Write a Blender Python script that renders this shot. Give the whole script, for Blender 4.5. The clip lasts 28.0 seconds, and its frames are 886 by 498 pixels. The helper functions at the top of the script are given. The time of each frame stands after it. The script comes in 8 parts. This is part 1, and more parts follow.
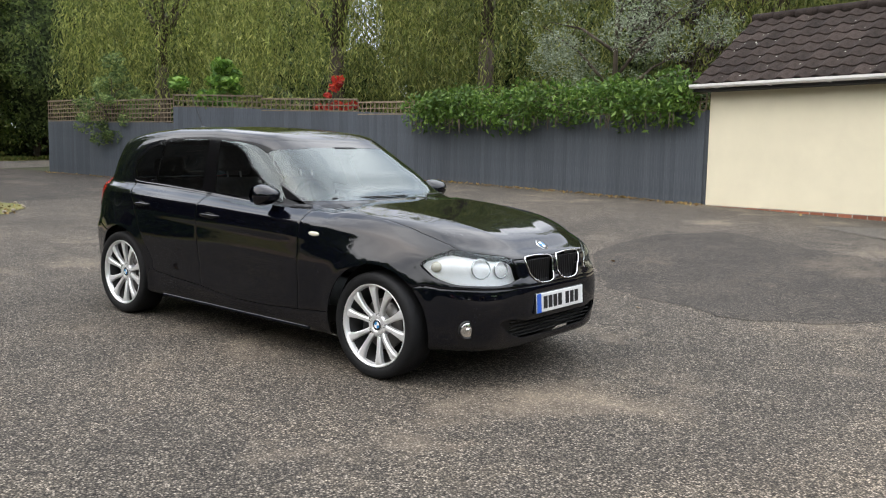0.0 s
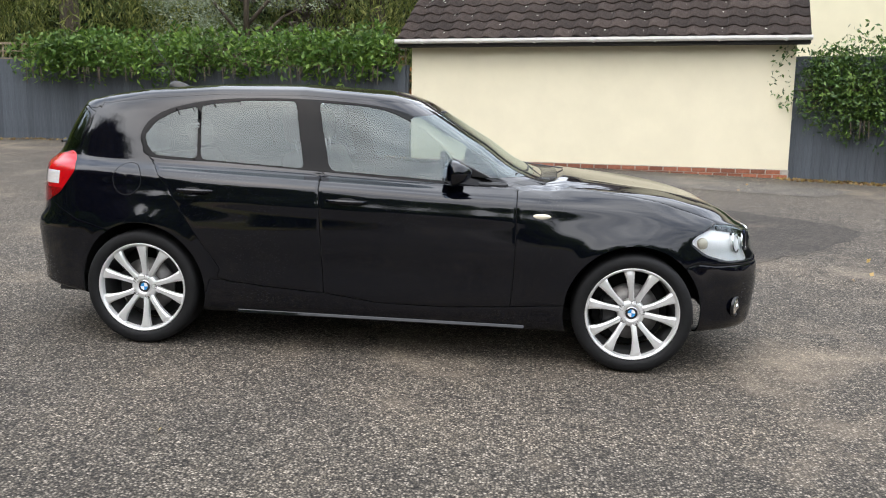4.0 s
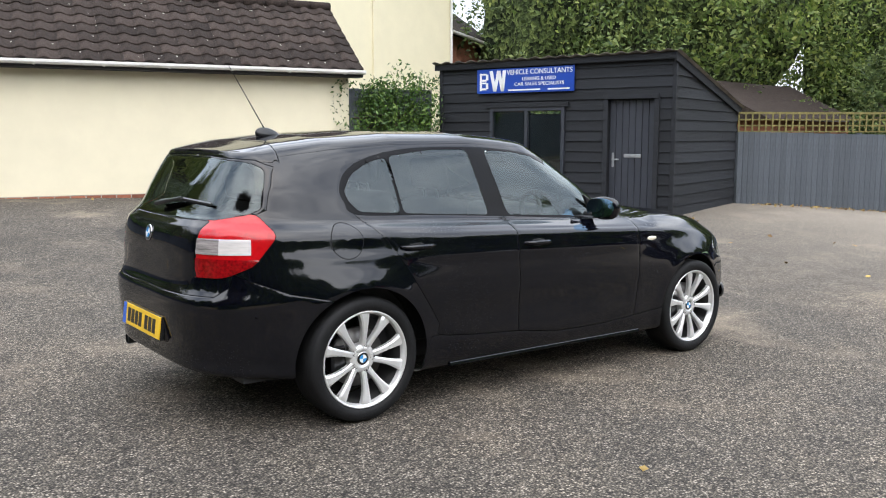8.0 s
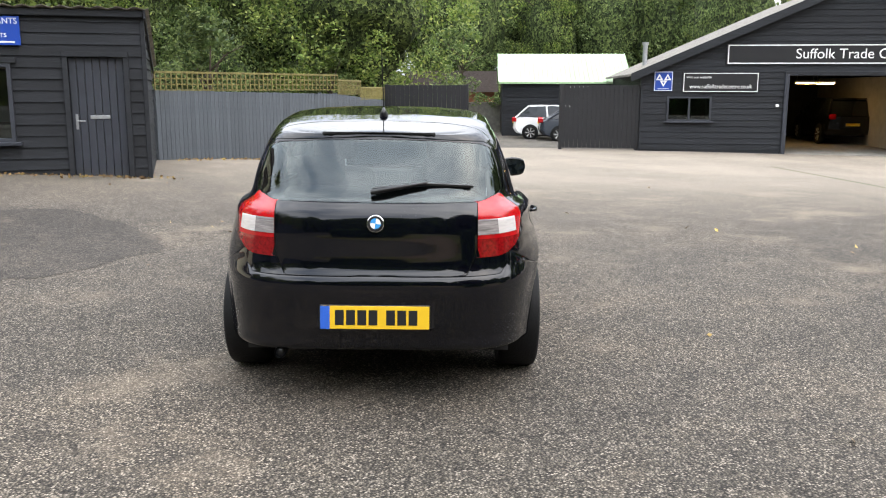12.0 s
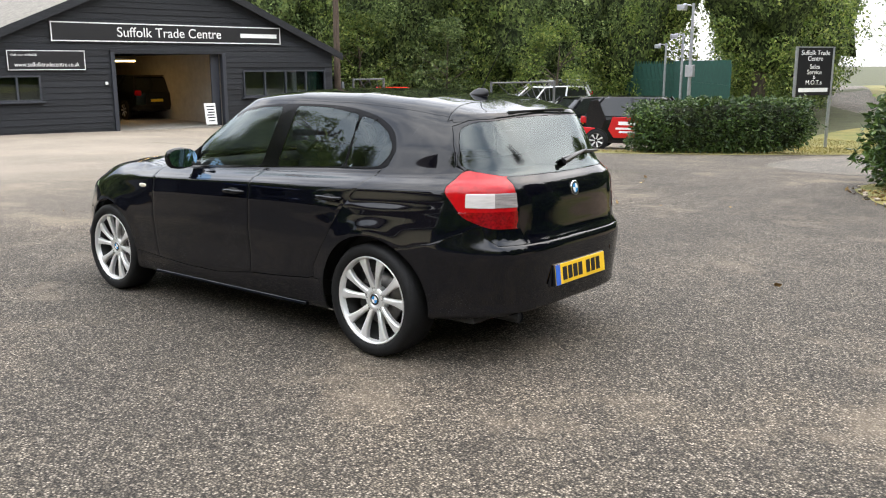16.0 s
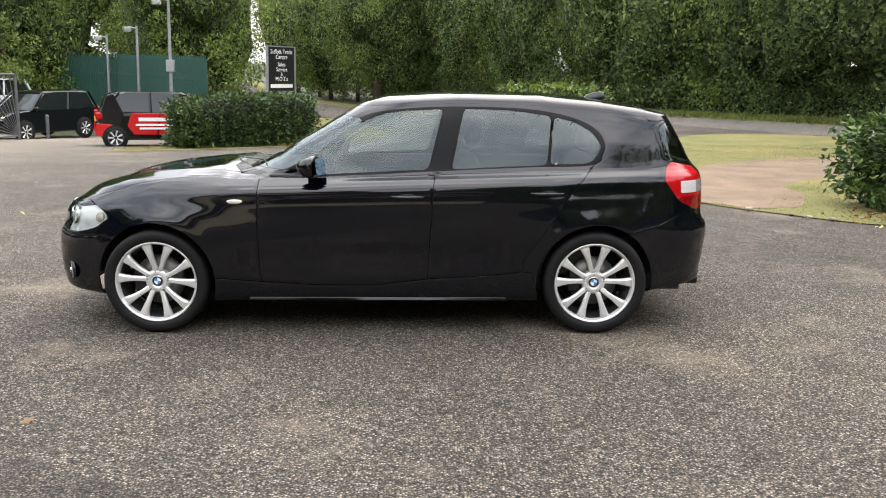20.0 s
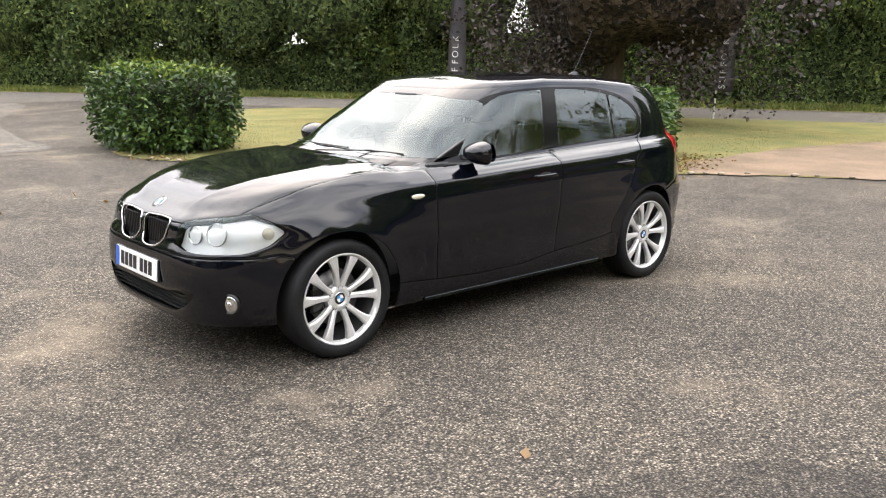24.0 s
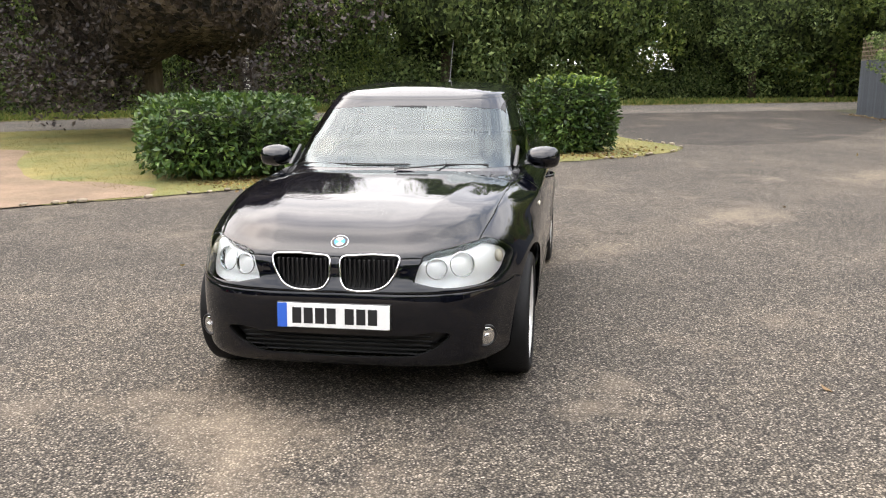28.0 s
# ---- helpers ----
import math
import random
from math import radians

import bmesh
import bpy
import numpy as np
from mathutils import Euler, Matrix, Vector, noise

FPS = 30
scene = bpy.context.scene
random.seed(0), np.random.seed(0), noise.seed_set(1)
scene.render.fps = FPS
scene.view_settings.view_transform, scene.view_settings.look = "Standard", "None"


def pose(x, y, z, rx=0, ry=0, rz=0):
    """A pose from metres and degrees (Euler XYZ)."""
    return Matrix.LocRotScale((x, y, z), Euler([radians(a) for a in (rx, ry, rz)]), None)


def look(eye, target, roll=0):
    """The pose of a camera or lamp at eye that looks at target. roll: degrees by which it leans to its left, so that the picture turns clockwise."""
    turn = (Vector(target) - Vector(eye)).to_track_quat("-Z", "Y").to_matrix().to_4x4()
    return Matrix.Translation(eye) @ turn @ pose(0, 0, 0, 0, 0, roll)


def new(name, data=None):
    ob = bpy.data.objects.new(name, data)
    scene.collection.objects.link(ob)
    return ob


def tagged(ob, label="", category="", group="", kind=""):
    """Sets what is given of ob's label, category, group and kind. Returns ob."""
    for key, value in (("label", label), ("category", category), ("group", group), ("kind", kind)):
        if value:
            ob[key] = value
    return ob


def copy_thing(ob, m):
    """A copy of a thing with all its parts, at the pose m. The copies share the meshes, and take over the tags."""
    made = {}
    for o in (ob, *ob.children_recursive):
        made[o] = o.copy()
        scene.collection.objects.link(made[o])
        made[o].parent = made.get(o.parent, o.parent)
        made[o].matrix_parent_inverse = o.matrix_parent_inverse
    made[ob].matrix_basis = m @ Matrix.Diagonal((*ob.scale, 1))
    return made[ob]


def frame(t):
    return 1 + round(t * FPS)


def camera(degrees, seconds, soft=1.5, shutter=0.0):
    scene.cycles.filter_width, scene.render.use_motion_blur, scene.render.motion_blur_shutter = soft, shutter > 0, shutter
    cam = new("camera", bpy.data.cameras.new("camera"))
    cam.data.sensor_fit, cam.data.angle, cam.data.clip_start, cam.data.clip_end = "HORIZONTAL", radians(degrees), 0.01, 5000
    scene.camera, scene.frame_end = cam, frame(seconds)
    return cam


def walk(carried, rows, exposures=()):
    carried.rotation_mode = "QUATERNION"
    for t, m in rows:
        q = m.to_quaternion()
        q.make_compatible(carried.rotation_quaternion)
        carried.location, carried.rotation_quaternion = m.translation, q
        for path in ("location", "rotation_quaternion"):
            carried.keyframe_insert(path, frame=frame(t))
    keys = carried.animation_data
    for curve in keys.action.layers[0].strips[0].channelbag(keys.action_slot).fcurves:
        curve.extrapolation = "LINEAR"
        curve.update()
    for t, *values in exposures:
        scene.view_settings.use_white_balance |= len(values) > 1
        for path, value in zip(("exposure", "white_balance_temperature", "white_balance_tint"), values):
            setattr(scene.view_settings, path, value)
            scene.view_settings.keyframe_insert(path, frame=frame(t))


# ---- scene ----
cam = camera(54.0, 28.0, soft=1.1)
PATH = [
    (0, (4.77, -4.467, 1.272), (3.522, -2.919, 1.059), 1.1),
    (0.5, (4.478, -4.574, 1.259), (3.33, -2.955, 1.012), 1.5),
    (1, (4.058, -4.606, 1.268), (3.02, -2.921, 0.98), 1.8),
    (1.5, (3.558, -4.733, 1.275), (2.664, -2.973, 0.953), 1.7),
    (2, (3.032, -4.819, 1.249), (2.2, -3.031, 0.915), 1.2),
    (2.5, (2.47, -4.956, 1.264), (1.753, -3.119, 0.932), 0.7),
    (3, (1.912, -5.105, 1.269), (1.363, -3.211, 0.937), -0.3),
    (3.5, (1.349, -5.188, 1.281), (0.973, -3.25, 0.961), 0.5),
    (4, (0.769, -5.358, 1.304), (0.581, -3.391, 0.997), 0.9),
    (4.5, (0.203, -5.363, 1.29), (0.18, -3.385, 1.0), 0.8),
    (6.5, (-2.064, -5.153, 1.348), (-1.381, -3.295, 1.06), 1.1),
    (7, (-2.568, -4.907, 1.378), (-1.679, -3.138, 1.096), 1.1),
    (7.5, (-3.135, -4.676, 1.419), (-2.048, -3.02, 1.145), 0.7),
    (8, (-3.627, -4.373, 1.432), (-2.398, -2.817, 1.175), 0.0),
    (8.5, (-4.104, -3.995, 1.451), (-2.697, -2.596, 1.199), 0.4),
    (9, (-4.548, -3.579, 1.463), (-3.004, -2.335, 1.195), -0.2),
    (9.5, (-4.964, -3.11, 1.497), (-3.289, -2.057, 1.202), -0.3),
    (10, (-5.329, -2.63, 1.52), (-3.54, -1.795, 1.198), -0.5),
    (10.5, (-5.593, -2.098, 1.537), (-3.732, -1.45, 1.196), -0.2),
    (11, (-5.83, -1.529, 1.565), (-3.909, -1.104, 1.205), -0.5),
    (11.5, (-5.986, -0.944, 1.561), (-4.034, -0.718, 1.191), -0.7),
    (12, (-6.157, -0.305, 1.587), (-4.191, -0.317, 1.221), 0.1),
    (12.5, (-6.257, 0.304, 1.606), (-4.308, 0.064, 1.227), -0.6),
    (13, (-6.288, 0.917, 1.641), (-4.382, 0.46, 1.243), -0.8),
    (13.5, (-6.223, 1.509, 1.66), (-4.385, 0.833, 1.253), -0.4),
    (15.5, (-4.971, 3.663, 1.64), (-3.582, 2.284, 1.229), 0.2),
    (16, (-4.559, 4.121, 1.617), (-3.311, 2.615, 1.201), -0.1),
    (16.5, (-4.151, 4.586, 1.642), (-3.045, 2.97, 1.231), 1.1),
    (17, (-3.719, 4.981, 1.647), (-2.772, 3.267, 1.243), 1.2),
    (17.5, (-3.206, 5.308, 1.653), (-2.45, 3.502, 1.243), 1.2),
    (18, (-2.67, 5.608, 1.662), (-2.081, 3.744, 1.24), 0.8),
    (18.5, (-2.064, 5.764, 1.652), (-1.608, 3.862, 1.236), 1.0),
    (19, (-1.468, 5.934, 1.659), (-1.167, 3.998, 1.253), 0.8),
    (19.5, (-0.879, 5.958, 1.632), (-0.745, 4.004, 1.226), 1.1),
    (20, (-0.275, 5.965, 1.625), (-0.32, 4.009, 1.213), 1.6),
    (20.5, (0.299, 5.88, 1.606), (0.097, 3.933, 1.194), 1.5),
    (22.5, (2.456, 5.424, 1.539), (1.575, 3.666, 1.175), 2.1),
    (23, (2.963, 5.13, 1.575), (1.948, 3.455, 1.171), 2.6),
    (23.5, (3.486, 4.82, 1.531), (2.318, 3.249, 1.118), 2.2),
    (24, (3.891, 4.416, 1.53), (2.579, 2.967, 1.107), 1.8),
    (24.5, (4.297, 4.013, 1.529), (2.846, 2.707, 1.097), 1.3),
    (25, (4.614, 3.588, 1.499), (3.056, 2.419, 1.045), 0.5),
    (25.5, (4.966, 3.163, 1.523), (3.297, 2.155, 1.075), 0.4),
    (26, (5.238, 2.724, 1.504), (3.473, 1.886, 1.077), -0.2),
    (26.5, (5.404, 2.277, 1.493), (3.583, 1.572, 1.061), -0.8),
    (27, (5.58, 1.842, 1.485), (3.712, 1.284, 1.042), -0.9),
    (27.5, (5.669, 1.439, 1.483), (3.77, 0.983, 1.053), -0.2),
    (28, (5.735, 1.073, 1.477), (3.796, 0.765, 1.096), 0.3),
]
walk(cam, [(t, look(eye, target, roll)) for t, eye, target, roll in PATH],
     exposures=[(0, 0.90, 6450, 10), (7, 1.17, 6250, 10), (9, 1.14, 6250, 10), (12, 1.36, 6450, 10), (17, 1.26, 6600, 10), (20, 1.26, 6650, 11), (23, 1.46, 6750, 12), (26, 1.5, 6850, 13), (28, 1.42, 6850, 13)])

# ==== place ====
# ---- light ----
SUN_EL, SUN_AZ = radians(48), radians(205)
world = bpy.data.worlds.new("world")
scene.world = world
world.use_nodes = True
wn, wl = world.node_tree.nodes, world.node_tree.links
sky = wn.new("ShaderNodeTexSky")
sky.sky_type = "NISHITA"
sky.sun_disc = False
sky.sun_elevation, sky.sun_rotation = SUN_EL, SUN_AZ
sky.air_density, sky.dust_density, sky.ozone_density = 1.0, 4.0, 1.0
wco = wn.new("ShaderNodeTexCoord")
wmap = wn.new("ShaderNodeMapping")
wmap.inputs["Scale"].default_value = (1.0, 1.0, 2.6)
wl.new(wco.outputs["Generated"], wmap.inputs["Vector"])
wnoise = wn.new("ShaderNodeTexNoise")
wnoise.inputs["Scale"].default_value, wnoise.inputs["Detail"].default_value = 2.4, 7.0
wnoise.inputs["Roughness"].default_value = 0.6
wl.new(wmap.outputs["Vector"], wnoise.inputs["Vector"])
wramp = wn.new("ShaderNodeValToRGB")
wramp.color_ramp.elements[0].position, wramp.color_ramp.elements[0].color = 0.34, (4.6, 5.2, 6.3, 1)
wramp.color_ramp.elements[1].position, wramp.color_ramp.elements[1].color = 0.66, (15.0, 15.1, 15.3, 1)
wl.new(wnoise.outputs["Fac"], wramp.inputs["Fac"])
wmix = wn.new("ShaderNodeMix")
wmix.data_type = "RGBA"
wmix.inputs["Factor"].default_value = 0.8
wl.new(sky.outputs["Color"], wmix.inputs[6])
wdot = wn.new("ShaderNodeVectorMath")
wdot.operation = "DOT_PRODUCT"
wdot.inputs[1].default_value = (math.sin(SUN_AZ) * math.cos(SUN_EL), math.cos(SUN_AZ) * math.cos(SUN_EL), math.sin(SUN_EL))
wl.new(wco.outputs["Generated"], wdot.inputs[0])
wglow = wn.new("ShaderNodeMapRange")
wglow.inputs["From Min"].default_value, wglow.inputs["From Max"].default_value = -0.6, 1.0
wglow.inputs["To Min"].default_value, wglow.inputs["To Max"].default_value = 1.12, 0.92
wl.new(wdot.outputs["Value"], wglow.inputs["Value"])
wcl = wn.new("ShaderNodeMix")
wcl.data_type, wcl.blend_type = "RGBA", "MULTIPLY"
wcl.inputs["Factor"].default_value = 1
wl.new(wramp.outputs["Color"], wcl.inputs[6])
wl.new(wglow.outputs["Result"], wcl.inputs[7])
wsep = wn.new("ShaderNodeSeparateXYZ")
wl.new(wco.outputs["Generated"], wsep.inputs["Vector"])
wup = wn.new("ShaderNodeMapRange")
wup.inputs["From Min"].default_value, wup.inputs["From Max"].default_value = 0.05, 0.8
wup.inputs["To Min"].default_value, wup.inputs["To Max"].default_value = 0.50, 1.22
wl.new(wsep.outputs["Z"], wup.inputs["Value"])
wov = wn.new("ShaderNodeMix")
wov.data_type, wov.blend_type = "RGBA", "MULTIPLY"
wov.inputs["Factor"].default_value = 1
wl.new(wcl.outputs[2], wov.inputs[6])
wl.new(wup.outputs["Result"], wov.inputs[7])
wl.new(wov.outputs[2], wmix.inputs[7])
wbg = wn["Background"]
wbg.inputs["Strength"].default_value = 0.149
wl.new(wmix.outputs[2], wbg.inputs["Color"])
sun = new("sun", bpy.data.lights.new("sun", "SUN"))
sun.data.energy, sun.data.angle, sun.data.color = 0.7, radians(90), (1.0, 0.95, 0.88)
sun.matrix_world = look((0, 0, 30), (0 - 30 * math.sin(SUN_AZ) / math.tan(SUN_EL), 0 - 30 * math.cos(SUN_AZ) / math.tan(SUN_EL), 0))


# ---- helpers of this place ----
def add_mesh(name, verts, faces, mat, parent=None, label="", smooth=False):
    me = bpy.data.meshes.new(name)
    me.from_pydata([tuple(v) for v in verts], [], [tuple(f) for f in faces])
    me.update()
    if smooth:
        me.polygons.foreach_set("use_smooth", [True] * len(me.polygons))
    if mat:
        me.materials.append(mat)
    ob = new(name, me)
    ob.parent = parent
    return tagged(ob, label)


def part(name, bm, mat, parent=None, label="", smooth=False):
    me = bpy.data.meshes.new(name)
    bmesh.ops.recalc_face_normals(bm, faces=bm.faces)
    bm.to_mesh(me)
    bm.free()
    if smooth:
        me.polygons.foreach_set("use_smooth", [True] * len(me.polygons))
    if mat:
        me.materials.append(mat)
    ob = new(name, me)
    ob.parent = parent
    return tagged(ob, label)


def share(ob, m, parent=None):
    """A further piece on the same mesh."""
    c = new(ob.name.split(".")[0], ob.data)
    c.parent = parent if parent else ob.parent
    c.matrix_basis = m
    return c


def thing(name, m, label, category, group="", kind=""):
    e = new(name)
    e.empty_display_size = 0.2
    e.matrix_world = m
    return tagged(e, label, category, group, kind)


def add_box(bm, lo, hi, bevel=0.0, m=None):
    c = [(a + b) / 2 for a, b in zip(lo, hi)]
    s = [abs(b - a) for a, b in zip(lo, hi)]
    r = bmesh.ops.create_cube(bm, size=1, matrix=Matrix.Translation(c) @ Matrix.Diagonal((*s, 1)))
    if bevel:
        es = list({e for v in r["verts"] for e in v.link_edges})
        r2 = bmesh.ops.bevel(bm, geom=es, offset=bevel, segments=1, affect="EDGES", profile=0.5)
        vs = list({v for f in r2["faces"] for v in f.verts} | {v for v in r["verts"] if v.is_valid})
    else:
        vs = r["verts"]
    if m is not None:
        bmesh.ops.transform(bm, matrix=m, verts=[v for v in vs if v.is_valid])
    return bm


def box(name, lo, hi, mat, parent=None, bevel=0.0, label=""):
    bm = bmesh.new()
    add_box(bm, lo, hi, bevel)
    return part(name, bm, mat, parent, label)


def add_tube(bm, a, b, r0, r1=None, seg=10, caps=True):
    a, b = Vector(a), Vector(b)
    d = b - a
    q = d.to_track_quat("Z", "Y").to_matrix().to_4x4()
    bmesh.ops.create_cone(bm, cap_ends=caps, segments=seg, radius1=r0, radius2=r0 if r1 is None else r1,
                          depth=d.length, matrix=Matrix.Translation((a + b) / 2) @ q)
    return bm


def tube(name, a, b, r, mat, parent=None, r1=None, seg=10, label=""):
    bm = bmesh.new()
    add_tube(bm, a, b, r, r1, seg)
    return part(name, bm, mat, parent, label, smooth=False)


def prism(name, outline, y0, y1, mat, parent=None, axis="y", label="", bevel=0.0):
    """A flat outline (u, w) pushed from y0 to y1 along an axis: 'y' u->x w->z, 'x' u->y w->z, 'z' u->x w->y."""
    def p(u, w, d):
        return {"y": (u, d, w), "x": (d, u, w), "z": (u, w, d)}[axis]
    n = len(outline)
    bm = bmesh.new()
    vs = [bm.verts.new(p(u, w, y0)) for u, w in outline] + [bm.verts.new(p(u, w, y1)) for u, w in outline]
    bm.faces.new(vs[:n])
    bm.faces.new(vs[n:][::-1])
    for i in range(n):
        bm.faces.new((vs[i], vs[(i + 1) % n], vs[n + (i + 1) % n], vs[n + i]))
    if bevel:
        bmesh.ops.bevel(bm, geom=list(bm.edges), offset=bevel, segments=1, affect="EDGES")
    return part(name, bm, mat, parent, label)


def text_part(name, body, size, m, mat, parent, depth=0.004, align="CENTER", squeeze=1.0, width=0.0):
    cu = bpy.data.curves.new(name, "FONT")
    cu.body, cu.size, cu.extrude, cu.align_x, cu.align_y = body, size, depth, align, "CENTER"
    tmp = new(name + "_curve", cu)
    me = bpy.data.meshes.new_from_object(tmp.evaluated_get(bpy.context.evaluated_depsgraph_get()))
    bpy.data.objects.remove(tmp)
    bpy.data.curves.remove(cu)
    me.materials.clear()
    me.materials.append(mat)
    if width:
        xs = [v.co.x for v in me.vertices]
        squeeze = width / (max(xs) - min(xs))
    ob = new(name, me)
    ob.parent = parent
    ob.matrix_basis = m @ Matrix.Diagonal((squeeze, 1, 1, 1))
    return ob


def smoothstep(a, b, v):
    t = min(1.0, max(0.0, (v - a) / (b - a)))
    return t * t * (3 - 2 * t)


def ground_z(x, y):
    """The height of the yard: it leans gently and rises towards the garage, and falls away towards the sales lot."""
    z = -0.02 * min(34, max(-30, x)) + 0.01 * min(34, max(-34, y))
    z += 0.35 * smoothstep(1.5, 9.0, 0.9 * y + 0.3 * x) * (1 - smoothstep(11, 18, x))
    z -= 0.05 * min(20, max(0, -y - 9)) * smoothstep(-7, 3, x) * (1 - 0.8 * smoothstep(16, 21, x))
    return z

# ---- materials ----
def material(name, col, rough=0.6, metal=0.0, spec=0.5, vary=0.15, scale=6.0, bump=0.0, bump_scale=60.0, col2=None, fine=0.0,
             fine_scale=120.0, per="none", per_amount=0.15, coat=0.0, coords="Object", stretch=(1, 1, 1), rough_vary=0.0):
    """Principled surface with a broad and a fine variation of colour, relief, and a random tint per object or island."""
    m = bpy.data.materials.new(name)
    m.use_nodes = True
    n, l = m.node_tree.nodes, m.node_tree.links
    b = n["Principled BSDF"]
    b.inputs["Roughness"].default_value, b.inputs["Metallic"].default_value = rough, metal
    b.inputs["Specular IOR Level"].default_value = spec
    b.inputs["Coat Weight"].default_value = coat
    b.inputs["Coat Roughness"].default_value = 0.03
    co = n.new("ShaderNodeTexCoord")
    mp = n.new("ShaderNodeMapping")
    mp.inputs["Scale"].default_value = stretch
    l.new(co.outputs[coords], mp.inputs["Vector"])
    c2 = col2 if col2 else tuple(max(0, c * (1 - 2.2 * vary)) for c in col)
    nz = n.new("ShaderNodeTexNoise")
    nz.inputs["Scale"].default_value, nz.inputs["Detail"].default_value, nz.inputs["Roughness"].default_value = scale, 6, 0.62
    l.new(mp.outputs["Vector"], nz.inputs["Vector"])
    rp = n.new("ShaderNodeValToRGB")
    rp.color_ramp.elements[0].position, rp.color_ramp.elements[1].position = 0.3, 0.7
    rp.color_ramp.elements[0].color, rp.color_ramp.elements[1].color = (*c2, 1), (*col, 1)
    l.new(nz.outputs["Fac"], rp.inputs["Fac"])
    out = rp.outputs["Color"]
    if fine:
        nf = n.new("ShaderNodeTexNoise")
        nf.inputs["Scale"].default_value, nf.inputs["Detail"].default_value = fine_scale, 3
        l.new(mp.outputs["Vector"], nf.inputs["Vector"])
        mr = n.new("ShaderNodeMapRange")
        mr.inputs["From Min"].default_value, mr.inputs["From Max"].default_value = 0.3, 0.7
        mr.inputs["To Min"].default_value, mr.inputs["To Max"].default_value = 1 - fine, 1 + fine
        l.new(nf.outputs["Fac"], mr.inputs["Value"])
        mx = n.new("ShaderNodeMix")
        mx.data_type, mx.blend_type = "RGBA", "MULTIPLY"
        mx.inputs["Factor"].default_value = 1
        l.new(out, mx.inputs[6])
        l.new(mr.outputs["Result"], mx.inputs[7])
        out = mx.outputs[2]
    if per != "none":
        src = n.new("ShaderNodeObjectInfo") if per == "object" else n.new("ShaderNodeNewGeometry")
        hv = n.new("ShaderNodeHueSaturation")
        mr = n.new("ShaderNodeMapRange")
        mr.inputs["To Min"].default_value, mr.inputs["To Max"].default_value = 1 - per_amount, 1 + per_amount
        l.new(src.outputs["Random" if per == "object" else "Random Per Island"], mr.inputs["Value"])
        l.new(mr.outputs["Result"], hv.inputs["Value"])
        l.new(out, hv.inputs["Color"])
        out = hv.outputs["Color"]
    l.new(out, b.inputs["Base Color"])
    if rough_vary:
        mr = n.new("ShaderNodeMapRange")
        mr.inputs["From Min"].default_value, mr.inputs["From Max"].default_value = 0.3, 0.7
        mr.inputs["To Min"].default_value, mr.inputs["To Max"].default_value = rough - rough_vary, rough + rough_vary
        l.new(nz.outputs["Fac"], mr.inputs["Value"])
        l.new(mr.outputs["Result"], b.inputs["Roughness"])
    if bump:
        nb = n.new("ShaderNodeTexNoise")
        nb.inputs["Scale"].default_value, nb.inputs["Detail"].default_value = bump_scale, 4
        l.new(mp.outputs["Vector"], nb.inputs["Vector"])
        bp = n.new("ShaderNodeBump")
        bp.inputs["Strength"].default_value, bp.inputs["Distance"].default_value = bump, 0.02
        l.new(nb.outputs["Fac"], bp.inputs["Height"])
        l.new(bp.outputs["Normal"], b.inputs["Normal"])
    return m


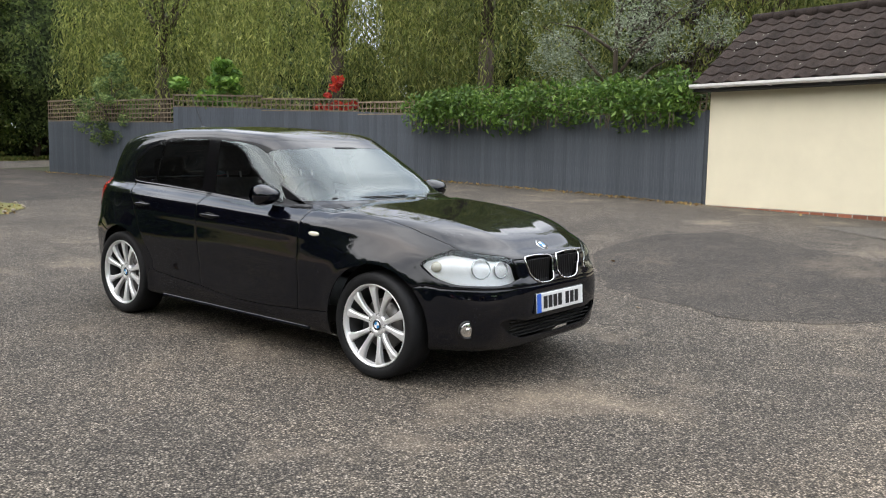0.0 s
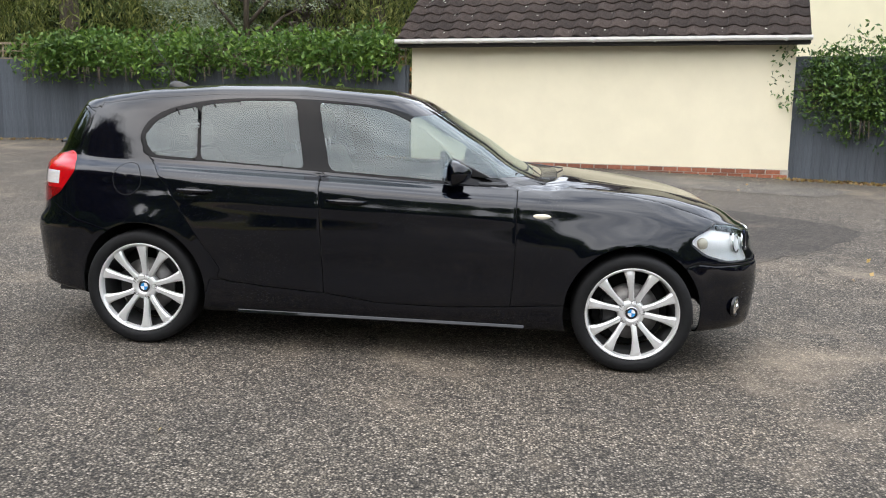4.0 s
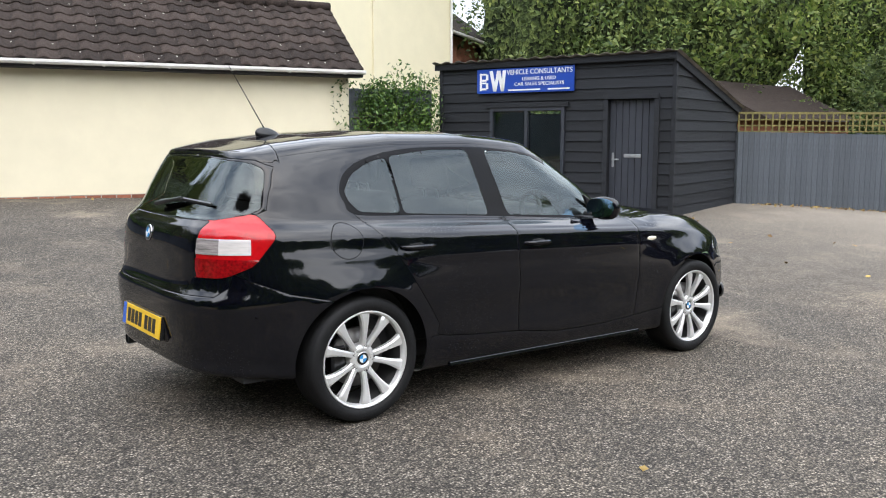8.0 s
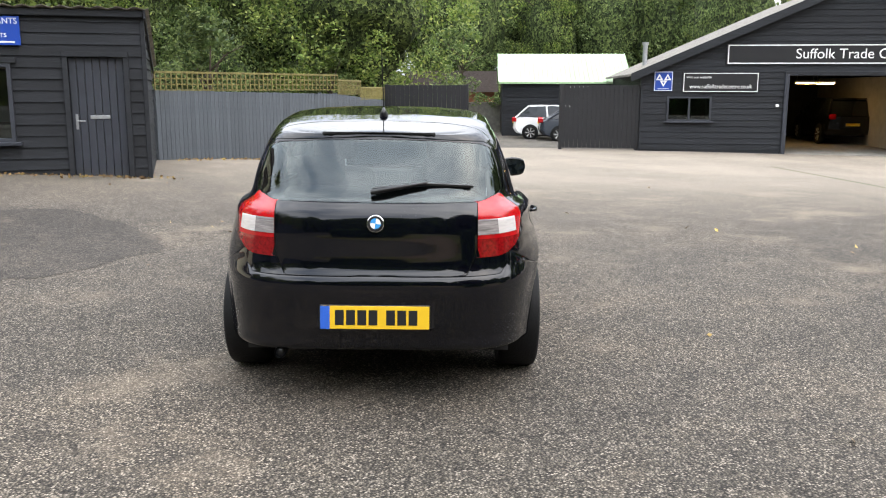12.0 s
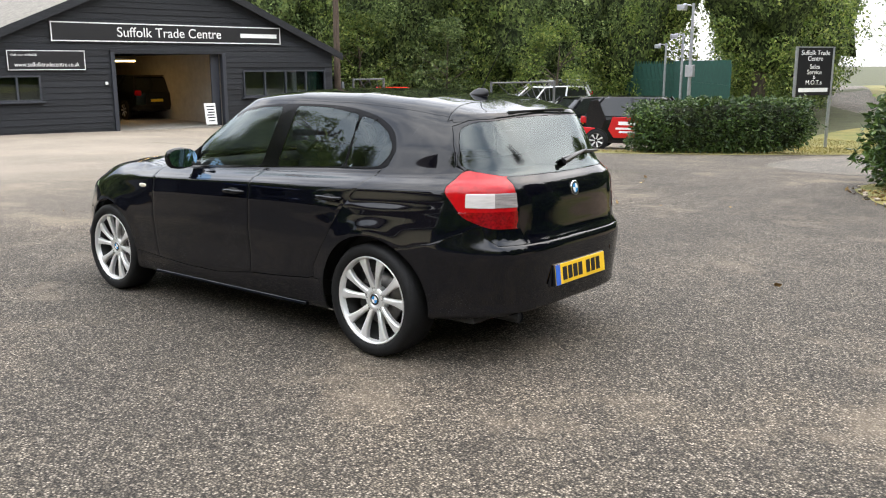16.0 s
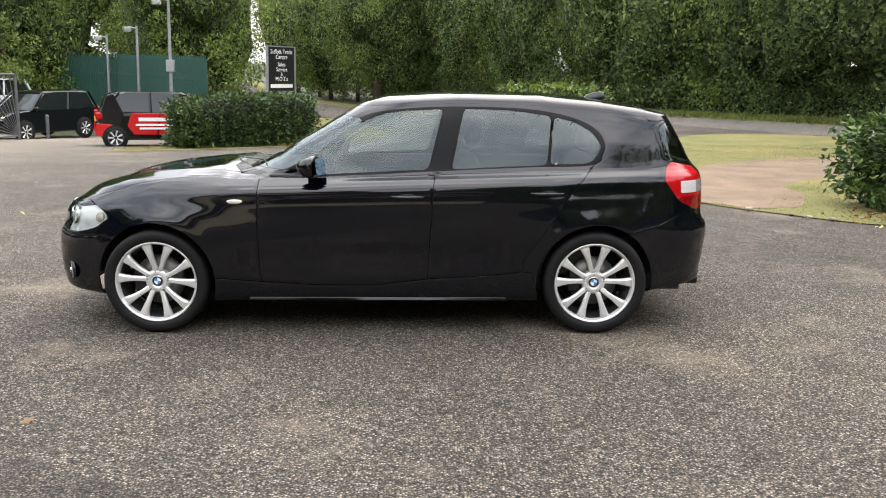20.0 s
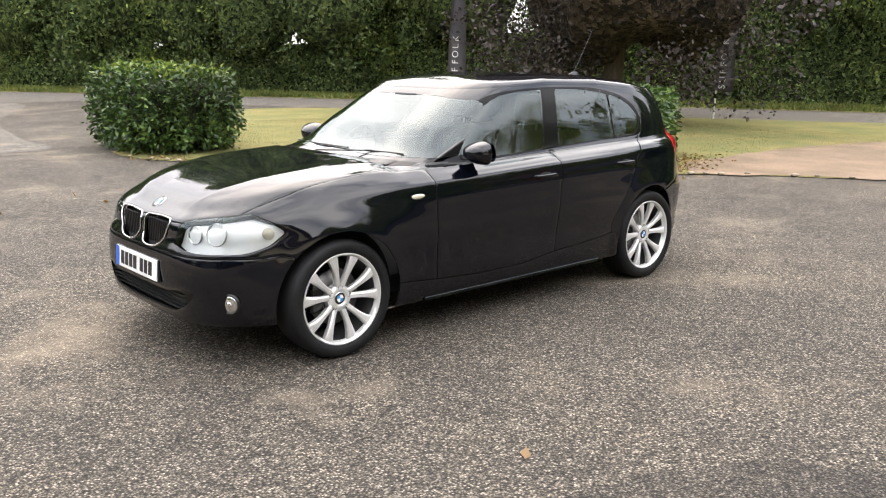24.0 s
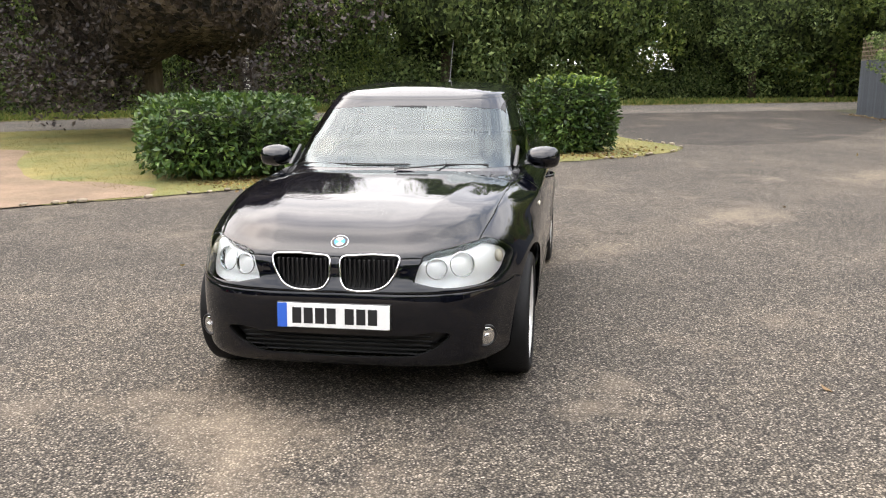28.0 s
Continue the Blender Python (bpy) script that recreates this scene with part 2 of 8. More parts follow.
def leaf_material(name, a, b, c, trans=0.25, rough=0.5):
    """Leaves: three greens spread at random over the leaves, some light passing through."""
    m = bpy.data.materials.new(name)
    m.use_nodes = True
    n, l = m.node_tree.nodes, m.node_tree.links
    p = n["Principled BSDF"]
    g = n.new("ShaderNodeNewGeometry")
    rp = n.new("ShaderNodeValToRGB")
    rp.color_ramp.elements[0].color, rp.color_ramp.elements[1].color = (*a, 1), (*c, 1)
    rp.color_ramp.elements[0].position, rp.color_ramp.elements[1].position = 0.1, 0.95
    e = rp.color_ramp.elements.new(0.55)
    e.color = (*b, 1)
    l.new(g.outputs["Random Per Island"], rp.inputs["Fac"])
    co = n.new("ShaderNodeTexCoord")
    nz = n.new("ShaderNodeTexNoise")
    nz.inputs["Scale"].default_value, nz.inputs["Detail"].default_value = 0.8, 3
    l.new(co.outputs["Object"], nz.inputs["Vector"])
    mr = n.new("ShaderNodeMapRange")
    mr.inputs["From Min"].default_value, mr.inputs["From Max"].default_value = 0.3, 0.7
    mr.inputs["To Min"].default_value, mr.inputs["To Max"].default_value = 0.65, 1.3
    l.new(nz.outputs["Fac"], mr.inputs["Value"])
    oi = n.new("ShaderNodeObjectInfo")
    mo = n.new("ShaderNodeMapRange")
    mo.inputs["To Min"].default_value, mo.inputs["To Max"].default_value = 0.72, 1.2
    l.new(oi.outputs["Random"], mo.inputs["Value"])
    mm = n.new("ShaderNodeMath")
    mm.operation = "MULTIPLY"
    l.new(mr.outputs["Result"], mm.inputs[0])
    l.new(mo.outputs["Result"], mm.inputs[1])
    hv = n.new("ShaderNodeHueSaturation")
    l.new(rp.outputs["Color"], hv.inputs["Color"])
    l.new(mm.outputs["Value"], hv.inputs["Value"])
    l.new(hv.outputs["Color"], p.inputs["Base Color"])
    p.inputs["Roughness"].default_value = rough
    p.inputs["Specular IOR Level"].default_value = 0.35
    t = n.new("ShaderNodeBsdfTranslucent")
    l.new(hv.outputs["Color"], t.inputs["Color"])
    mix = n.new("ShaderNodeMixShader")
    mix.inputs["Fac"].default_value = trans
    l.new(p.outputs["BSDF"], mix.inputs[1])
    l.new(t.outputs["BSDF"], mix.inputs[2])
    l.new(mix.outputs["Shader"], n["Material Output"].inputs["Surface"])
    return m


def asphalt_material(name, light, dark, stone, broad, scale=1.0, sand=0.5, pale_x=0.0):
    """Chip-sealed tarmac: pale chippings in dark binder, broad worn and stained areas."""
    m = bpy.data.materials.new(name)
    m.use_nodes = True
    n, l = m.node_tree.nodes, m.node_tree.links
    b = n["Principled BSDF"]
    b.inputs["Roughness"].default_value = 0.85
    b.inputs["Specular IOR Level"].default_value = 0.25
    co = n.new("ShaderNodeTexCoord")

    def noise_at(s, d=5, r=0.6):
        z = n.new("ShaderNodeTexNoise")
        z.inputs["Scale"].default_value, z.inputs["Detail"].default_value, z.inputs["Roughness"].default_value = s, d, r
        l.new(co.outputs["Object"], z.inputs["Vector"])
        return z

    def ramp(src, stops):
        r = n.new("ShaderNodeValToRGB")
        r.color_ramp.elements[0].position, r.color_ramp.elements[0].color = stops[0][0], (*stops[0][1], 1)
        r.color_ramp.elements[1].position, r.color_ramp.elements[1].color = stops[-1][0], (*stops[-1][1], 1)
        for pos, c in stops[1:-1]:
            r.color_ramp.elements.new(pos).color = (*c, 1)
        l.new(src, r.inputs["Fac"])
        return r
    vo = n.new("ShaderNodeTexVoronoi")
    vo.inputs["Scale"].default_value = 95 * scale
    l.new(co.outputs["Object"], vo.inputs["Vector"])
    sep = n.new("ShaderNodeSeparateColor")
    l.new(vo.outputs["Color"], sep.inputs["Color"])
    chips = ramp(sep.outputs["Red"], [(0.0, dark), (0.35, tuple(0.75 * c for c in light)), (0.7, light), (1.0, stone)])
    edge = n.new("ShaderNodeMapRange")
    edge.inputs["From Min"].default_value, edge.inputs["From Max"].default_value = 0.25, 0.62
    edge.inputs["To Min"].default_value, edge.inputs["To Max"].default_value = 1.12, 0.26
    l.new(vo.outputs["Distance"], edge.inputs["Value"])
    mu = n.new("ShaderNodeMix")
    mu.data_type, mu.blend_type = "RGBA", "MULTIPLY"
    mu.inputs["Factor"].default_value = 1
    l.new(chips.outputs["Color"], mu.inputs[6])
    l.new(edge.outputs["Result"], mu.inputs[7])
    big = ramp(noise_at(0.35, 6, 0.65).outputs["Fac"], [(0.30, tuple(1 - broad for _ in range(3))), (0.5, (1, 1, 1)), (0.66, (1 + 1.25 * broad, 1 + 1.1 * broad, 1 + 0.9 * broad))])
    mid = ramp(noise_at(2.2, 6, 0.7).outputs["Fac"], [(0.3, (0.8, 0.8, 0.81)), (0.5, (1, 1, 1)), (0.72, (1.22, 1.2, 1.16))])
    clump = ramp(noise_at(26, 3, 0.6).outputs["Fac"], [(0.3, (0.72, 0.72, 0.72)), (0.7, (1.28, 1.27, 1.25))])
    out = mu.outputs[2]
    for r in (big, mid, clump):
        x = n.new("ShaderNodeMix")
        x.data_type, x.blend_type = "RGBA", "MULTIPLY"
        x.inputs["Factor"].default_value = 1
        l.new(out, x.inputs[6])
        l.new(r.outputs["Color"], x.inputs[7])
        out = x.outputs[2]
    film = ramp(noise_at(0.62, 7, 0.7).outputs["Fac"], [(0.54, (0, 0, 0)), (0.70, (sand, sand, sand))])
    fx = n.new("ShaderNodeMix")
    fx.data_type = "RGBA"
    fx.inputs[7].default_value = (0.255, 0.205, 0.150, 1)
    l.new(film.outputs["Color"], fx.inputs["Factor"])
    l.new(out, fx.inputs[6])
    out = fx.outputs[2]
    # Pale beige mixed in unevenly towards +x, between 3 and 15 m.
    if pale_x:
        sx = n.new("ShaderNodeSeparateXYZ")
        l.new(co.outputs["Object"], sx.inputs["Vector"])
        dr = n.new("ShaderNodeMapRange")
        dr.interpolation_type = "SMOOTHSTEP"
        dr.inputs["From Min"].default_value, dr.inputs["From Max"].default_value = 3.0, 15.0
        l.new(sx.outputs["X"], dr.inputs["Value"])
        dn = n.new("ShaderNodeMapRange")
        dn.inputs["From Min"].default_value, dn.inputs["From Max"].default_value = 0.3, 0.65
        dn.inputs["To Min"].default_value, dn.inputs["To Max"].default_value = pale_x * 0.55, pale_x
        l.new(noise_at(0.25, 5, 0.6).outputs["Fac"], dn.inputs["Value"])
        dm = n.new("ShaderNodeMath")
        dm.operation = "MULTIPLY"
        l.new(dr.outputs["Result"], dm.inputs[0])
        l.new(dn.outputs["Result"], dm.inputs[1])
        dx = n.new("ShaderNodeMix")
        dx.data_type = "RGBA"
        dx.inputs[7].default_value = (0.36, 0.31, 0.25, 1)
        l.new(dm.outputs["Value"], dx.inputs["Factor"])
        l.new(out, dx.inputs[6])
        out = dx.outputs[2]
    l.new(out, b.inputs["Base Color"])
    bp = n.new("ShaderNodeBump")
    bp.inputs["Strength"].default_value, bp.inputs["Distance"].default_value = 0.7, 0.006
    inv = n.new("ShaderNodeMath")
    inv.operation = "SUBTRACT"
    inv.inputs[0].default_value = 1.0
    l.new(vo.outputs["Distance"], inv.inputs[1])
    l.new(inv.outputs["Value"], bp.inputs["Height"])
    l.new(bp.outputs["Normal"], b.inputs["Normal"])
    return m


def glass_material(name, tint, rough=0.0, ior=1.72):
    """Thin pane: clear or tinted glass that lets light through unbent and mirrors by Fresnel."""
    m = bpy.data.materials.new(name)
    m.use_nodes = True
    n, l = m.node_tree.nodes, m.node_tree.links
    n.remove(n["Principled BSDF"])
    t = n.new("ShaderNodeBsdfTransparent")
    t.inputs["Color"].default_value = (*tint, 1)
    g = n.new("ShaderNodeBsdfGlossy")
    g.inputs["Roughness"].default_value = rough
    g.inputs["Color"].default_value = (0.86, 0.95, 0.96, 1)
    f = n.new("ShaderNodeFresnel")
    f.inputs["IOR"].default_value = ior
    mix = n.new("ShaderNodeMixShader")
    l.new(f.outputs["Fac"], mix.inputs["Fac"])
    l.new(t.outputs["BSDF"], mix.inputs[1])
    l.new(g.outputs["BSDF"], mix.inputs[2])
    l.new(mix.outputs["Shader"], n["Material Output"].inputs["Surface"])
    return m


def glow(name, col, strength):
    m = bpy.data.materials.new(name)
    m.use_nodes = True
    b = m.node_tree.nodes["Principled BSDF"]
    b.inputs["Base Color"].default_value = (*col, 1)
    b.inputs["Emission Color"].default_value = (*col, 1)
    b.inputs["Emission Strength"].default_value = strength
    return m


M_TARMAC = asphalt_material("tarmac", (0.1364, 0.1179, 0.09504), (0.02904, 0.02552, 0.022), (0.3256, 0.286, 0.2376), 0.24, pale_x=0.62)
M_TARMAC_DARK = asphalt_material("tarmac_patch", (0.092, 0.080, 0.067), (0.022, 0.020, 0.018), (0.19, 0.17, 0.145), 0.2, 1.1, sand=0.3)
M_TARMAC_PALE = asphalt_material("tarmac_worn", (0.205, 0.185, 0.158), (0.07, 0.062, 0.054), (0.32, 0.29, 0.25), 0.15, 1.3)
M_ROAD = asphalt_material("road_tarmac", (0.25, 0.225, 0.195), (0.09, 0.082, 0.073), (0.36, 0.33, 0.29), 0.15)
M_GRASS = material("grass_ground", (0.235, 0.19, 0.062), 0.95, vary=0.25, scale=0.9, bump=0.6, bump_scale=70, col2=(0.11, 0.125, 0.035), fine=0.35, fine_scale=45)
M_DIRT = material("bare_soil", (0.25, 0.175, 0.115), 0.95, vary=0.2, scale=1.4, bump=1.0, bump_scale=18, col2=(0.14, 0.098, 0.062), fine=0.3, fine_scale=60)
M_WOODLAND = material("woodland_floor", (0.07, 0.075, 0.03), 0.95, vary=0.25, scale=0.8, bump=0.5, fine=0.3, fine_scale=20)
M_CREAM = material("cream_render", (0.747, 0.684, 0.504), 0.8, vary=0.035, scale=1.6, bump=0.12, bump_scale=90, fine=0.03)
M_CREAM2 = material("house_render", (0.736, 0.6716, 0.4784), 0.8, vary=0.03, scale=1.6, bump=0.12, bump_scale=90, fine=0.03)
M_BRICK = material("red_brick", (0.34, 0.125, 0.07), 0.85, vary=0.2, scale=14, bump=0.4, bump_scale=120, per="object", per_amount=0.35)
M_MORTAR = material("mortar", (0.42, 0.38, 0.33), 0.9, vary=0.15, scale=20)
M_TILE = material("roof_tile", (0.048, 0.036, 0.030), 0.9, spec=0.15, vary=0.25, scale=9, bump=0.6, bump_scale=55, col2=(0.020, 0.015, 0.013), per="object", per_amount=0.4, fine=0.4, fine_scale=45)
M_LICHEN = material("lichen", (0.36, 0.35, 0.30), 0.95, vary=0.25, scale=30, per="island", per_amount=0.3)
M_GUTTER = material("white_plastic", (0.72, 0.71, 0.68), 0.35, vary=0.05, scale=4)
M_FENCE = material("grey_fence_paint", (0.078, 0.090, 0.106), 0.75, vary=0.12, scale=2.5, bump=0.35, bump_scale=30, fine=0.18, fine_scale=22, per="object", per_amount=0.14, stretch=(7, 7, 0.7))
M_BOARD = material("black_weatherboard", (0.017, 0.019, 0.023), 0.68, spec=0.3, vary=0.2, scale=3, bump=0.5, bump_scale=22, fine=0.25, fine_scale=26, per="object", per_amount=0.28, stretch=(0.6, 6, 6))
M_DOORGREY = material("slate_door_paint", (0.030, 0.034, 0.045), 0.5, vary=0.1, scale=3, bump=0.1)
M_BLACKPAINT = material("black_gate_paint", (0.008, 0.008, 0.010), 0.6, vary=0.2, scale=4, bump=0.3)
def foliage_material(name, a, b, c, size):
    """The inside of a leaf mass: leaf-sized cells of mixed greens, shade painted into the deep gaps."""
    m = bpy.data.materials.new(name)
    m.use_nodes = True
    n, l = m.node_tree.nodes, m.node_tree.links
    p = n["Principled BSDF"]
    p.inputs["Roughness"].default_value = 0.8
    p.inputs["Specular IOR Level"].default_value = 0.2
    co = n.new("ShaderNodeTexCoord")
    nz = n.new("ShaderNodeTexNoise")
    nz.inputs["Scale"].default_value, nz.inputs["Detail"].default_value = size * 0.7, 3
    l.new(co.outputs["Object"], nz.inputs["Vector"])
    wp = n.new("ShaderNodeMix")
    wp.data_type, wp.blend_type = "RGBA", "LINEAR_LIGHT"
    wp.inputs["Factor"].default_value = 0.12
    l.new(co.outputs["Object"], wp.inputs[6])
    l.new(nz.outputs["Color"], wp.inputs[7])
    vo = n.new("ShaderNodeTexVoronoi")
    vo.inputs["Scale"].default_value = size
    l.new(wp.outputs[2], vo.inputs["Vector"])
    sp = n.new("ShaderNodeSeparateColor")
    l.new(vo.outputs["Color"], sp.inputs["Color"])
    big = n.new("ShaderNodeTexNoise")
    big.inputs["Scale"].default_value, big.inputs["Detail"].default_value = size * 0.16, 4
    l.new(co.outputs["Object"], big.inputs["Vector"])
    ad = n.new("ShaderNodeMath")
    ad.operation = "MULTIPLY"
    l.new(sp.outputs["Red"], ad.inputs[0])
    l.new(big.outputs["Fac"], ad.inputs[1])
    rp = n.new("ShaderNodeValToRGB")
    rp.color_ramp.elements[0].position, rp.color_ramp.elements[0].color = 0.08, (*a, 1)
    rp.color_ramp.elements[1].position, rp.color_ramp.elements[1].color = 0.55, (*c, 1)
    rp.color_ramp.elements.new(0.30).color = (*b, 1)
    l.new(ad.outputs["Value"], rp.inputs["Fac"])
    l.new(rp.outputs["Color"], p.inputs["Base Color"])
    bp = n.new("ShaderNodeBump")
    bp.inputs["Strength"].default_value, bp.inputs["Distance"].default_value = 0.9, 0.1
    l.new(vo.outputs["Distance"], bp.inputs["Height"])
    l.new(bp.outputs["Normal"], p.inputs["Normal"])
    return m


# Dark cells carry the shade between inner leaves as colour.
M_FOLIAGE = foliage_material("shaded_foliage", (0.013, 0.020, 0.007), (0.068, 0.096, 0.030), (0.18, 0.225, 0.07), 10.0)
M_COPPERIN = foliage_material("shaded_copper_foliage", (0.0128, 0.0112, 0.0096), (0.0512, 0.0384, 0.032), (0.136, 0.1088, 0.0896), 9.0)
M_TRELLIS = material("weathered_trellis", (0.24, 0.19, 0.125), 0.85, vary=0.25, scale=9, fine=0.25, fine_scale=40, per="object", per_amount=0.25)
M_TRELLIS_G = material("mossy_trellis", (0.22, 0.19, 0.06), 0.85, vary=0.25, scale=9, fine=0.25, fine_scale=40, per="object", per_amount=0.25)
M_BARK = material("bark", (0.11, 0.085, 0.06), 0.95, vary=0.3, scale=5, bump=1.0, bump_scale=16, stretch=(3, 3, 0.6))
M_SIGNBLUE = material("blue_sign", (0.012, 0.055, 0.34), 0.35, vary=0.03, scale=3)
M_WHITE = material("white_paint", (0.80, 0.80, 0.79), 0.45, vary=0.04, scale=4)
M_SIGNBLACK = material("black_sign", (0.012, 0.012, 0.014), 0.4, vary=0.1, scale=3)
M_STEEL = material("galvanised_steel", (0.42, 0.43, 0.44), 0.45, metal=0.7, vary=0.12, scale=9)
M_GREENROOF = material("pale_green_sheet", (0.38, 0.54, 0.30), 0.55, vary=0.08, scale=2, stretch=(6, 0.5, 1))
M_CEMENT = material("grey_sheet_roof", (0.24, 0.22, 0.19), 0.9, vary=0.25, scale=5, bump=0.4, fine=0.3, fine_scale=30)
M_CONCRETE = material("concrete", (0.30, 0.28, 0.25), 0.9, vary=0.2, scale=5, bump=0.4)
# Near-black for shade under eaves and indoors, the roof deck and a seam.
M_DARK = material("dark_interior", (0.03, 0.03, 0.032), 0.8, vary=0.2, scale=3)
M_PALEWALL = material("pale_interior", (0.45, 0.42, 0.37), 0.8, vary=0.1, scale=3)
M_BINGREY = material("grey_bin_plastic", (0.11, 0.12, 0.13), 0.5, vary=0.08, scale=5)
M_BINBLUE = material("blue_bin_plastic", (0.03, 0.06, 0.36), 0.45, vary=0.08, scale=5)
M_ORANGE = material("orange_plastic", (0.75, 0.13, 0.03), 0.5, vary=0.08, scale=5)
M_POLEWOOD = material("creosoted_pole", (0.10, 0.07, 0.05), 0.9, vary=0.3, scale=6, bump=0.5, stretch=(4, 4, 0.4))
M_MESHGREEN = material("green_mesh_fence", (0.012, 0.075, 0.055), 0.5, vary=0.15, scale=5)
M_GLASS = glass_material("window_glass", (0.80, 0.84, 0.83))
M_LAMP = glow("warm_tube", (1.0, 0.62, 0.20), 16.0)
M_BANNER = material("grey_banner_cloth", (0.17, 0.16, 0.18), 0.8, vary=0.1, scale=5)
L_HEDGE = leaf_material("laurel_leaf", (0.0242, 0.055, 0.0132), (0.0495, 0.099, 0.0198), (0.121, 0.187, 0.0385), 0.12, 0.38)
L_HEDGETOP = leaf_material("laurel_new_leaf", (0.099, 0.165, 0.022), (0.187, 0.275, 0.0385), (0.286, 0.341, 0.066), 0.2, 0.4)
L_WOOD = leaf_material("woodland_leaf", (0.050, 0.085, 0.026), (0.130, 0.185, 0.060), (0.25, 0.31, 0.108), 0.46)
L_ASH = leaf_material("ash_leaf", (0.075, 0.12, 0.024), (0.15, 0.215, 0.045), (0.29, 0.33, 0.085), 0.45)
L_WILLOW = leaf_material("willow_leaf", (0.115, 0.145, 0.036), (0.22, 0.255, 0.065), (0.40, 0.41, 0.125), 0.45)
L_SILVER = leaf_material("silver_leaf", (0.12, 0.15, 0.09), (0.22, 0.26, 0.17), (0.36, 0.40, 0.29), 0.25)
L_COPPER = leaf_material("copper_beech_leaf", (0.0225, 0.015, 0.01375), (0.05625, 0.0425, 0.035), (0.1313, 0.1075, 0.0925), 0.15, 0.55)
L_CLIMBER = leaf_material("wisteria_leaf", (0.05, 0.11, 0.016), (0.10, 0.19, 0.03), (0.20, 0.31, 0.055), 0.3)
L_RED = leaf_material("red_shrub_leaf", (0.30, 0.02, 0.015), (0.50, 0.035, 0.025), (0.62, 0.09, 0.04), 0.3)
L_AUTUMN = leaf_material("autumn_leaf", (0.16, 0.07, 0.02), (0.28, 0.11, 0.03), (0.20, 0.19, 0.04), 0.3)
L_DRYLEAF = leaf_material("fallen_leaf", (0.16, 0.09, 0.035), (0.28, 0.17, 0.06), (0.40, 0.29, 0.08), 0.05)
L_GRASS = leaf_material("grass_blade", (0.20, 0.18, 0.05), (0.28, 0.235, 0.075), (0.38, 0.31, 0.12), 0.5)
L_VERGE = leaf_material("verge_blade", (0.09, 0.14, 0.03), (0.15, 0.19, 0.045), (0.27, 0.25, 0.08), 0.5)

# ---- ground ----
def sheet(name, xs, ys, mat, lift, label, category="ground", inside=None):
    """A part of the ground that follows its height, raised a little over the one below."""
    verts = [(x, y, ground_z(x, y) + lift) for y in ys for x in xs]
    nx = len(xs)
    faces = [(j * nx + i, j * nx + i + 1, (j + 1) * nx + i + 1, (j + 1) * nx + i) for j in range(len(ys) - 1) for i in range(nx - 1)]
    ob = add_mesh(name, verts, faces, mat, smooth=True)
    return tagged(ob, label, category, kind="structure")


def steps(stops):
    out = []
    for (a, b, n) in stops:
        out += [a + (b - a) * i / n for i in range(n)]
    return out + [stops[-1][1]]


GX = steps([(-900, -100, 6), (-100, -32, 8), (-32, 40, 72), (40, 110, 8), (110, 900, 6)])
GY = steps([(-900, -110, 6), (-110, -44, 8), (-44, 34, 78), (34, 110, 8), (110, 900, 6)])
sheet("ground", GX, GY, M_WOODLAND, -0.012, "dark leafy ground under trees that reaches the horizon")


def spline(pts, n=8, closed=True):
    """Round points into a smooth line."""
    out, k = [], len(pts)
    last = k if closed else k - 1
    for i in range(last):
        p0, p1, p2, p3 = (Vector(pts[(i + d) % k] if closed else pts[min(k - 1, max(0, i + d))]) for d in (-1, 0, 1, 2))
        for s in range(n):
            t = s / n
            out.append(0.5 * ((2 * p1) + (p2 - p0) * t + (2 * p0 - 5 * p1 + 4 * p2 - p3) * t * t + (3 * p1 - p0 - 3 * p2 + p3) * t ** 3))
    if not closed:
        out.append(Vector(pts[-1]))
    return out


def ground_patch(name, outline, mat, lift, label, category="ground", rough=0.0, cell=0.8, kind="structure"):
    """A flat area on the ground inside an outline: cut on a grid so that it follows the height."""
    rnd = random.Random(len(outline) * 7 + int(abs(outline[0][0]) * 100))
    bm = bmesh.new()
    ring = [(p[0] + rnd.uniform(-rough, rough), p[1] + rnd.uniform(-rough, rough)) for p in outline]
    bm.faces.new([bm.verts.new((x, y, 0)) for x, y in ring])
    bmesh.ops.triangulate(bm, faces=bm.faces[:])
    x0, x1 = min(p[0] for p in ring), max(p[0] for p in ring)
    y0, y1 = min(p[1] for p in ring), max(p[1] for p in ring)
    nx, ny = min(40, int((x1 - x0) / cell)), min(40, int((y1 - y0) / cell))
    for i in range(1, nx + 1):
        g = bm.faces[:] + bm.edges[:] + bm.verts[:]
        bmesh.ops.bisect_plane(bm, geom=g, plane_co=(x0 + (x1 - x0) * i / (nx + 1), 0, 0), plane_no=(1, 0, 0))
    for i in range(1, ny + 1):
        g = bm.faces[:] + bm.edges[:] + bm.verts[:]
        bmesh.ops.bisect_plane(bm, geom=g, plane_co=(0, y0 + (y1 - y0) * i / (ny + 1), 0), plane_no=(0, 1, 0))
    for v in bm.verts:
        v.co.z = ground_z(v.co.x, v.co.y) + lift
    for f in bm.faces:
        f.normal_update()
        if f.normal.z < 0:
            f.normal_flip()
    me = bpy.data.meshes.new(name)
    bm.to_mesh(me)
    bm.free()
    me.materials.append(mat)
    me.polygons.foreach_set("use_smooth", [True] * len(me.polygons))
    return tagged(new(name, me), label, category, kind=kind)


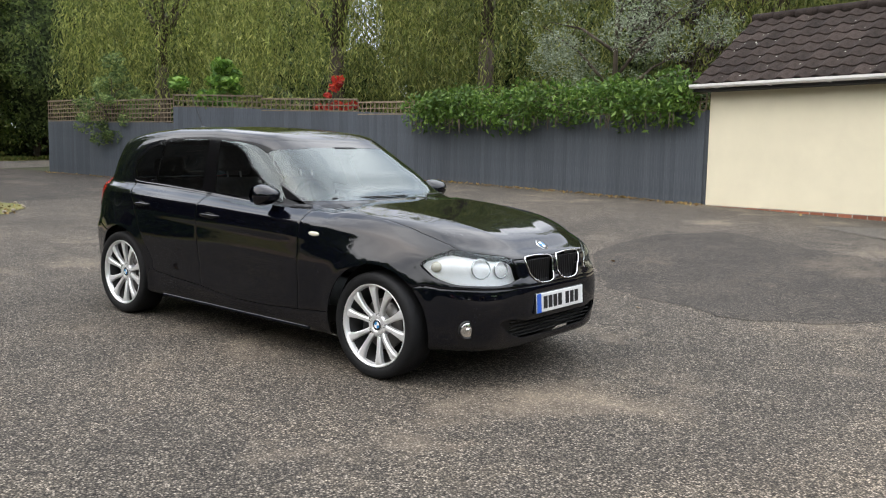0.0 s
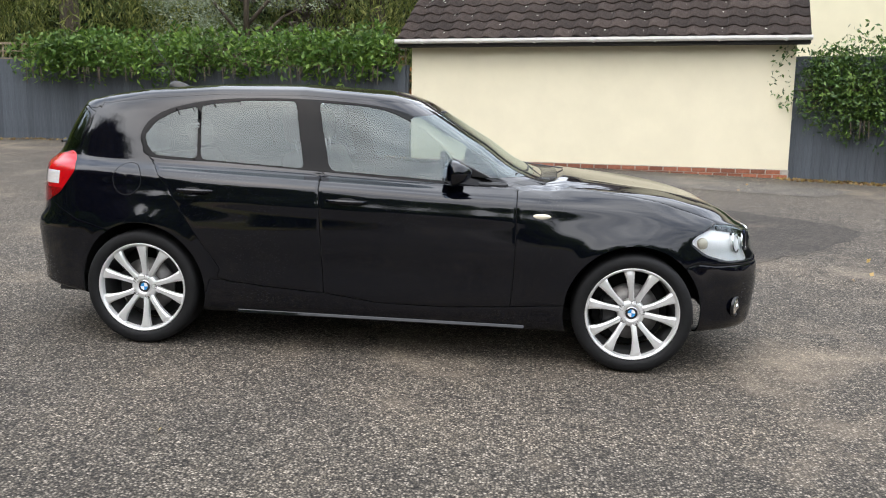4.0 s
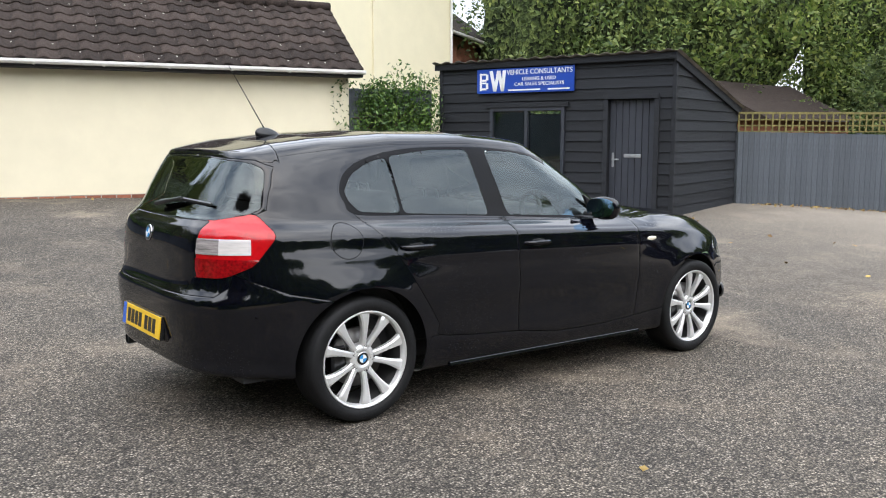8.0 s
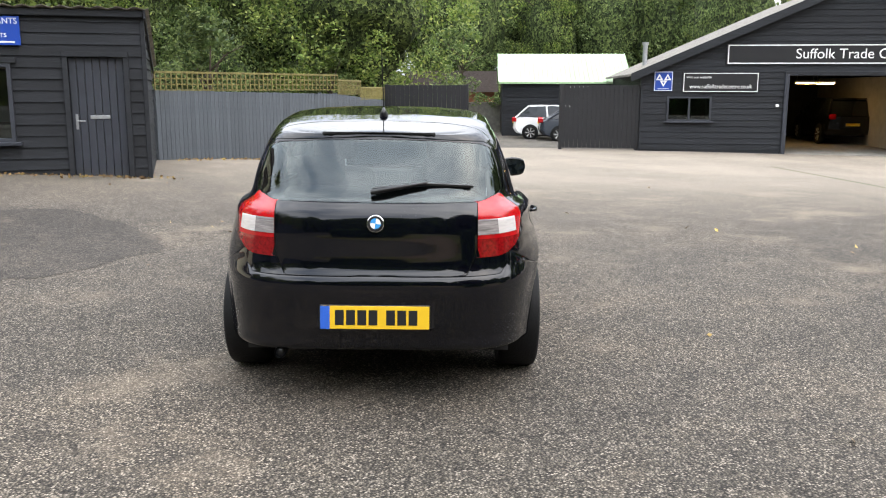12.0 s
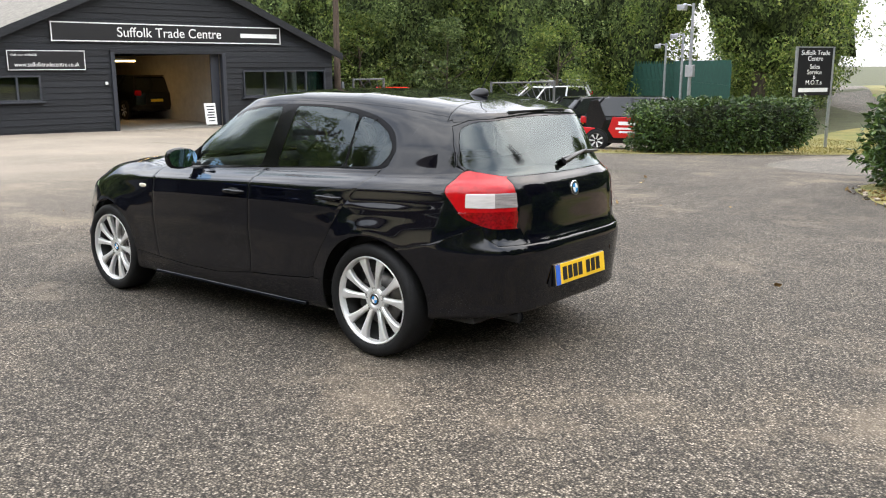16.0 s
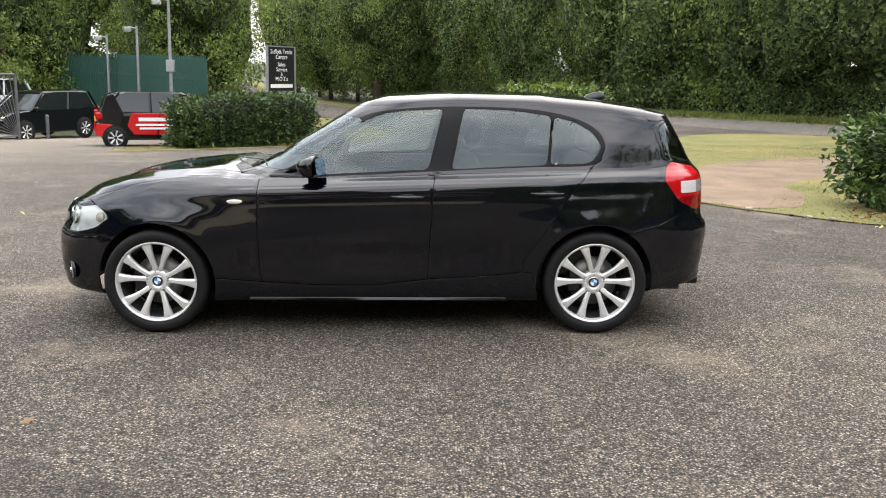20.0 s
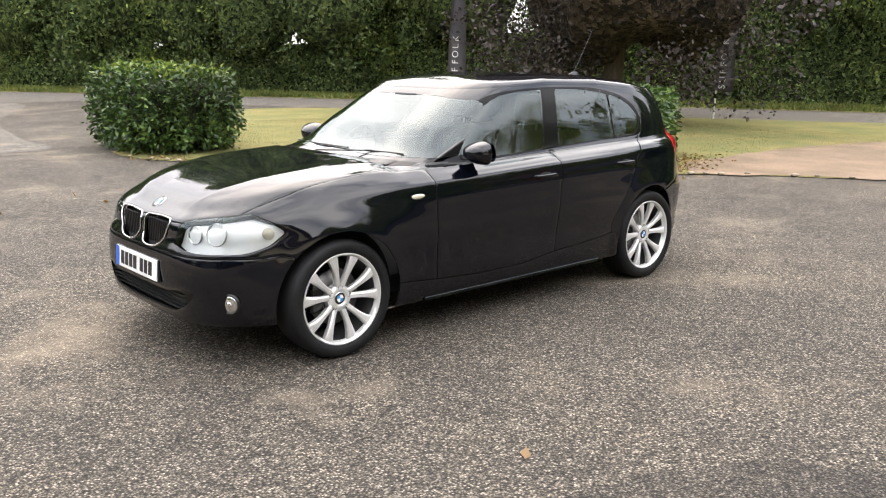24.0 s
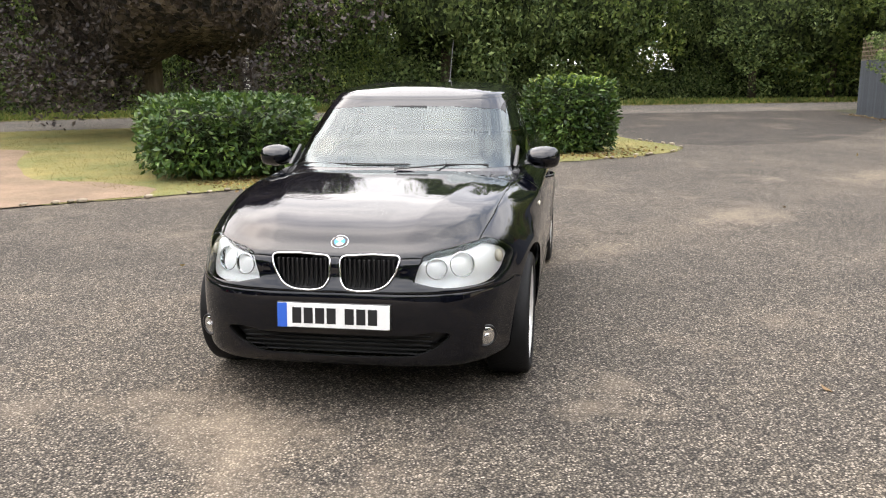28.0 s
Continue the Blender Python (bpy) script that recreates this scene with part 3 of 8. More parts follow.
YARD = [(-24.5, 9.0), (-17, 10.2), (-9, 13.2), (-1.0, 11.2), (5.2, 9.6), (8.2, 9.0), (12, 5.6), (15.5, 2.4), (24.9, 2.2), (24.9, -8),
        (24.2, -23), (17.5, -30), (10.5, -30), (7.6, -21), (4.2, -19.5), (2.0, -22), (0.5, -31), (-9, -25), (-14, -16), (-23, -4), (-26, 2)]
ground_patch("yard_surface", YARD, M_TARMAC, 0.0, "worn grey-brown chip-sealed tarmac yard", "yard")
ground_patch("shed_yard", [(24.9, 2.2), (60, 4), (60, -12), (24.9, -8)], M_TARMAC_PALE, 0.0, "pale concrete and gravel yard behind the gates", "yard", cell=2)
ROADMID = [(-34, 26), (-28, 11), (-24.4, 1), (-19.5, -8), (-14.6, -16.5), (-8.5, -26), (-0.5, -38), (7, -54), (16, -75), (27, -110)]
road_line = spline(ROADMID, 6, closed=False)


def band(line, left, right):
    out_l, out_r = [], []
    for i, p in enumerate(line):
        d = (line[min(len(line) - 1, i + 1)] - line[max(0, i - 1)]).normalized()
        nrm = Vector((-d.y, d.x))
        out_l.append(p + nrm * left)
        out_r.append(p + nrm * right)
    return [(p.x, p.y) for p in out_l] + [(p.x, p.y) for p in reversed(out_r)]


ground_patch("road", band(road_line, -2.4, 2.4), M_ROAD, 0.008, "grey tarmac country road", "road", cell=2)
ground_patch("far_verge", band(road_line, -4.6, -2.4), M_GRASS, 0.02, "rough grass verge beyond the road", "grass verge", cell=2)
ISLAND = [(-1.4, -8.6), (-1.9, -7.35), (-2.6, -6.2), (-3.5, -5.0), (-4.6, -3.6), (-5.8, -2.7), (-7.1, -1.6), (-8.3, 0.2), (-8.9, 1.3), (-10.2, 2.6),
          (-11.4, 2.9), (-13.3, 1.9), (-16.4, 1.4), (-19.9, 0.8), (-20.6, -1.4), (-17.3, -7.2), (-13.2, -14.4), (-10.6, -17.6), (-8.0, -17.8), (-5.6, -14.8), (-3.4, -11.6), (-1.75, -9.9)]
island_edge = [(p.x, p.y) for p in spline(ISLAND, 5)]
ground_patch("lawn", island_edge, M_GRASS, 0.012, "sun-bleached grass island between the yard and the road", "lawn", rough=0.05)
for name, pts in (("soil_patch", [(-2.9, -5.75), (-3.6, -5.0), (-4.35, -4.25), (-5.2, -4.9), (-5.6, -6.6), (-7.6, -8.4), (-9.6, -9.6), (-8.8, -11.2), (-6.2, -10.2), (-4.4, -8.2), (-3.1, -7.0)]),
                  ("soil_patch", [(-6.7, -2.05), (-7.5, -1.2), (-8.2, 0.0), (-9.1, 0.1), (-10.0, -0.9), (-12.2, -0.7), (-14.4, -0.9), (-14.2, -2.2), (-11.6, -2.9), (-9.5, -3.0), (-7.6, -2.9)])):
    ground_patch(name, [(p.x, p.y) for p in spline(pts, 4)], M_DIRT, 0.018, "bare pinkish soil worn into the grass", "soil", rough=0.08, cell=0.5)
ground_patch("tarmac_repair", [(p.x, p.y) for p in spline([(2.95, 2.72), (2.3, 2.42), (1.6, 2.66), (1.0, 2.85), (.6, 3.25), (.1, 4.0), (-.28, 4.8), (-.3, 6.2), (.2, 6.9), (.6, 6.95), (1.5, 6.35), (2.3, 5.9), (3.3, 5.3), (4.2, 4.5), (4.2, 4.0), (3.5, 3.2)], 4)],
             M_TARMAC_DARK, 0.005, "darker smooth tarmac repair patch", "tarmac patch", rough=0.05, cell=0.5)
ground_patch("tarmac_repair", [(1.1, 8.3), (2.4, 7.3), (4.6, 6.6), (5.4, 7.3), (4.2, 8.3), (2.6, 8.9)], M_TARMAC_PALE, 0.005, "paler worn tarmac repair patch", "tarmac patch", rough=0.05, cell=0.5)
ground_patch("drive_tarmac", [(p.x, p.y) for p in spline([(-11.8, 3.1), (-13.4, 2.1), (-16.4, 1.6), (-20.4, 1.0), (-24.2, 3.5), (-24.6, 8.6), (-19.5, 9.2), (-15.2, 7.4), (-12.4, 5.4)], 4)],
             M_TARMAC_DARK, 0.004, "darker tarmac at the mouth of the drive", "drive", rough=0.05)
ground_patch("drive_tarmac", [(p.x, p.y) for p in spline([(1.6, -13.5), (-0.9, -11.0), (-1.6, -14.8), (-2.9, -21), (-5.0, -26.5), (-1.0, -33), (1.0, -27), (2.2, -19.5)], 4)],
             M_ROAD, 0.004, "pale grey tarmac of the entrance drive", "drive", rough=0.05)
ground_patch("lawn", [(p.x, p.y) for p in spline([(7.6, -15.6), (6.7, -15.2), (4.8, -17.2), (3.0, -20.6), (1.6, -24.5), (1.4, -31), (3.2, -40), (6.6, -44), (7.4, -34), (6.8, -27), (6.6, -21.5), (7.2, -18)], 4)],
             M_GRASS, 0.012, "green grass strip under the clipped hedge", "lawn", rough=0.05)


# ---- leaves and trees ----
def leaf_mesh(name, pts, size, mat, parent=None, aspect=0.5, droop=0.0, seed=1, lead=None, label=""):
    """Many single leaves in one mesh: each a diamond folded along its midrib."""
    r = np.random.RandomState(seed)
    pts = np.asarray(pts, dtype=float)
    n = len(pts)
    d = r.normal(size=(n, 3))
    d[:, 2] = d[:, 2] * 0.7 - droop
    if lead is not None:
        d += np.asarray(lead)
    d /= np.linalg.norm(d, axis=1)[:, None]
    w = np.cross(d, r.normal(size=(n, 3)))
    w /= np.linalg.norm(w, axis=1)[:, None] + 1e-9
    u = np.cross(d, w)
    s = size * r.uniform(0.6, 1.3, n)[:, None]
    v = np.empty((n, 4, 3))
    v[:, 0] = pts - d * s * 0.5
    v[:, 1] = pts + w * s * aspect * 0.5 + u * s * 0.10
    v[:, 2] = pts + d * s * 0.5
    v[:, 3] = pts - w * s * aspect * 0.5 + u * s * 0.10
    me = bpy.data.meshes.new(name)
    me.vertices.add(n * 4)
    me.vertices.foreach_set("co", v.reshape(-1))
    idx = np.arange(n)[:, None] * 4
    tri = np.concatenate([idx + np.array([0, 1, 2]), idx + np.array([0, 2, 3])], axis=1).reshape(-1)
    me.loops.add(n * 6)
    me.loops.foreach_set("vertex_index", tri.astype(np.int32))
    me.polygons.add(n * 2)
    me.polygons.foreach_set("loop_start", np.arange(0, n * 6, 3, dtype=np.int32))
    me.update(calc_edges=True)
    me.materials.append(mat)
    ob = new(name, me)
    ob.parent = parent
    return tagged(ob, label)


def crown_points(n, h0, h1, spread, clumps, r, top_power=1.0, clump_r=0.2, shell=0.5):
    """Points in uneven clumps that fill a crown from height h0 to h1."""
    out = []
    per = n // clumps
    for _ in range(clumps):
        t = r.uniform(0, 1)
        prof = math.sin(math.pi * min(1, 0.12 + 0.88 * t) ** top_power) * 0.85 + 0.15
        a, q = r.uniform(0, 2 * math.pi), (r.uniform(shell, 1.0))
        rad = spread * prof * q
        c = np.array([rad * math.cos(a), rad * math.sin(a), h0 + (h1 - h0) * t])
        cr = spread * clump_r * r.uniform(0.6, 1.5)
        p = r.normal(size=(per, 3))
        p /= np.linalg.norm(p, axis=1)[:, None]
        p *= (r.uniform(0.35, 1.0, per) ** 0.5)[:, None] * cr * np.array([1.0, 1.0, 0.75])
        out.append(c + p)
    return np.concatenate(out)


def trunk_mesh(bm, h, r0, spread, limbs, rnd, fork=0.3):
    top = Vector((rnd.uniform(-.05, .05) * h, rnd.uniform(-.05, .05) * h, h * 0.8))
    mid = Vector((top.x * .3, top.y * .3, h * fork))
    add_tube(bm, (0, 0, -0.3), mid, r0 * 1.15, r0 * 0.8, 9)
    add_tube(bm, mid, top, r0 * 0.8, r0 * 0.15, 8)
    for i in range(limbs):
        a = 2 * math.pi * i / limbs + rnd.uniform(-.4, .4)
        z0 = mid.lerp(top, rnd.uniform(0, 0.6))
        e = z0 + Vector((math.cos(a) * spread * .65, math.sin(a) * spread * .65, h * rnd.uniform(.12, .3)))
        m = z0.lerp(e, 0.5) + Vector((0, 0, h * 0.03))
        add_tube(bm, z0, m, r0 * .45, r0 * .28, 6)
        add_tube(bm, m, e, r0 * .28, r0 * .06, 5)
        for k in range(2):
            s = m.lerp(e, rnd.uniform(0.1, 0.7))
            add_tube(bm, s, s + Vector((rnd.uniform(-1, 1), rnd.uniform(-1, 1), rnd.uniform(.1, .8))) * spread * 0.3, r0 * .14, r0 * .03, 4)


def tree(name, x, y, h, spread, leaf, n, size, label, seed, h0=0.15, clumps=70, trunk=0.2, limbs=6, shell=0.45, aspect=0.5, category="tree", group="", fork=0.3, clump_r=0.2, core=0.0, core_mat=None):
    r = np.random.RandomState(seed)
    e = thing(name, pose(x, y, ground_z(x, y)), label, category, group)
    bm = bmesh.new()
    trunk_mesh(bm, h, trunk, spread, limbs, random.Random(seed), fork)
    part("trunk", bm, M_BARK, e, smooth=True)
    pts = crown_points(n, h * h0, h * 0.97, spread, clumps, r, 0.9, clump_r, shell)
    leaf_mesh("crown", pts, size, leaf, e, aspect, seed=seed)
    # Solid lump painted as shaded leaves, closing sky gaps in the crown.
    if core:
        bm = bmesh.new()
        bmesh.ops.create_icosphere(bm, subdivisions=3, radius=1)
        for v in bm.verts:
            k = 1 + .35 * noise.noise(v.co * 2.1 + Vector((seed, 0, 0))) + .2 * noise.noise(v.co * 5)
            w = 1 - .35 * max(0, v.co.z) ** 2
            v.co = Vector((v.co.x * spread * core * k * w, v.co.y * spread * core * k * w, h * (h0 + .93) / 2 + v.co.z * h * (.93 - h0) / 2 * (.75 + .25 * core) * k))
        part("inner_foliage", bm, core_mat or M_FOLIAGE, e, "solid inner core coloured like shaded foliage", smooth=True)
    return e


def copies(src, places, rnd, group=""):
    for x, y, s in places:
        c = copy_thing(src, pose(x, y, ground_z(x, y), 0, 0, rnd.uniform(0, 360)) @ Matrix.Diagonal((s * rnd.uniform(.9, 1.15), s * rnd.uniform(.9, 1.15), s * 1.3, 1)))


rt = random.Random(5)
WOODLABEL = "dense dark green woodland tree leafed to the ground"
wood = [tree("woodland_tree", -33 + i * .1, 20 - 6.0 * i, 10.5, 3.6, (L_WOOD, L_ASH, L_WOOD)[i], 13000, 0.155, WOODLABEL, 20 + i, 0.05, 120, 0.16, 7, 0.5, group="woodland trees", clump_r=0.19, core=.60) for i in range(3)]
belt = []
for ax, ay, bx, by, k in ((-34, 30, -33.5, 4, 6), (-33.5, 4, -27.5, -9, 5), (-27.5, -9, -20, -21, 5), (-20, -21, -11.5, -34, 5), (-11.5, -34, -5, -48, 5), (-5, -48, 2, -75, 6),
                          (36, -22, 28, -31, 4), (28, -31, 17, -41, 5), (56, 14, 56, -22, 9), (49, -17, 43, -26, 3), (30, 13, 46, 12, 4), (20, 21, 31, 19, 3), (-24, 27, -4, 27, 5), (20, -62, 31, -92, 4), (13.5, -52, 24, -78, 5), (1.0, -54, 14, -90, 5)):
    for i in range(k):
        t = (i + rt.uniform(.2, .8)) / k
        belt.append((ax + (bx - ax) * t + rt.uniform(-.8, .8), ay + (by - ay) * t + rt.uniform(-.8, .8), rt.uniform(.85, 1.2)))
back = tree("woodland_tree", -38, 22, 13, 4.6, L_WOOD, 7000, 0.22, "tall dark green woodland tree behind the belt", 24, 0.05, 80, 0.2, 5, 0.6, group="woodland trees", clump_r=0.2, core=.8)
for i, w in enumerate(wood):
    copies(w, belt[i::3], rt)
behind = []
for x, y, s in belt[::2]:
    d = math.hypot(x, y)
    behind.append((x * (1 + 7.5 / d), y * (1 + 7.5 / d), s * 1.0))
copies(back, behind, rt)
ash = tree("ash_tree", 28.2, 2.6, 11, 5.2, L_ASH, 17000, 0.17, "tall broadleaf tree with bright green feathery crown", 41, 0.13, 100, 0.32, 8, 0.35, group="broadleaf trees", fork=0.4, core=.45)
copies(ash, [(20.5, 13.5, 1.0), (26, 15.5, 0.95), (12.6, -43, 1.05), (34, 7.5, 0.9), (3.2, -56, 1.0), (30, -33, 0.7), (38, -21, 0.7)], rt)
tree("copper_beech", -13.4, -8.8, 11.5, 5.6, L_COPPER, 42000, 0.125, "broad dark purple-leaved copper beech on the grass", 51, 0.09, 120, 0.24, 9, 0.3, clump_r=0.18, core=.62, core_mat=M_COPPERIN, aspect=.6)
for x, y, h, s, sd in ((26.5, 3.6, 3.6, 1.3, 61), (20.3, 6.6, 4.2, 1.6, 62), (40, -1.5, 6.5, 2.2, 63), (27, -27.5, 5.0, 3.0, 64), (23.5, -30, 4.6, 2.6, 65), (19, -33, 4.8, 2.8, 66), (31, -23, 5.0, 2.6, 67)):
    tree("shrub", x, y, h, s, L_ASH if sd in (64, 66) else L_WOOD, 5000, 0.16, "rounded leafy evergreen shrub behind the fence", sd, 0.05, 40, 0.08, 5, 0.3, category="shrub", group="shrubs")


def willow(x, y, h, spread, seed):
    r = np.random.RandomState(seed)
    e = thing("weeping_willow", pose(x, y, ground_z(x, y)), "tall weeping willow with hanging yellow-green strands", "tree", "willows")
    bm = bmesh.new()
    trunk_mesh(bm, h, 0.3, spread, 9, random.Random(seed))
    part("trunk", bm, M_BARK, e, smooth=True)
    pts = []
    for _ in range(620):
        a, q = r.uniform(0, 2 * math.pi), r.uniform(0.2, 1.0) ** 0.6
        x0, y0 = math.cos(a) * spread * q, math.sin(a) * spread * q
        top = h * (1.0 - 0.35 * q * q) * r.uniform(.75, 1.0)
        low = r.uniform(1.4, 3.6) if q > .4 else r.uniform(2, 4.5)
        k = max(4, int((top - low) * 8))
        zz = np.linspace(top, low, k)
        sway = r.uniform(-.25, .25, 2)
        f = (top - zz) / max(.1, top - low)
        pts.append(np.stack([x0 * (1 + .10 * f) + sway[0] * f + r.normal(0, .07, k), y0 * (1 + .10 * f) + sway[1] * f + r.normal(0, .07, k), zz], 1))
    leaf_mesh("crown", np.concatenate(pts), 0.20, L_WILLOW, e, 0.20, droop=1.8, seed=seed)
    pts = crown_points(2500, h * .6, h, spread * .8, 30, r)
    leaf_mesh("crown_top", pts, 0.2, L_WILLOW, e, 0.3, droop=.5, seed=seed + 1)


for i, (x, y, h, s) in enumerate(((-17.5, 17.0, 13.5, 4.4), (-12.0, 18.4, 14.0, 4.2), (-24.5, 14.8, 12, 3.6), (-4.0, 22.5, 13.0, 3.8))):
    willow(x, y, h, s, 70 + i)
tree("silver_tree", -6.3, 16.3, 6.6, 3.0, L_SILVER, 24000, 0.085, "rounded silver-leaved tree behind the fence", 81, 0.05, 60, 0.12, 6, 0.3, aspect=0.3)
tree("autumn_shrub", -0.3, 13.6, 3.6, 1.4, L_AUTUMN, 3500, 0.14, "shrub with orange and green autumn leaves", 82, 0.1, 40, 0.06, 5, 0.3, category="shrub")
tree("red_shrub", -12.9, 12.65, 2.75, 0.7, L_RED, 700, 0.14, "small shrub with bright red leaves", 83, 0.55, 12, 0.04, 4, 0.3, category="shrub")
tree("purple_tree", -6.0, 20.5, 8.5, 1.9, L_COPPER, 4000, 0.2, "purple-leaved tree behind the silver one", 84, 0.3, 40, 0.1, 5, 0.3)
tree("shrub", -18.8, 9.35, 3.5, 1.15, L_WOOD, 3500, 0.11, "dark green shrub growing over the trellis", 85, 0.3, 30, 0.05, 4, 0.3, category="shrub", group="shrubs")
tree("fig_bush", -16.2, 10.95, 3.3, 1.5, L_CLIMBER, 2200, 0.26, "broad-leaved pale green bush over the fence", 86, 0.4, 24, 0.05, 4, 0.3, category="shrub", aspect=0.45)


def hedge(x, y, rz, lx, ly, h, seed, n, label, top=True, fall=0.0, group="clipped hedges"):
    """A clipped hedge: leaves in a dense uneven skin over a solid core painted shade-dark."""
    r = np.random.RandomState(seed)
    e = thing("hedge", pose(x, y, ground_z(x, y), 0, 0, rz), label, "hedge", group)
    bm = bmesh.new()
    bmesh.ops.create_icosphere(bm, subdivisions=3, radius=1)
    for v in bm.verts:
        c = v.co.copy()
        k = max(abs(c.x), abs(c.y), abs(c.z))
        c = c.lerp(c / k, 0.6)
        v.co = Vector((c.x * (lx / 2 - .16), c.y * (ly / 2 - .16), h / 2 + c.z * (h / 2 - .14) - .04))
    part("core", bm, M_HEDGESHADE, e, "solid core painted dark for the hedge's shaded inside")

    def skin(k, zmin, thick):
        a = r.normal(size=(k, 3))
        a /= np.abs(a).max(axis=1)[:, None]
        rr = np.linalg.norm(a, axis=1)[:, None]
        a = a * (1 - .30 * np.clip(rr - 1.15, 0, 1))
        a += r.normal(0, 0.02, (k, 3))
        wob = 1 + .085 * np.sin(a[:, :1] * 7 * lx + seed) * np.cos(a[:, 1:2] * 6 * ly + 2) + .04 * np.sin(a[:, 2:] * 5 + a[:, :1] * 11)
        a = a * wob * (1 - r.uniform(0, thick, (k, 1)))
        p = np.stack([a[:, 0] * lx / 2, a[:, 1] * ly / 2, (a[:, 2] * .5 + .5) * h], 1)
        return p[p[:, 2] > zmin]
    p = skin(n, 0.02, 0.16)
    lead = np.stack([p[:, 0] / lx * 2, p[:, 1] / ly * 2, (p[:, 2] / h - .4) * 2], 1)
    leaf_mesh("foliage", p, 0.115, L_HEDGE, e, 0.42, 0.25, seed, lead * .8)
    if top:
        p = skin(n // 3, h * .9, 0.05)
        p[:, 2] += r.uniform(-.05, .07, len(p))
        tagged(leaf_mesh("new_growth", p, 0.10, L_HEDGETOP, e, 0.42, -0.6, seed + 1, label="pale green young shoots"), kind="stuff")
    return e


# Near-black greens put the shade inside a hedge into the core's colour.
M_HEDGESHADE = foliage_material("hedge_core", (0.006, 0.009, 0.003), (0.022, 0.032, 0.010), (0.06, 0.08, 0.025), 18.0)
hedge(-2.55, -9.95, 80, 3.4, 2.0, 1.36, 91, 13000, "clipped laurel hedge block with fresh pale top")
hedge(-7.0, -4.3, 28, 3.1, 2.5, 1.15, 92, 11000, "clipped laurel hedge with some reddish leaves on the grass", top=False)
hedge(-10.45, 0.85, 40, 1.45, 1.45, 1.3, 93, 6500, "rounded box-shaped hedge at the drive's corner")
hedge(4.85, -19.35, 60, 5.7, 1.3, 1.5, 94, 14000, "long low clipped hedge beside the lot entrance", top=False)

# ---- fences ----
def unit_board(name, mat, parent, w, d, bevel=0.008):
    """A board one metre tall, w wide, d deep, standing on the origin."""
    bm = bmesh.new()
    add_box(bm, (-w / 2, -d / 2, 0), (w / 2, d / 2, 1), 0)
    bmesh.ops.bevel(bm, geom=[e for e in bm.edges if abs(e.verts[0].co.z - e.verts[1].co.z) > .5], offset=bevel, segments=1, affect="EDGES")
    return part(name, bm, mat, parent)


def lattice(name, p, q, z0, z1, base, mat, parent, pitch=0.13, cell=None):
    """Square trellis between p and q: two layers of thin slats in a frame."""
    p, q = Vector(p), Vector(q)
    d = (q - p)
    ln = d.length
    bm = bmesh.new()
    rz = math.atan2(d.y, d.x)
    n = max(2, int(ln / pitch))
    for i in range(n + 1):
        x = ln * i / n
        add_box(bm, (x - .014, -.018, z0), (x + .014, -.004, z1))
    k = max(2, int(round((z1 - z0) / pitch)))
    for j in range(k + 1):
        z = z0 + (z1 - z0) * j / k
        add_box(bm, (0, .004, z - .014), (ln, .018, z + .014))
    add_box(bm, (0, -.022, z1 - .01), (ln, .022, z1 + .03))
    ob = part(name, bm, mat, parent)
    ob.matrix_basis = Matrix.Translation((p.x, p.y, base)) @ Matrix.Rotation(rz, 4, "Z")
    return ob


def board_fence(label, line, tops, width, mat, group, post_mat=None):
    """Close-boarded fence along a line; tops are heights above sea level of this place."""
    e = thing("fence", pose(line[0][0], line[0][1], ground_z(*line[0])), label, "fence", group)
    o = Vector((line[0][0], line[0][1], ground_z(*line[0])))
    rnd = random.Random(int(line[0][0] * 10))
    unit = None
    for (a, b), (ta, tb) in zip(zip(line, line[1:]), zip(tops, tops[1:])):
        a, b = Vector(a), Vector(b)
        ln = (b - a).length
        rz = math.atan2(b.y - a.y, b.x - a.x)
        n = max(1, int(ln / width))
        for i in range(n):
            c = a.lerp(b, (i + .5) / n)
            g = ground_z(c.x, c.y) - 0.02
            t = ta + (tb - ta) * (i + .5) / n
            m = Matrix.Translation(Vector((c.x, c.y, g)) - o) @ Matrix.Rotation(rz + radians(rnd.uniform(3.0, 5.5)), 4, "Z") @ Matrix.Diagonal((1, 1, t - g + rnd.uniform(-.006, .006), 1))
            if unit is None:
                unit = unit_board("board", mat, e, width * 1.12, 0.022)
                unit.matrix_basis = m
            else:
                share(unit, m)
        for i in range(int(ln / 2.4) + 1):
            c = a.lerp(b, min(1, i * 2.4 / ln))
            g = ground_z(c.x, c.y)
            nrm = Vector((-(b - a).y, (b - a).x)).normalized() * 0.07
            nrm = nrm if nrm.dot(c) > 0 else -nrm
            box("post", (c.x + nrm.x - o.x - .045, c.y + nrm.y - o.y - .045, g - o.z), (c.x + nrm.x - o.x + .045, c.y + nrm.y - o.y + .045, ta + (tb - ta) * min(1, i * 2.4 / ln) - o.z + .02), mat, e, 0.006)
    return e, o


FL = [(-1.52, 10.78), (-4.2, 11.6), (-9.0, 12.6), (-11.6, 12.15), (-14.0, 10.9), (-16.0, 9.5)]
fence_w, fo = board_fence("grey-painted close-boarded fence with trellis on top", FL, [2.16, 2.18, 2.30, 2.38, 2.44, 2.47], 0.125, M_FENCE, "grey fences")
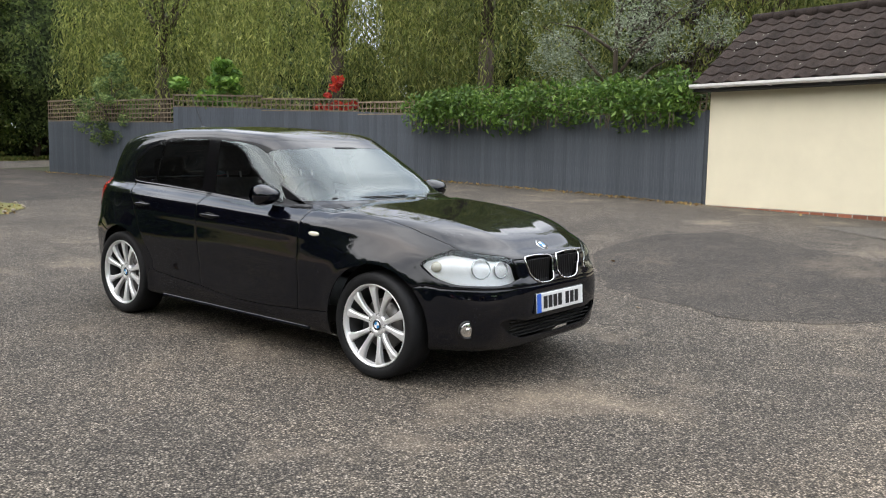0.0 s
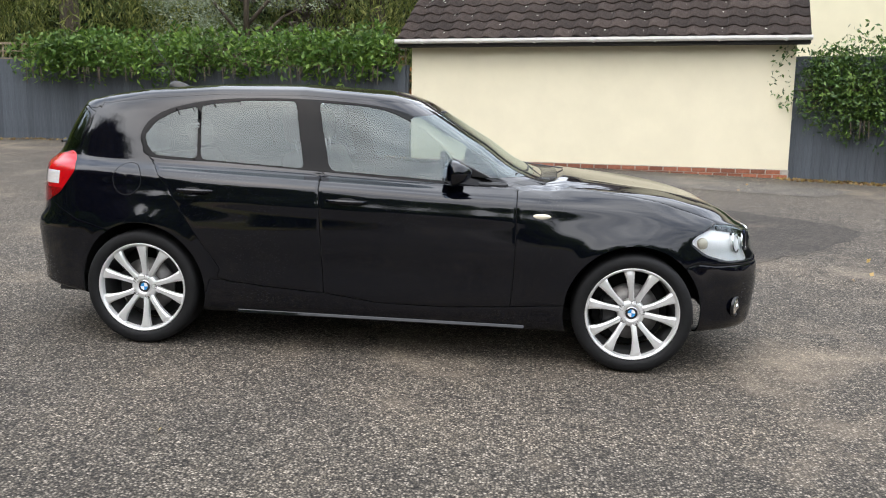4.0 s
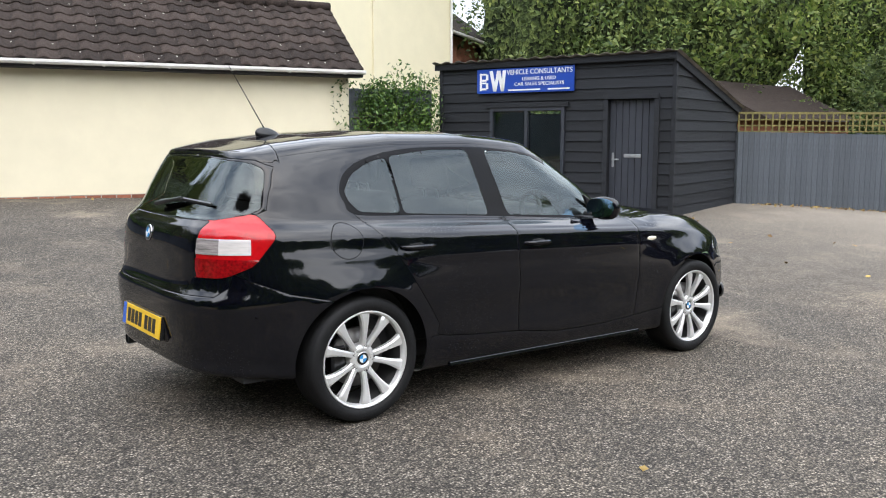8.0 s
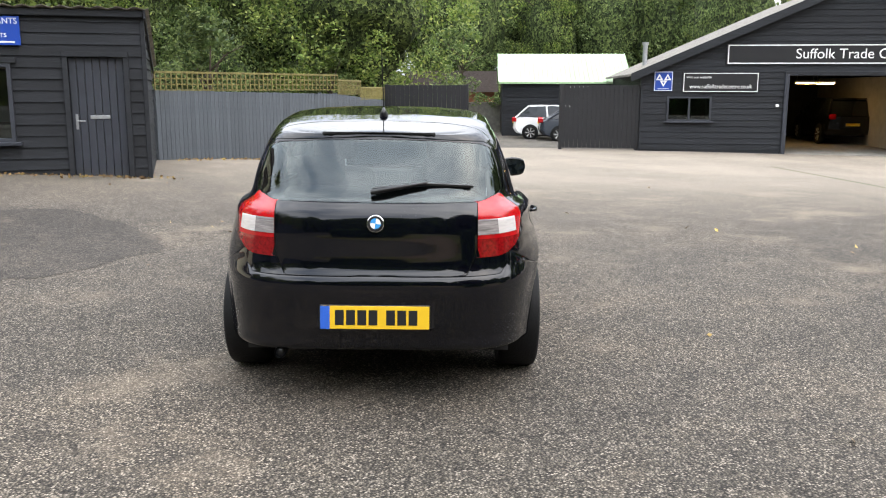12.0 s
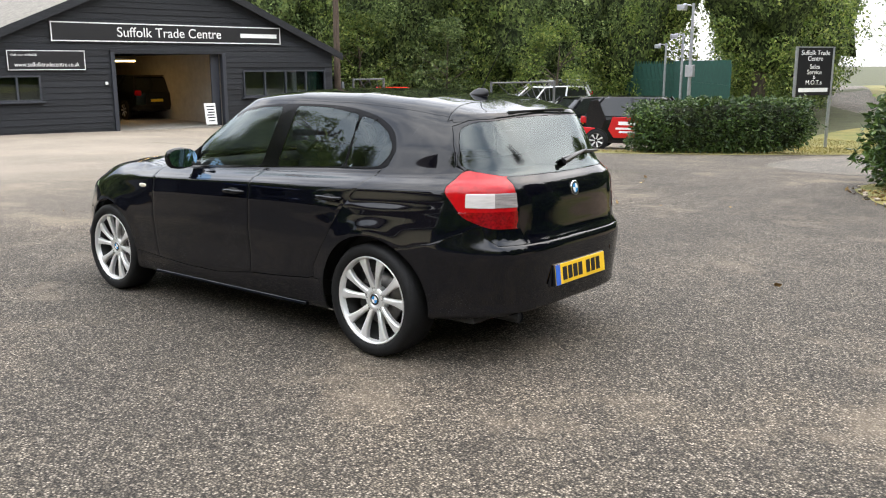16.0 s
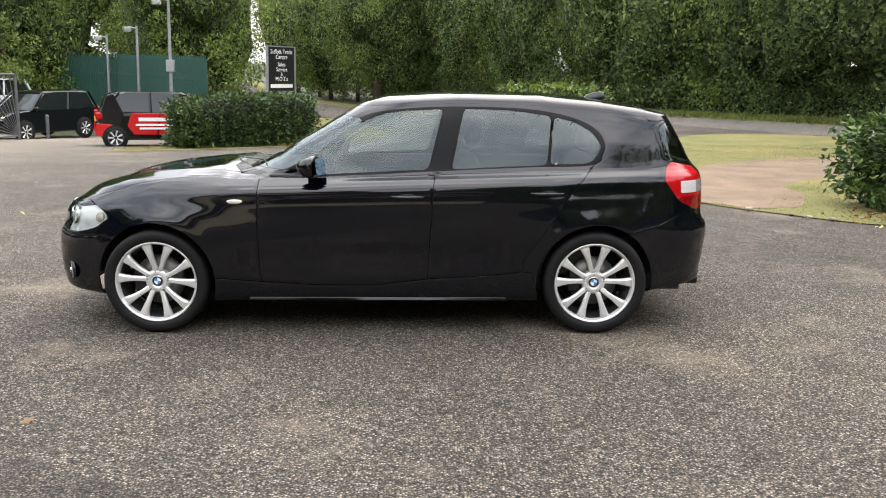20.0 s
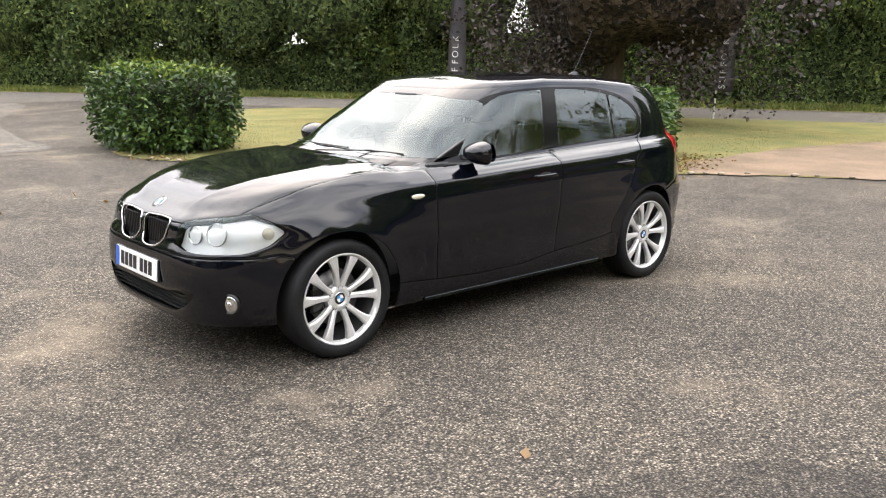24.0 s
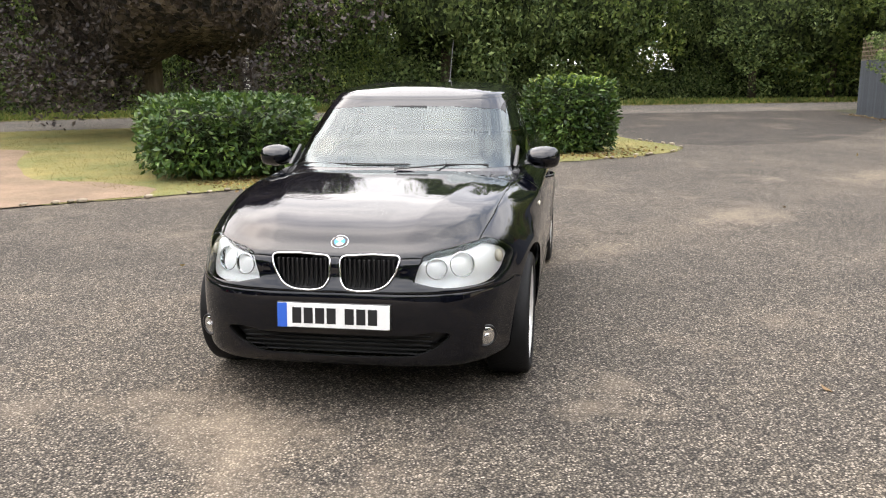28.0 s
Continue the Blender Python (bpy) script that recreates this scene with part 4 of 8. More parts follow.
for a, b, ta in zip(FL, FL[1:], (2.16, 2.18, 2.30, 2.38, 2.45)):
    lattice("trellis", (a[0] - fo.x, a[1] - fo.y), (b[0] - fo.x, b[1] - fo.y), ta - fo.z + .02, ta - fo.z + .32, 0, M_TRELLIS, fence_w)
FL2 = [(-16.0, 9.5), (-19.0, 9.15), (-22.2, 9.15)]
fence_l, fo2 = board_fence("lower grey-painted fence with tall trellis", FL2, [2.03, 2.08, 2.14], 0.125, M_FENCE, "grey fences")
for a, b, ta in zip(FL2, FL2[1:], (2.04, 2.1)):
    lattice("trellis", (a[0] - fo2.x, a[1] - fo2.y), (b[0] - fo2.x, b[1] - fo2.y), ta - fo2.z + .02, ta - fo2.z + .62, 0, M_TRELLIS, fence_l)
FE = [(11.06, 5.20), (15.5, 2.15), (18.45, 1.85), (24.4, 1.45)]
fence_e, fo3 = board_fence("grey-painted ribbed fence topped with mossy trellis", FE, [1.52, 1.42, 1.3, 1.12], 0.105, M_FENCE, "grey fences")
for a, b, ta in zip(FE, FE[1:], (1.50, 1.38, 1.2)):
    lattice("trellis", (a[0] - fo3.x, a[1] - fo3.y), (b[0] - fo3.x, b[1] - fo3.y), ta - fo3.z + .02, ta - fo3.z + .36, 0, M_TRELLIS_G, fence_e)
FI = [(4.95, 9.38), (6.62, 8.95)]
fence_i, fo4 = board_fence("grey fence panel overgrown with ivy", FI, [2.3, 2.3], 0.125, M_FENCE, "grey fences")


def climber(name, line, zc, thick, height, n, size, leaf, label, seed, hang=0):
    r = np.random.RandomState(seed)
    e = thing(name, pose(line[0][0], line[0][1], zc), label, "climber")
    a = np.array(line[0])
    pts = []
    segs = list(zip(line, line[1:]))
    for (p, q) in segs:
        p, q = np.array(p) - a, np.array(q) - a
        k = n // len(segs)
        for _ in range(26):
            t = r.uniform(0, 1)
            c = p + (q - p) * t
            m = k // 26
            b = r.normal(size=(m, 3))
            b /= np.linalg.norm(b, axis=1)[:, None]
            b *= (r.uniform(.4, 1, m) ** .5)[:, None] * np.array([.62, thick, height * .5]) * r.uniform(.6, 1.15)
            pts.append(np.array([c[0], c[1], r.uniform(-.22, .2) * height]) + b)
    leaf_mesh("foliage", np.concatenate(pts), size, leaf, e, 0.42, 0.7, seed)
    bm = bmesh.new()
    rr = random.Random(seed)
    for (p, q) in segs:
        for _ in range(9):
            t0, t1 = rr.uniform(0, .7), rr.uniform(.3, 1)
            s = Vector((p[0] + (q[0] - p[0]) * t0 - a[0], p[1] + (q[1] - p[1]) * t0 - a[1], rr.uniform(-.3, .2) * height))
            f = Vector((p[0] + (q[0] - p[0]) * t1 - a[0], p[1] + (q[1] - p[1]) * t1 - a[1], rr.uniform(-.3, .3) * height))
            add_tube(bm, s, f, .014, .008, 5)
        for _ in range(hang):
            t0 = rr.uniform(0, 1)
            s = Vector((p[0] + (q[0] - p[0]) * t0 - a[0], p[1] + (q[1] - p[1]) * t0 - a[1] - thick * .8, -.3 * height))
            add_tube(bm, s, s + Vector((rr.uniform(-.03, .03), 0, -rr.uniform(.12, .35))), .012, .008, 5)
    part("stem", bm, M_BARK, e)


climber("wisteria", [(-1.9, 10.75), (-4.2, 11.4), (-7.2, 12.0), (-9.6, 12.35)], 2.42, 0.42, 0.95, 9000, 0.13, L_CLIMBER, "thick green climber spilling over the fence top", 101, 14)
climber("ivy", [(4.98, 9.22), (6.6, 8.8)], 1.75, 0.2, 1.5, 5500, 0.085, L_HEDGE, "dark green ivy hanging over the fence panel", 102, 6)


# ---- weatherboarded walls ----
def boards_on(e, x0, x1, z0, z1, openings, left=None, right=None, pitch=0.19, mat=None, m0=Matrix()):
    """Overlapping boards on a wall in the xz plane that faces -y; openings are (x0, x1, z0, z1)."""
    bm = bmesh.new()
    prof = [(0, 0), (-.034, 0.006), (-.012, pitch + .012), (0, pitch + .012)]
    vs = [[bm.verts.new((x, y, z)) for y, z in prof] for x in (0, 1)]
    bm.faces.new(vs[0])
    bm.faces.new(vs[1][::-1])
    for i in range(4):
        bm.faces.new((vs[0][i], vs[0][(i + 1) % 4], vs[1][(i + 1) % 4], vs[1][i]))
    first = None
    rnd = random.Random(int(x1 * 100))
    z = z0
    while z < z1 - 0.02:
        lo, hi = x0, x1
        if left:
            lo, hi = max(lo, left(z + pitch * .8)), min(hi, right(z + pitch * .8))
        cuts = [(lo, hi)]
        for a, b, c, d in openings:
            if z + pitch * .6 > c and z + pitch * .4 < d:
                cuts = [s for (u, v) in cuts for s in ((u, min(v, a)), (max(u, b), v)) if s[1] - s[0] > .03]
        for u, v in cuts:
            m = m0 @ Matrix.Translation((u, rnd.uniform(-.003, .003), z)) @ Matrix.Rotation(radians(rnd.uniform(-.05, .05)), 4, "Y") @ Matrix.Diagonal((v - u, 1, min(1, (z1 - z) / pitch + .06), 1))
            if first is None:
                first = part("weatherboard", bm, mat or M_BOARD, e)
                first.matrix_basis = m
            else:
                share(first, m)
        z += pitch


def wall_cells(bm, xs, zs, openings, y0, y1):
    for a, b in zip(xs, xs[1:]):
        for c, d in zip(zs, zs[1:]):
            if not any(o[0] < (a + b) / 2 < o[1] and o[2] < (c + d) / 2 < o[3] for o in openings):
                add_box(bm, (a, y0, c), (b, y1, d))


def window_in(e, x0, x1, z0, z1, lights, frame_mat, y=0.0, name="window", sill=True):
    w = new(name)
    w.parent = e
    f = 0.06
    bm = bmesh.new()
    add_box(bm, (x0, y - .06, z0), (x1, y + .05, z0 + f))
    add_box(bm, (x0, y - .06, z1 - f), (x1, y + .05, z1))
    for i in range(lights + 1):
        x = x0 + (x1 - x0) * i / lights
        a, b = max(x0, x - f / 2 * (1 if 0 < i < lights else 2)), min(x1, x + f / 2 * (1 if 0 < i < lights else 2))
        add_box(bm, (a, y - .06, z0 + f), (b, y + .05, z1 - f))
    part("window_frame", bm, frame_mat, w)
    for i in range(lights):
        a, b = x0 + (x1 - x0) * i / lights + .03, x0 + (x1 - x0) * (i + 1) / lights - .03
        box("pane", (a, y - .004, z0 + f * .8), (b, y + .004, z1 - f * .8), M_GLASS, w)
    if sill:
        box("window_sill", (x0 - .08, y - .13, z0 - .05), (x1 + .08, y + .02, z0), frame_mat, w, 0.006)
    return w


# ---- office hut ----
HUT = pose(6.70, 8.73, 0.10, 0, 0, -73.6)
hut = thing("office_hut", HUT, "black weatherboarded lean-to office hut with grey door and window", "building")
HW, HD, HF, HB = 4.55, 3.25, 2.62, 1.85
hop = [(3.43, 4.24, 0.05, 1.94), (1.11, 2.62, 0.64, 1.84)]
bm = bmesh.new()
wall_cells(bm, [0, 1.11, 2.62, 3.43, 4.24, HW], [0, .05, .64, 1.84, 1.94, HF - .02], hop, 0.0, 0.1)
part("front_wall", bm, M_BOARD, hut)
for nm, xx in (("side_wall", 0.0), ("side_wall", HW - .1)):
    prism(nm, [(0.1, 0), (HD, 0), (HD, HB), (0.1, HF - .06)], xx, xx + .1, M_BOARD, hut, axis="x")
box("back_wall", (.1, HD - .1, 0), (HW - .1, HD, HB - .04), M_BOARD, hut)
box("inner_wall", (.1, HD - .16, .02), (HW - .1, HD - .11, HB - .06), M_PALEWALL, hut)
box("inner_floor", (.1, .1, .0), (HW - .1, HD - .16, .05), M_CONCRETE, hut)
boards_on(hut, 0, HW, 0.02, HF, hop, pitch=.175)
slope_at = lambda d: HF - .04 + (HB - HF) * (d / HD)
boards_on(hut, 0, HD, 0.02, HF, [], left=lambda z: 0.0, right=lambda z: HD if z < HB else max(0.0, HD * (HF - z) / (HF - HB)), pitch=.175, m0=Matrix.Translation((HW, 0, 0)) @ Matrix.Rotation(radians(90), 4, "Z"))
for xx, yy in ((-.03, -.045), (HW - .03, -.045)):
    box("corner_trim", (xx, yy, 0), (xx + .07, yy + .08, HF - .02), M_BOARD, hut, .006)
bm = bmesh.new()
n = 90
for i in range(n + 1):
    x = -.12 + (HW + .24) * i / n
    z = .018 * math.sin(i * 2 * math.pi / 5)
    for y, zz in ((-.16, HF + .05 + .012), (HD + .12, HB + .03)):
        for k in (0, .006):
            bm.verts.new((x, y, zz + z + k))
bm.verts.ensure_lookup_table()
for i in range(n):
    a, b = i * 4, i * 4 + 4
    bm.faces.new([bm.verts[k] for k in (a, a + 2, b + 2, b)])
    bm.faces.new([bm.verts[k] for k in (a + 1, b + 1, b + 3, a + 3)])
    bm.faces.new([bm.verts[k] for k in (a, b, b + 1, a + 1)])
part("corrugated_roof", bm, M_CEMENT, hut, "grey corrugated sheet roof")
prism("barge_board", [(-.14, HF - .10), (HD + .1, HB - .12), (HD + .1, HB + .02), (-.14, HF + .05)], HW + .035, HW + .065, M_BOARD, hut, axis="x")
box("fascia", (-.1, -.1, HF - .07), (HW + .03, -.06, HF + .03), M_BOARD, hut, .005)
window_in(hut, 1.11, 2.62, .64, 1.84, 2, M_DOORGREY, -.01)
for a, b, c, d in ((1.03, 2.70, 1.84, 1.92), (3.35, 4.32, 1.94, 2.02)):
    box("head_trim", (a, -.09, c), (b, -.03, d), M_BOARD, hut, .005)
for a in (3.35, 4.24):
    box("door_jamb", (a, -.075, 0), (a + .08, .02, 1.94), M_BOARD, hut, .005)
door = new("door")
door.parent = hut
for i in range(7):
    x = 3.435 + .115 * i
    box("door_plank", (x, .02, .05), (x + .108, .05, 1.93), M_DOORGREY, door, .006)
box("letter_plate", (3.70, .005, .98), (4.0, .022, 1.04), M_STEEL, door, .006, "steel letter plate")
tube("door_handle", (3.50, -.03, .95), (3.63, -.03, .95), .011, M_STEEL, door)
box("handle_plate", (3.485, .008, .82), (3.525, .021, 1.06), M_STEEL, door, .004)
hs = thing("office_sign", HUT, "blue enamelled sign with white lettering on the hut's boards", "sign")
box("panel", (.84, -.075, 2.10), (2.80, -.05, 2.53), M_SIGNBLUE, hs, .003)
ex = Matrix.Rotation(radians(90), 4, "X")
text_part("lettering", "VEHICLE CONSULTANTS", .125, Matrix.Translation((2.12, -.078, 2.455)) @ ex, M_WHITE, hs, width=1.30)
text_part("lettering", "LEASING & USED", .085, Matrix.Translation((2.12, -.078, 2.335)) @ ex, M_WHITE, hs, width=.66)
text_part("lettering", "CAR SALES SPECIALISTS", .085, Matrix.Translation((2.12, -.078, 2.245)) @ ex, M_WHITE, hs, width=.98)
for a, b in ((1.50, 2.15), (2.30, 2.72)):
    box("small_print_bar", (a, -.079, 2.135), (b, -.074, 2.16), M_WHITE, hs)
bm = bmesh.new()
add_box(bm, (.90, -.079, 2.15), (.94, -.074, 2.46))
for zc in (2.23, 2.385):
    add_box(bm, (.94, -.079, zc - .07), (1.04, -.074, zc - .035))
    add_box(bm, (.94, -.079, zc + .04), (1.04, -.074, zc + .07))
    add_box(bm, (1.03, -.079, zc - .05), (1.08, -.074, zc + .055))
for i, (u, v) in enumerate(((1.14, 1.22), (1.30, 1.22), (1.30, 1.38), (1.42, 1.38))):
    vs = [bm.verts.new((a, y, z)) for y in (-.079, -.074) for a, z in ((u - .035, 2.50), (u + .035, 2.50), (v + .03, 2.13), (v - .03, 2.13))]
    for f in ((0, 1, 2, 3), (7, 6, 5, 4), (0, 4, 5, 1), (1, 5, 6, 2), (2, 6, 7, 3), (3, 7, 4, 0)):
        bm.faces.new([vs[k] for k in f])
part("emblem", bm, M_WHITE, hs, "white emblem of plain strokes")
sofa = thing("sofa", HUT @ pose(1.7, 2.3, .05), "brown low sofa seen through the hut's window", "sofa")
M_SOFA = material("brown_leather", (.16, .075, .035), .5, vary=.2, scale=6)
box("seat", (-.8, -.4, .1), (.8, .4, .42), M_SOFA, sofa, .05)
box("backrest", (-.8, .25, .42), (.8, .45, .8), M_SOFA, sofa, .05)
for a in (-.95, .8):
    box("armrest", (a, -.4, .0), (a + .15, .45, .6), M_SOFA, sofa, .04)

# ---- cream garage ----
GAR = pose(-1.38, 10.64, 0.36, 0, 0, -12.0)
gar = thing("garage_building", GAR, "cream-rendered garage with brown tiled roof and brick plinth", "building")
GL, GD, GH, GR = 6.5, 3.1, 2.2, 3.56
box("front_wall", (0, 0, .13), (GL, .2, GH), M_CREAM, gar)
box("back_wall", (0, GD - .2, .1), (GL, GD, GH), M_CREAM, gar)
for a in (0, GL - .2):
    prism("gable_wall", [(.2, .1), (GD - .2, .1), (GD - .2, GH), (GD / 2, GR - .12), (.2, GH)], a, a + .2, M_CREAM, gar, axis="x")
box("plinth", (-.012, -.012, -.2), (GL + .012, .2, .125), M_MORTAR, gar)
bm = bmesh.new()
add_box(bm, (0, -.012, 0), (.215, .0, .065), .004)
bk = None
for row in range(2):
    for i in range(28):
        m = Matrix.Translation((i * .2325 - (.11 if row else 0), -.012, -.02 + row * .075))
        if bk is None:
            bk = part("brick", bm, M_BRICK, gar)
            bk.matrix_basis = m
        else:
            share(bk, m)
pitch_a = math.atan2(GR - GH - .05, GD / 2 + .28)
EV = -.28
for side in (0, 1):
    pts = [(EV, GH - .02), (GD / 2, GR - .06), (GD / 2, GR - .01), (EV, GH + .03)]
    if side:
        pts = [(GD - u, w) for u, w in pts][::-1]
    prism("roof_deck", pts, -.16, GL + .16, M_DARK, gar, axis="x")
bm = bmesh.new()
tw, tl = .30, .36
pr = []
for i in range(9):
    t = i / 8
    pr.append((t * tw * 1.03, .030 * math.sin(math.pi * min(1, t / .55)) if t < .55 else -.012 * math.sin(math.pi * (t - .55) / .45)))
rows_ = [[bm.verts.new((x, y, z + dz)) for x, z in pr] for y, dz in ((0, .030), (.02, .034), (tl, 0.006))]
lowr = [bm.verts.new((x, 0, z + .012)) for x, z in pr]
for ra, rb in ((lowr, rows_[0]), (rows_[0], rows_[1]), (rows_[1], rows_[2])):
    for i in range(8):
        bm.faces.new((ra[i], ra[i + 1], rb[i + 1], rb[i]))
slope_len = math.hypot(GD / 2 + .28, GR - GH - .05)
tile, rtile = None, random.Random(9)
nrow, ncol = int(slope_len / .30) + 1, int((GL + .36) / tw)
for j in range(nrow):
    for i in range(ncol):
        m = Matrix.Translation((-.18 + i * (GL + .36) / ncol, EV - .02, GH + .035)) @ Matrix.Rotation(pitch_a, 4, "X") @ Matrix.Translation((0, j * (slope_len / nrow), 0)) @ Matrix.Rotation(radians(rtile.uniform(-.5, .5)), 4, "Z")
        if tile is None:
            tile = part("roof_tile", bm, M_TILE, gar, smooth=True)
            tile.matrix_basis = m
        else:
            share(tile, m)
bm = bmesh.new()
for i in range(16):
    add_tube(bm, (-.18 + i * .43, GD / 2, GR + .0), (-.18 + i * .43 + .42, GD / 2, GR + .012), .11, .10, 10)
part("ridge_tiles", bm, M_TILE, gar, smooth=True)
bm = bmesh.new()
for _ in range(420):
    a, b = rtile.uniform(0, GL), rtile.uniform(.05, slope_len - .1)
    c = Matrix.Translation((a, EV, GH + .075)) @ Matrix.Rotation(pitch_a, 4, "X") @ Matrix.Translation((0, b, rtile.uniform(-.012, 0)))
    bmesh.ops.create_circle(bm, cap_ends=True, segments=6, radius=rtile.uniform(.006, .02), matrix=c)
tagged(part("lichen", bm, M_LICHEN, gar, "pale lichen spots"), kind="stuff")
bm = bmesh.new()
for a0, a1 in ((-.2, GL + .2),):
    pr2 = [(EV - .10, .04), (EV - .10, .0), (EV - .08, -.026), (EV - .03, -.034), (EV + .005, -.015), (EV + .005, .04)]
    vs = [[bm.verts.new((x, y, GH + .0 + z)) for y, z in pr2] for x in (a0, a1)]
    for i in range(5):
        bm.faces.new((vs[0][i], vs[0][i + 1], vs[1][i + 1], vs[1][i]))
    bm.faces.new(vs[0])
    bm.faces.new(vs[1])
part("gutter", bm, M_GUTTER, gar, "white plastic gutter")
# Fascia and soffit coloured dark for the shadow beneath the gutter.
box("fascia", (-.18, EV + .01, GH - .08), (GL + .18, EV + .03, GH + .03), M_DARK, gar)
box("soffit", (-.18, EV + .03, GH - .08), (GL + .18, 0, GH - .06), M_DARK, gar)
for i in range(7):
    box("gutter_bracket", (.3 + i, EV - .105, GH - .042), (.33 + i, EV + .01, GH - .034), M_GUTTER, gar)

# ---- houses behind ----
HOU = pose(3.4, 14.7, .3, 0, 0, 15.5)
house = thing("cream_house", HOU, "tall cream-rendered house behind the garage", "house")
box("wall", (0, 0, 0), (11.2, 6, 6.4), M_CREAM2, house)
box("pilaster", (7.28, -.06, 0), (7.62, 0, 6.4), M_CREAM2, house, .01)
prism("roof", [(-.4, 6.4), (6.4, 6.4), (3, 9.0)], -.3, 11.5, M_TILE, house, axis="x")
tube("drainpipe", (11.05, -.06, 0), (11.05, -.06, 6.2), .04, M_GUTTER, house)
BRH = pose(14.9, 19.4, .2, 0, 0, 33)
brh = thing("brick_house", BRH, "red brick house wing with white gutter", "house")
box("wall", (0, 0, 0), (7, 5, 4.8), M_BRICK, brh)
prism("roof", [(-.3, 4.85), (5.3, 4.85), (2.5, 6.9)], -.2, 7.2, M_TILE, brh, axis="x")
box("gutter", (-.2, -.4, 4.76), (7.2, -.28, 4.86), M_GUTTER, brh, .02)
OUT = pose(17.2, 8.4, 0, 0, 0, 6)
outb = thing("tiled_outbuilding", OUT, "low outbuilding with brown tiled roof behind the fence", "building")
box("wall", (0, 0, 0), (5.5, 4, 1.9), M_BRICK, outb)
prism("roof", [(-.3, 1.85), (4.3, 1.85), (2, 3.0)], -.3, 5.8, M_TILE, outb, axis="x")

# ---- trade workshop ----
TCM = pose(23.85, -7.2, -0.60, 0, 0, -96.7)
tc = thing("workshop", TCM, "black weatherboarded gable-fronted workshop with open vehicle door", "building")
TW, TE, TA_, TD = 13.95, 2.66, 5.65, 12.0
top_ops = [(4.82, 8.92, -.3, 2.62), (9.77, 13.57, 1.0, 2.0), (.89, 2.36, 1.06, 1.89)]
gl = lambda z: 0.0 if z <= TE else (z - TE) / (TA_ - TE) * TW / 2
gr = lambda z: TW - gl(z)
bm = bmesh.new()
wall_cells(bm, [0, .89, 2.36, 4.82, 8.92, 9.77, 13.57, TW], [-.35, 1.0, 1.06, 1.89, 2.0, 2.62, TE], top_ops, 0, .15)
part("front_wall", bm, M_BOARD, tc)
prism("gable", [(0, TE), (TW, TE), (TW / 2, TA_ - .05)], 0, .15, M_BOARD, tc)
boards_on(tc, 0, TW, -.3, TA_ - .1, top_ops, left=gl, right=gr, pitch=.20)
for s in (0, 1):
    pts = [(-.35, TE - .10), (TW / 2, TA_ + .05), (TW / 2, TA_ + .13), (-.35, TE - .02)]
    prism("roof", pts if not s else [(TW - u, w) for u, w in pts][::-1], -.25, TD, M_CEMENT, tc)
    pts = [(-.36, TE - .28), (TW / 2, TA_ - .14), (TW / 2, TA_ + .14), (-.36, TE - .01)]
    prism("barge_board", pts if not s else [(TW - u, w) for u, w in pts][::-1], -.30, -.25, M_BOARD, tc)
for a, b in ((0, .15), (TW - .15, TW)):
    box("side_wall", (a, .15, -.35), (b, TD, TE), M_BOARD, tc)
# Back walls and left partition carry the dimness indoors in their colour.
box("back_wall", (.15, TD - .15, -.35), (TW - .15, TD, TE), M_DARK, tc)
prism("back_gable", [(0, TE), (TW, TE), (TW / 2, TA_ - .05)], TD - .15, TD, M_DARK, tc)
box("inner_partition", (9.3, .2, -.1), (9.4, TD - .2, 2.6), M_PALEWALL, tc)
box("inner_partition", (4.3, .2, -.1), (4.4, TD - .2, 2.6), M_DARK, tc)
box("inner_floor", (.15, -.02, -.14), (TW - .15, TD - .15, -.02), M_CONCRETE, tc)
for a, b, c in ((4.70, 4.84, 2.62), (8.90, 9.04, 2.62)):
    box("door_post", (a, -.09, -.2), (b, .12, c), M_DOORGREY, tc, .008)
box("door_lintel", (4.7, -.08, 2.58), (9.04, .1, 2.72), M_BOARD, tc, .008)
box("roller_panel", (8.55, .18, -.1), (8.9, .24, 2.6), M_DOORGREY, tc, .01)
window_in(tc, 9.77, 13.57, 1.0, 2.0, 4, M_DOORGREY, -.01)
window_in(tc, .89, 2.36, 1.06, 1.89, 2, M_DOORGREY, -.01)
box("inner_backing", (9.5, 2.2, .2), (13.7, 2.3, 2.4), M_PALEWALL, tc)
for x, y in ((6.5, 4.0), (7.6, 5.2)):
    lamp = thing("strip_light", TCM @ pose(x, y, 2.34), "lit yellow strip light hanging in the workshop", "lamp", "strip lights")
    box("housing", (-.35, -.08, .03), (.35, .08, .1), M_WHITE, lamp)
    box("tube", (-.33, -.06, -.01), (.33, .06, .03), M_LAMP, lamp, .01)
    for a in (-.3, .3):
        tube("hanger", (a, 0, .1), (a, 0, 1.2), .006, M_STEEL, lamp, seg=5)
signs = thing("workshop_sign", TCM, "long black sign with white border and lettering on the gable", "sign")
box("panel", (2.77, -.07, 2.94), (11.5, -.045, 3.62), M_SIGNBLACK, signs)


def border(e, x0, x1, z0, z1, y, w, mat):
    for a, b, c, d in ((x0, x1, z0, z0 + w), (x0, x1, z1 - w, z1), (x0, x0 + w, z0 + w, z1 - w), (x1 - w, x1, z0 + w, z1 - w)):
        box("border", (a, y - .004, c), (b, y, d), mat, e)


